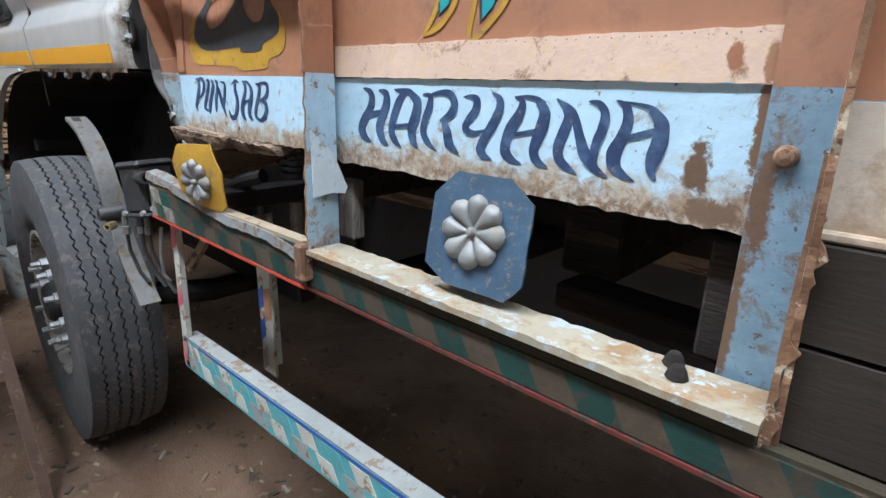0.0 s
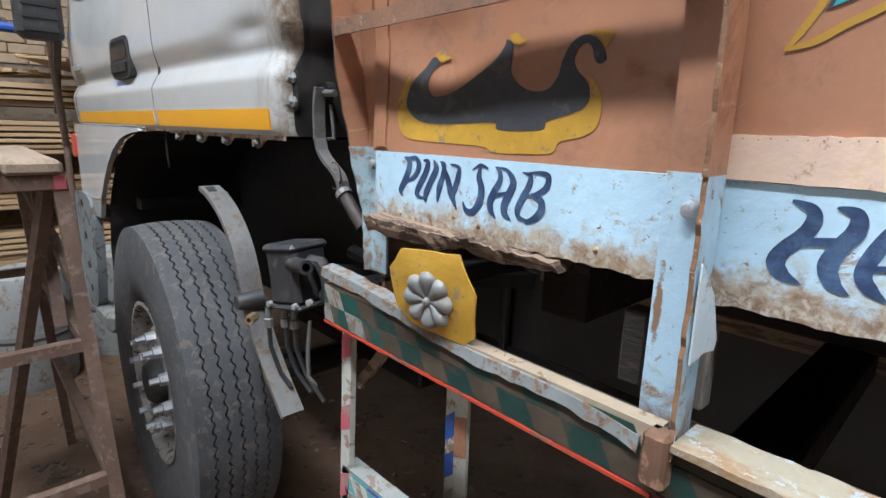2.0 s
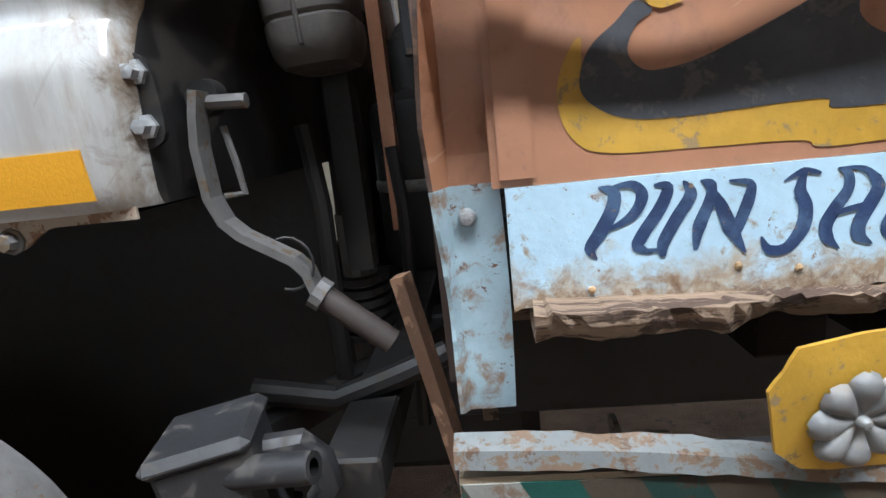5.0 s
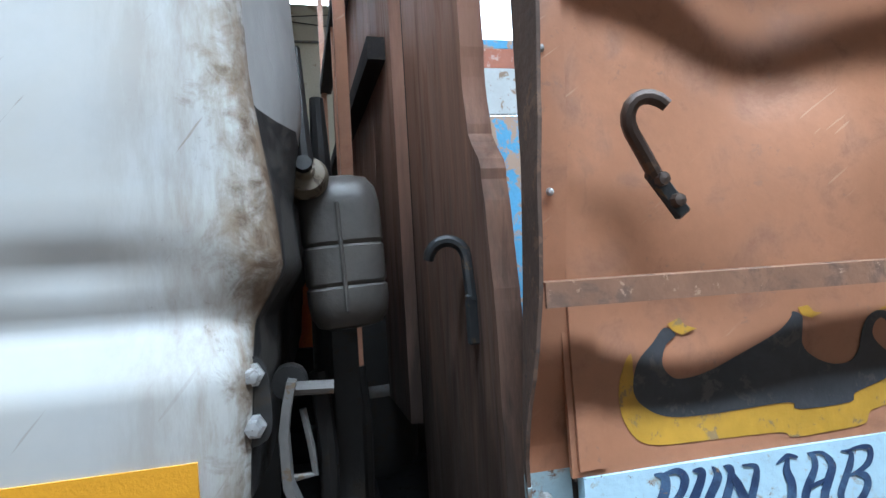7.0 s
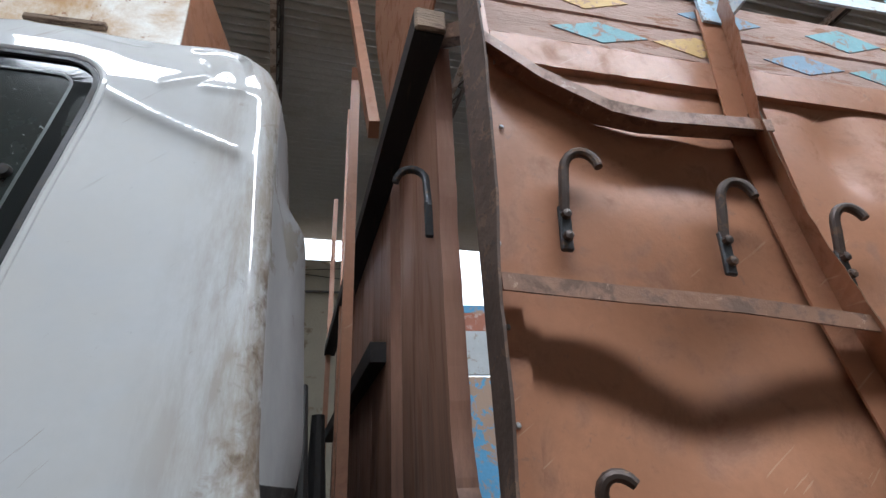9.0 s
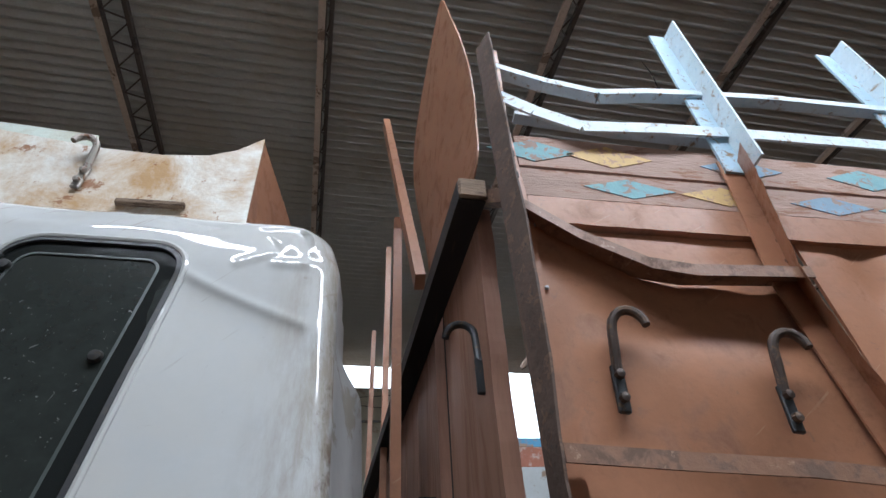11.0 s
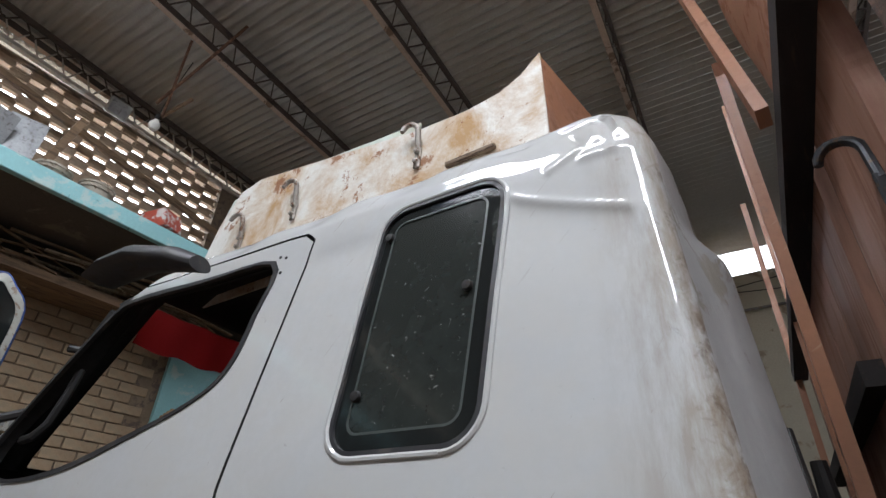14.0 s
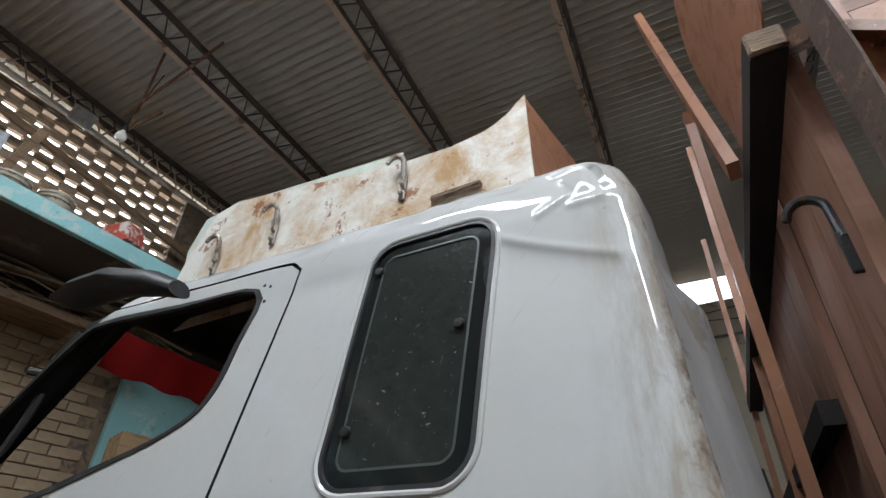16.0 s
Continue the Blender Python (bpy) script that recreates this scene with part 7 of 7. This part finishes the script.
apart("port", lathe([(0.010, -0.055), (0.018, -0.055), (0.019, -0.03), (0.019, 0.09)], 14, box_m @ pose(0.075, -0.05, 0.035, 0, 0, 70)), TRIM, "open hose port", True, vb)
apart("port_elbow", tubem([box_m @ Vector(p) for p in ((0.06, 0.0, 0.035), (0.10, 0.0, 0.03), (0.118, 0.0, 0.0), (0.118, 0.0, -0.035), (0.10, 0.0, -0.055))], 0.016, 10), TRIM, "", True, vb)
for k, (x, z) in enumerate(((0.108, -0.055), (0.05, -0.07), (-0.052, -0.07))):
    apart("bolt", lathe([(0.0005, -0.012), (0.008, -0.011), (0.009, 0.0)], 8, box_m @ pose(x, -0.052, z)), STEEL, "", False, vb)
for k, (x, y) in enumerate(((-0.32, -0.05), (-0.30, -0.02), (-0.275, -0.01))):
    apart("fitting", lathe([(0.006, -0.028), (0.011, -0.028), (0.011, -0.008), (0.008, -0.006), (0.008, 0.02)], 8, pose(x, y, 1.005, 90, 0, 0)), GREY_METAL, smooth=True)
    apart("hose", tubem([(x, y, 0.985), (x + 0.005, y, 0.93), (x + 0.03, y + 0.01, 0.87), (x + 0.06 + 0.015 * k, y + 0.02, 0.845 - 0.01 * k)], 0.0055, 6), BLACK, smooth=True)
apart("brass_union", lathe([(0.006, -0.03), (0.011, -0.03), (0.011, 0.0), (0.006, 0.0)], 6, pose(-0.345, -0.07, 1.0, 0, 0, 40)), mat("brass", (0.5, 0.38, 0.2), 0.4, 0.8), smooth=False)
apart("loop_strap", tubem([(-0.24, 0.01, 1.0), (-0.235, 0.0, 0.93), (-0.235, 0.0, 0.87), (-0.22, 0.01, 0.85)], 0.005, 6), GREY_METAL, smooth=True)
apart("rusty_plate", ragged(-0.09, 0.09, -0.012, 0.012, -0.04, 0.04, 0.006, 12, 9, True, True), RUST, "torn rusty plate").matrix_local = am.inverted() @ pose(0.03, 0.2, 0.07, 15, 0, -12)
apart("stay", beamm((-0.36, 0.05, 1.08), (-0.1, 0.62, 1.02), 0.04, 0.04), BLACK)

# ---- tilt lever and pipes between cab and body ----
lev = thing("cab_tilt_lever", "grey bent steel cab tilt lever with pipe handle", "lever", (-0.2, 0.05, 1.3))
lm = Matrix.Translation((0.2, -0.05, -1.3))


def lpart(name, bm, m, label="", smooth=False):
    o = part(name, bm, m, lev, label, smooth)
    o.matrix_parent_inverse = lm
    return o


bm = bmesh.new()
run = [(-0.258, 0.06, 1.505), (-0.264, 0.06, 1.48), (-0.268, 0.06, 1.452), (-0.266, 0.06, 1.40), (-0.256, 0.06, 1.374), (-0.24, 0.06, 1.358), (-0.215, 0.06, 1.343), (-0.19, 0.06, 1.328), (-0.178, 0.06, 1.314), (-0.172, 0.06, 1.292)]
rows = []
for k, p in enumerate(run):
    d = (Vector(run[min(k + 1, len(run) - 1)]) - Vector(run[max(k - 1, 0)])).normalized()
    side = Vector((-d.z, 0, d.x)) * 0.0045
    rows.append([bm.verts.new(Vector(p) + side * s + Vector((0, w, 0))) for s, w in ((1, -0.013), (1, 0.013), (-1, 0.013), (-1, -0.013))])
for a, b in zip(rows, rows[1:]):
    for i in range(4):
        bm.faces.new((a[i], a[(i + 1) % 4], b[(i + 1) % 4], b[i]))
bm.faces.new(rows[0][::-1])
bm.faces.new(rows[-1])
lpart("bar", bm, GREY_METAL)
lpart("pipe_handle", tubem([(-0.168, 0.06, 1.286), (-0.10, 0.06, 1.228)], 0.014, 12), mat("grimy_brown_pipe", (0.055, 0.042, 0.036), 0.6, grain=0.3), "grimy brown pipe handle", True)
lpart("collar", tubem([(-0.175, 0.06, 1.292), (-0.165, 0.06, 1.284)], 0.018, 12), GREY_METAL)
lpart("pivot_plate", lathe([(0.0005, -0.01), (0.018, -0.01), (0.019, 0.01), (0.0005, 0.01)], 14, pose(-0.262, 0.08, 1.50)), BLACK, smooth=True)
lpart("pin", tubem([(-0.257, 0.07, 1.494), (-0.216, 0.07, 1.492)], 0.0075, 8), GREY_METAL)
lpart("wire_loop", tubem([(-0.195 + 0.026 * math.cos(radians(a)), 0.052, 1.325 + 0.028 * math.sin(radians(a))) for a in range(110, -121, -20)], 0.0016, 6), TRIM)
lpart("latch_arm", tubem([(-0.25, 0.08, 1.47), (-0.243, 0.08, 1.43), (-0.24, 0.08, 1.40), (-0.262, 0.08, 1.398)], 0.004, 6), GREY_METAL)
bpart("corner_strut", beamm((-0.09, 0.10, 1.29), (-0.035, 0.085, 1.02), 0.024, 0.016), RUST, "rust-brown strut hanging under the corner")

# air cleaner added to darken the gap; orange can stands in for lit slivers
ac = thing("air_cleaner", "greasy black air cleaner drum added to darken the gap", "air cleaner", (-0.14, 0.95, 1.1))
part("drum", lathe([(0.001, 0.0), (0.125, 0.0), (0.135, 0.02), (0.135, 0.40), (0.125, 0.42), (0.05, 0.45), (0.001, 0.45)], 24, pose(0, 0, 0, 90)), BLACK, ac, smooth=True)
part("band", lathe([(0.1355, 0.20), (0.139, 0.205), (0.139, 0.225), (0.1355, 0.23)], 24, pose(0, 0, 0, 90)), GREY_METAL, ac, smooth=True)
part("intake", tubem([(-0.02, 0.0, 0.44), (-0.03, 0.02, 0.55), (-0.02, 0.12, 0.60)], 0.045, 12), BLACK, ac, smooth=True)
oc = thing("orange_can", "orange can added for lit slivers behind the coolant tank", "can", (-0.30, 1.62, 1.34))
part("can_body", boxm((-0.075, -0.06, 0.0), (0.045, 0.06, 0.42), 0.02, None, 2), mat("orange_plastic", (0.75, 0.20, 0.03), 0.45, spots=(0.5, 0.14, 0.03), amount=0.3, scale=14, grain=0.2), oc, smooth=True)
part("can_cap", lathe([(0.001, 0.43), (0.02, 0.43), (0.022, 0.405), (0.022, 0.40)], 14, pose(-0.03, 0, 0, 90)), BLACK, oc)
part("can_tray", boxm((-0.10, -0.08, -0.03), (0.07, 0.10, 0.0), 0.004), BLACK, oc)
part("tray_leg", boxm((-0.04, 0.0, -0.34), (0.0, 0.04, -0.03)), BLACK, oc)

# coolant tank
TANK = mat("grimy_clear_plastic", (0.088, 0.080, 0.074), 0.35, soft=0.25, spots=(0.11, 0.098, 0.085), amount=0.3, scale=16, grain=0.3)
tk = thing("coolant_tank", "grimy ribbed plastic coolant tank with cap", "tank", (-0.198, 0.25, 1.635))
tm = pose(0, 0, 0, 0, -3, 0)
bm = bmesh.new()
rows = []
for z, k in ((-0.10, 0.55), (-0.095, 0.80), (-0.08, 0.95), (-0.06, 1.0), (-0.043, 1.0), (-0.039, 0.95), (-0.034, 1.0), (0.0, 1.0), (0.013, 1.0), (0.017, 0.95), (0.022, 1.0), (0.07, 1.0), (0.095, 0.93), (0.11, 0.76), (0.116, 0.5)):
    rows.append([bm.verts.new(tm @ Vector((x * k, 0.028 + y * k, z))) for x, y in rounded(-0.052, 0.060, -0.073, 0.073, 0.034, 5)])
for p, q in zip(rows, rows[1:]):
    for i in range(len(p)):
        bm.faces.new((p[i], p[(i + 1) % len(p)], q[(i + 1) % len(p)], q[i]))
bm.faces.new(rows[0][::-1])
bm.faces.new(rows[-1])
b = part("tank_body", bm, TANK, tk, smooth=True)
part("rib", boxm((-0.003, -0.0485, -0.075), (0.003, -0.03, 0.075), 0.002, tm), TANK, tk)
cap = part("cap", lathe([(0.0005, -0.036), (0.012, -0.036), (0.014, -0.026), (0.026, -0.022), (0.031, -0.012), (0.030, -0.002), (0.021, 0.002), (0.021, 0.05)], 24, pose(-0.043, -0.035, 0.105, -18)), mat("tan_cap_plastic", (0.20, 0.165, 0.115), 0.5, spots=(0.08, 0.06, 0.045), amount=0.35, scale=40, grain=0.2), tk, smooth=True)
part("cap_knob", tubem([(-0.043, -0.07, 0.118), (-0.043, -0.078, 0.121)], 0.011, 10), BLACK, cap)
part("vent_hose", tubem([(-0.043, -0.05, 0.125), (-0.045, -0.045, 0.17), (-0.047, -0.03, 0.23), (-0.05, 0.0, 0.30)], [0.013, 0.011, 0.009, 0.007], 10), BLACK, tk, smooth=True)
part("stand", boxm((-0.02, 0.1, -0.4), (0.02, 0.14, -0.08)), BLACK, tk)
sn = thing("black_hose", "thin black plastic hose rising behind the tank", "hose", (-0.22, 0.42, 1.5))
part("hose", tubem([(0.0, 0, -0.4), (0.0, 0, 0.2), (-0.005, 0.0, 0.42)], [0.03, 0.022, 0.012], 10), BLACK, sn, smooth=True)
for x, y, z in ((-0.22, 0.5, 1.45), (-0.24, 0.3, 1.35), (-0.17, 0.6, 1.30)):
    p = thing("pipe", "black greasy pipe between cab and body", "pipe", (x, y, z), group="pipes behind the cab")
    part("run", tubem([(0, 0, -0.5), (0.01, 0, 0.0), (0.0, 0.0, 0.12)], 0.014, 8), BLACK, p, smooth=True)

# ---- the trestle ----
TRESTLE = mat("rusty_painted_angle", (0.16, 0.10, 0.075), 0.7, 0.2, spots=(0.21, 0.15, 0.12), amount=0.35, scale=26, grain=0.3)
tr = thing("trestle", "rusty steel work trestle with plank top", "trestle", (-1.20, -0.515, 0.0))


def tpt(x, y, z):
    return (x + 1.25, y + 0.55, z)


tops = [(-0.93, -0.375, 1.27), (-1.75, -0.40, 1.27), (-0.93, -0.85, 1.27), (-1.75, -0.85, 1.27)]
feet = [(-0.755, -0.34, 0.0), (-1.95, -0.34, 0.0), (-0.755, -0.95, 0.0), (-1.95, -0.95, 0.0)]
for a, b in zip(tops, feet):
    part("leg", beamm(tpt(*a), tpt(*b), 0.032, 0.032, (0, 1, 0)), TRESTLE, tr)


def leg_at(i, z):
    f = (1.27 - z) / 1.27
    return [tops[i][k] + (feet[i][k] - tops[i][k]) * f for k in range(2)] + [z]


for z in (0.845, 0.47):
    for i, j in ((0, 1), (0, 2), (2, 3), (1, 3)):
        part("rung", beamm(tpt(*leg_at(i, z)), tpt(*leg_at(j, z)), 0.03, 0.03), TRESTLE, tr)
part("brace", beamm(tpt(*leg_at(0, 1.0)), tpt(*leg_at(1, 1.22)), 0.028, 0.02), TRESTLE, tr)
part("brace", beamm(tpt(-0.95, -0.40, 1.25), tpt(-1.5, -0.62, 0.0), 0.03, 0.03), TRESTLE, tr)
part("brace", beamm(tpt(-1.2, -0.40, 1.25), tpt(-1.05, -0.40, 0.846), 0.03, 0.03), TRESTLE, tr)
part("top_rail", boxm(tpt(-1.78, -0.39, 1.25), tpt(-0.905, -0.36, 1.29), 0.003), MAGENTA, tr)
part("top_rail", boxm(tpt(-0.935, -0.87, 1.25), tpt(-0.905, -0.39, 1.29), 0.003), TRESTLE, tr)
DUSTWOOD = mat("dusty_plank", (0.28, 0.21, 0.15), 0.95, spots=(0.2, 0.15, 0.1), amount=0.4, scale=10, grain=0.25, bump=0.4, stretch=(0.5, 3, 3))
for k in range(4):
    y = -0.86 + 0.125 * k
    part("top_plank", boxm(tpt(-1.8, y, 1.29), tpt(-0.885, y + 0.118, 1.325), 0.008), DUSTWOOD, tr)

# ---- timber rack and stacks ahead of the truck ----
LIGHTWOOD = mat("sawn_timber", (0.50, 0.34, 0.19), 0.8, spots=(0.36, 0.23, 0.12), amount=0.4, scale=8, grain=0.25, stretch=(4, 0.5, 6))
rack = thing("timber_rack", "steel timber rack on the dirt floor", "rack", (-3.9, 0.2, 0))
for y in (-2.0, -0.9, 0.35, 1.5):
    for x in (-0.35, 0.35):
        part("upright", boxm((x - 0.025, y - 0.025, 0), (x + 0.025, y + 0.025, 2.0)), TRESTLE, rack)
    for z in (0.45, 0.85, 1.2, 1.5):
        part("arm", boxm((-0.35, y - 0.02, z - 0.05), (0.35, y + 0.02, z)), TRESTLE, rack)
    part("brace", beamm((-0.35, y, 1.5), (0.35, y + 0.5, 2.0), 0.04, 0.04), TRESTLE, rack)
rg = random.Random(8)
for z0, rowsn in ((0.45, 7), (0.85, 6), (1.2, 6), (1.5, 4)):
    for j in range(rowsn):
        for i in range(4):
            w = rg.uniform(0.13, 0.17)
            x = -4.22 + i * 0.17 + rg.uniform(-0.01, 0.01)
            y0, y1 = -1.9 + rg.uniform(-0.3, 0.3), 1.9 + rg.uniform(-0.4, 0.4)
            o = part("sawn_plank", boxm((x, y0, z0 + 0.036 * j), (x + w, y1, z0 + 0.036 * j + rg.uniform(0.022, 0.032)), 0.002), LIGHTWOOD)
            tagged(o, "pale sawn timber plank stacked on the rack", "plank", "planks on the rack")
for k in range(5):
    o = part("sawn_plank", boxm((-0.5, -0.16, 0), (0.5, 0.16, 0.02), 0.002, pose(-3.9 + 0.05 * k, -0.55 + 0.28 * k, 1.66 + 0.022 * k, 4, -6 + 4 * k, 60 + 25 * k)), LIGHTWOOD)
    tagged(o, "loose pale plywood offcut on the stack", "plank", "planks on the rack")
for x, y in ((-3.0, 0.15), (-2.75, -0.35), (-3.1, -0.7)):
    d = thing("grey_drum", "grey sheet-metal tank on the floor beyond the trestle", "drum", (x, y, 0.0), group="grey drums")
    part("shell", lathe([(0.001, 0.0), (0.2, 0.0), (0.21, 0.05), (0.21, 0.5), (0.18, 0.62), (0.05, 0.66), (0.001, 0.66)], 24, pose(0, 0, 0, 90)), GREYPAINT, d, smooth=True)
    part("hoop", lathe([(0.21, 0.28), (0.218, 0.30), (0.21, 0.32)], 24, pose(0, 0, 0, 90)), GREY_METAL, d, smooth=True)

# rope-wrapped blue bar and another vehicle's mirror beyond the cab
o = thing("striped_bar", "blue and white striped bar above the timber rack", "bar", (-2.9, -0.25, 1.89))
part("bar", tubem([(0, -0.7, 0.02), (0, 0.25, -0.02)], 0.025, 10), COBALT, o, smooth=True)
for k in range(5):
    y = -0.6 + 0.17 * k
    part("band", tubem([(0, y, 0.018), (0, y + 0.03, 0.016)], 0.0265, 10), OFFWHITE, o)
part("post", beamm((0, -0.72, 0.02), (0, -0.72, -1.89), 0.04, 0.04), TRESTLE, o)
part("brace", beamm((0, 0.22, -0.02), (-0.67, 0.26, -0.42), 0.035, 0.03), GREY_METAL, o)
v = thing("vehicle_mirror", "large blue and white framed vehicle mirror on a stand", "mirror", (-2.85, -0.08, 2.45))
oq = smooth_loop([(-0.20, -0.30), (0.08, -0.30), (0.13, 0.12), (0.06, 0.25), (-0.02, 0.27), (-0.16, 0.0)], 5)
iq = [(a * 0.84 - 0.005, b * 0.88 - 0.005) for a, b in oq]
bm = bmesh.new()
n = len(oq)
A = [bm.verts.new((0.02, a, b)) for a, b in oq]
B = [bm.verts.new((0.03, a, b)) for a, b in iq]
C = [bm.verts.new((-0.05, a, b)) for a, b in oq]
for i in range(n):
    j = (i + 1) % n
    bm.faces.new((A[i], A[j], B[j], B[i]))
    bm.faces.new((A[j], A[i], C[i], C[j]))
bm.faces.new(C)
part("frame", bm, OFFWHITE, v)
part("edge", tubem([(0.0, a * 1.02, b * 1.02) for a, b in oq] + [(0.0, oq[0][0] * 1.02, oq[0][1] * 1.02)], 0.010, 6), COBALT, v, "blue mirror edge", True)
part("glass", prismm(iq, 0.018, 0.026, "x"), GLASS_DARK, v)
part("arm", tubem([(-0.03, 0.0, -0.28), (-0.6, 0.1, -1.2), (-0.6, 0.1, -2.45)], 0.02, 8), TRESTLE, v)
# painted address board: bars only
sg = thing("wall_sign", "narrow white painted sign with illegible bars", "sign", (-4.45, 0.53, 2.44))
part("board", boxm((-0.03, -0.32, -0.045), (0.0, 0.32, 0.045)), OFFWHITE, sg)
for k in range(8):
    part("bar", boxm((0.0005, -0.29 + 0.07 * k, -0.02), (0.003, -0.245 + 0.07 * k, 0.02)), GREYPAINT, sg)
ply = thing("plank_bundle", "bundle of brown planks against the turquoise wall", "planks", (-4.35, 1.85, 0))
for k in range(4):
    part("plank", boxm((0.04 * k - 0.1, -0.25, 0), (0.04 * k - 0.07, 0.35, 2.70 + 0.012 * k), 0.003), LIGHTWOOD, ply)

# ---- pieces: honeycomb wall and brick courses ----
jb = boxm((-0.024, -0.071, -0.027), (0.024, 0.071, 0.027), 0.010)
me = bpy.data.meshes.new("brick")
jb.to_mesh(me)
jb.free()
me.materials.append(BRICK)
big = boxm((-0.006, -0.11, -0.034), (0.006, 0.11, 0.034), 0.003)
me2 = bpy.data.meshes.new("brick")
big.to_mesh(me2)
big.free()
me2.materials.append(mat("old_wall_brick", (0.44, 0.32, 0.205), 0.95, spots=(0.34, 0.27, 0.18), amount=0.5, scale=9, soft=0.1, grain=0.35, bump=0.5))
me3 = bpy.data.meshes.new("course")
cb = boxm((-0.024, -1.43, -0.0095), (0.024, 1.43, 0.0095))
cb.to_mesh(me3)
cb.free()
me3.materials.append(BRICK)
rows_n = 13
for r in range(rows_n):
    z = 4.205 + 0.0635 * r
    c = new("brick_course", me3)
    c.location, c.parent = (WX - 0.06, 0.12, z + 0.0), wall_w
    if r == rows_n - 1:
        continue
    for k in range(13):
        y = -1.30 + 0.24 * k + (0 if r % 2 else 0.12)
        if y > 1.52:
            continue
        o = new("brick", me)
        o.location, o.parent = (WX - 0.06, y, z + 0.032), wall_w
        o.rotation_euler = (0, 0, radians((k * 37 + r * 11) % 5 - 2))
for r in range(22):
    for k in range(12):
        y = -1.05 + 0.23 * k + (0.115 if r % 2 else 0)
        z = 1.86 + 0.076 * r
        if y > 1.44:
            continue
        o = new("brick", me2)
        o.location, o.parent = (WX - 0.007 + 0.003 * ((k * 7 + r * 5) % 3), y, z), wall_w
        o.rotation_euler = (radians(((k * 13 + r * 7) % 5 - 2) * 0.4), 0, 0)

# scraps on the dirt floor
SCRAP = [mat("scrap_pale", (0.27, 0.24, 0.20), 0.9), mat("scrap_wood", (0.20, 0.14, 0.085), 0.9), mat("scrap_dark", (0.07, 0.055, 0.045), 0.9), mat("scrap_orange", (0.8, 0.35, 0.03), 0.6)]
rg = random.Random(21)
for kind in range(3):
    bm = bmesh.new()
    for k in range((230, 360, 520)[kind]):
        x, y = rg.uniform(-3.2, 1.2), rg.uniform(-1.0, 0.9)
        s = rg.uniform(0.004, 0.014)
        box(bm, (-s * rg.uniform(0.4, 2.2), -s * 0.5, 0), (s * rg.uniform(0.4, 2.2), s * 0.5, s * 0.5), pose(x, y, 0.0005, rg.uniform(-12, 12), 0, rg.uniform(0, 180)))
    o = part("floor_scraps", bm, SCRAP[kind], kind="stuff", label="small scraps and chips scattered over the dirt")
o = part("bottle_cap", lathe([(0.001, 0.0), (0.012, 0.0), (0.012, 0.012), (0.001, 0.014)], 10, pose(-1.0, -0.29, 0.0, 90)), SCRAP[3])
tagged(o, "small orange plastic cap on the dirt floor", "cap")
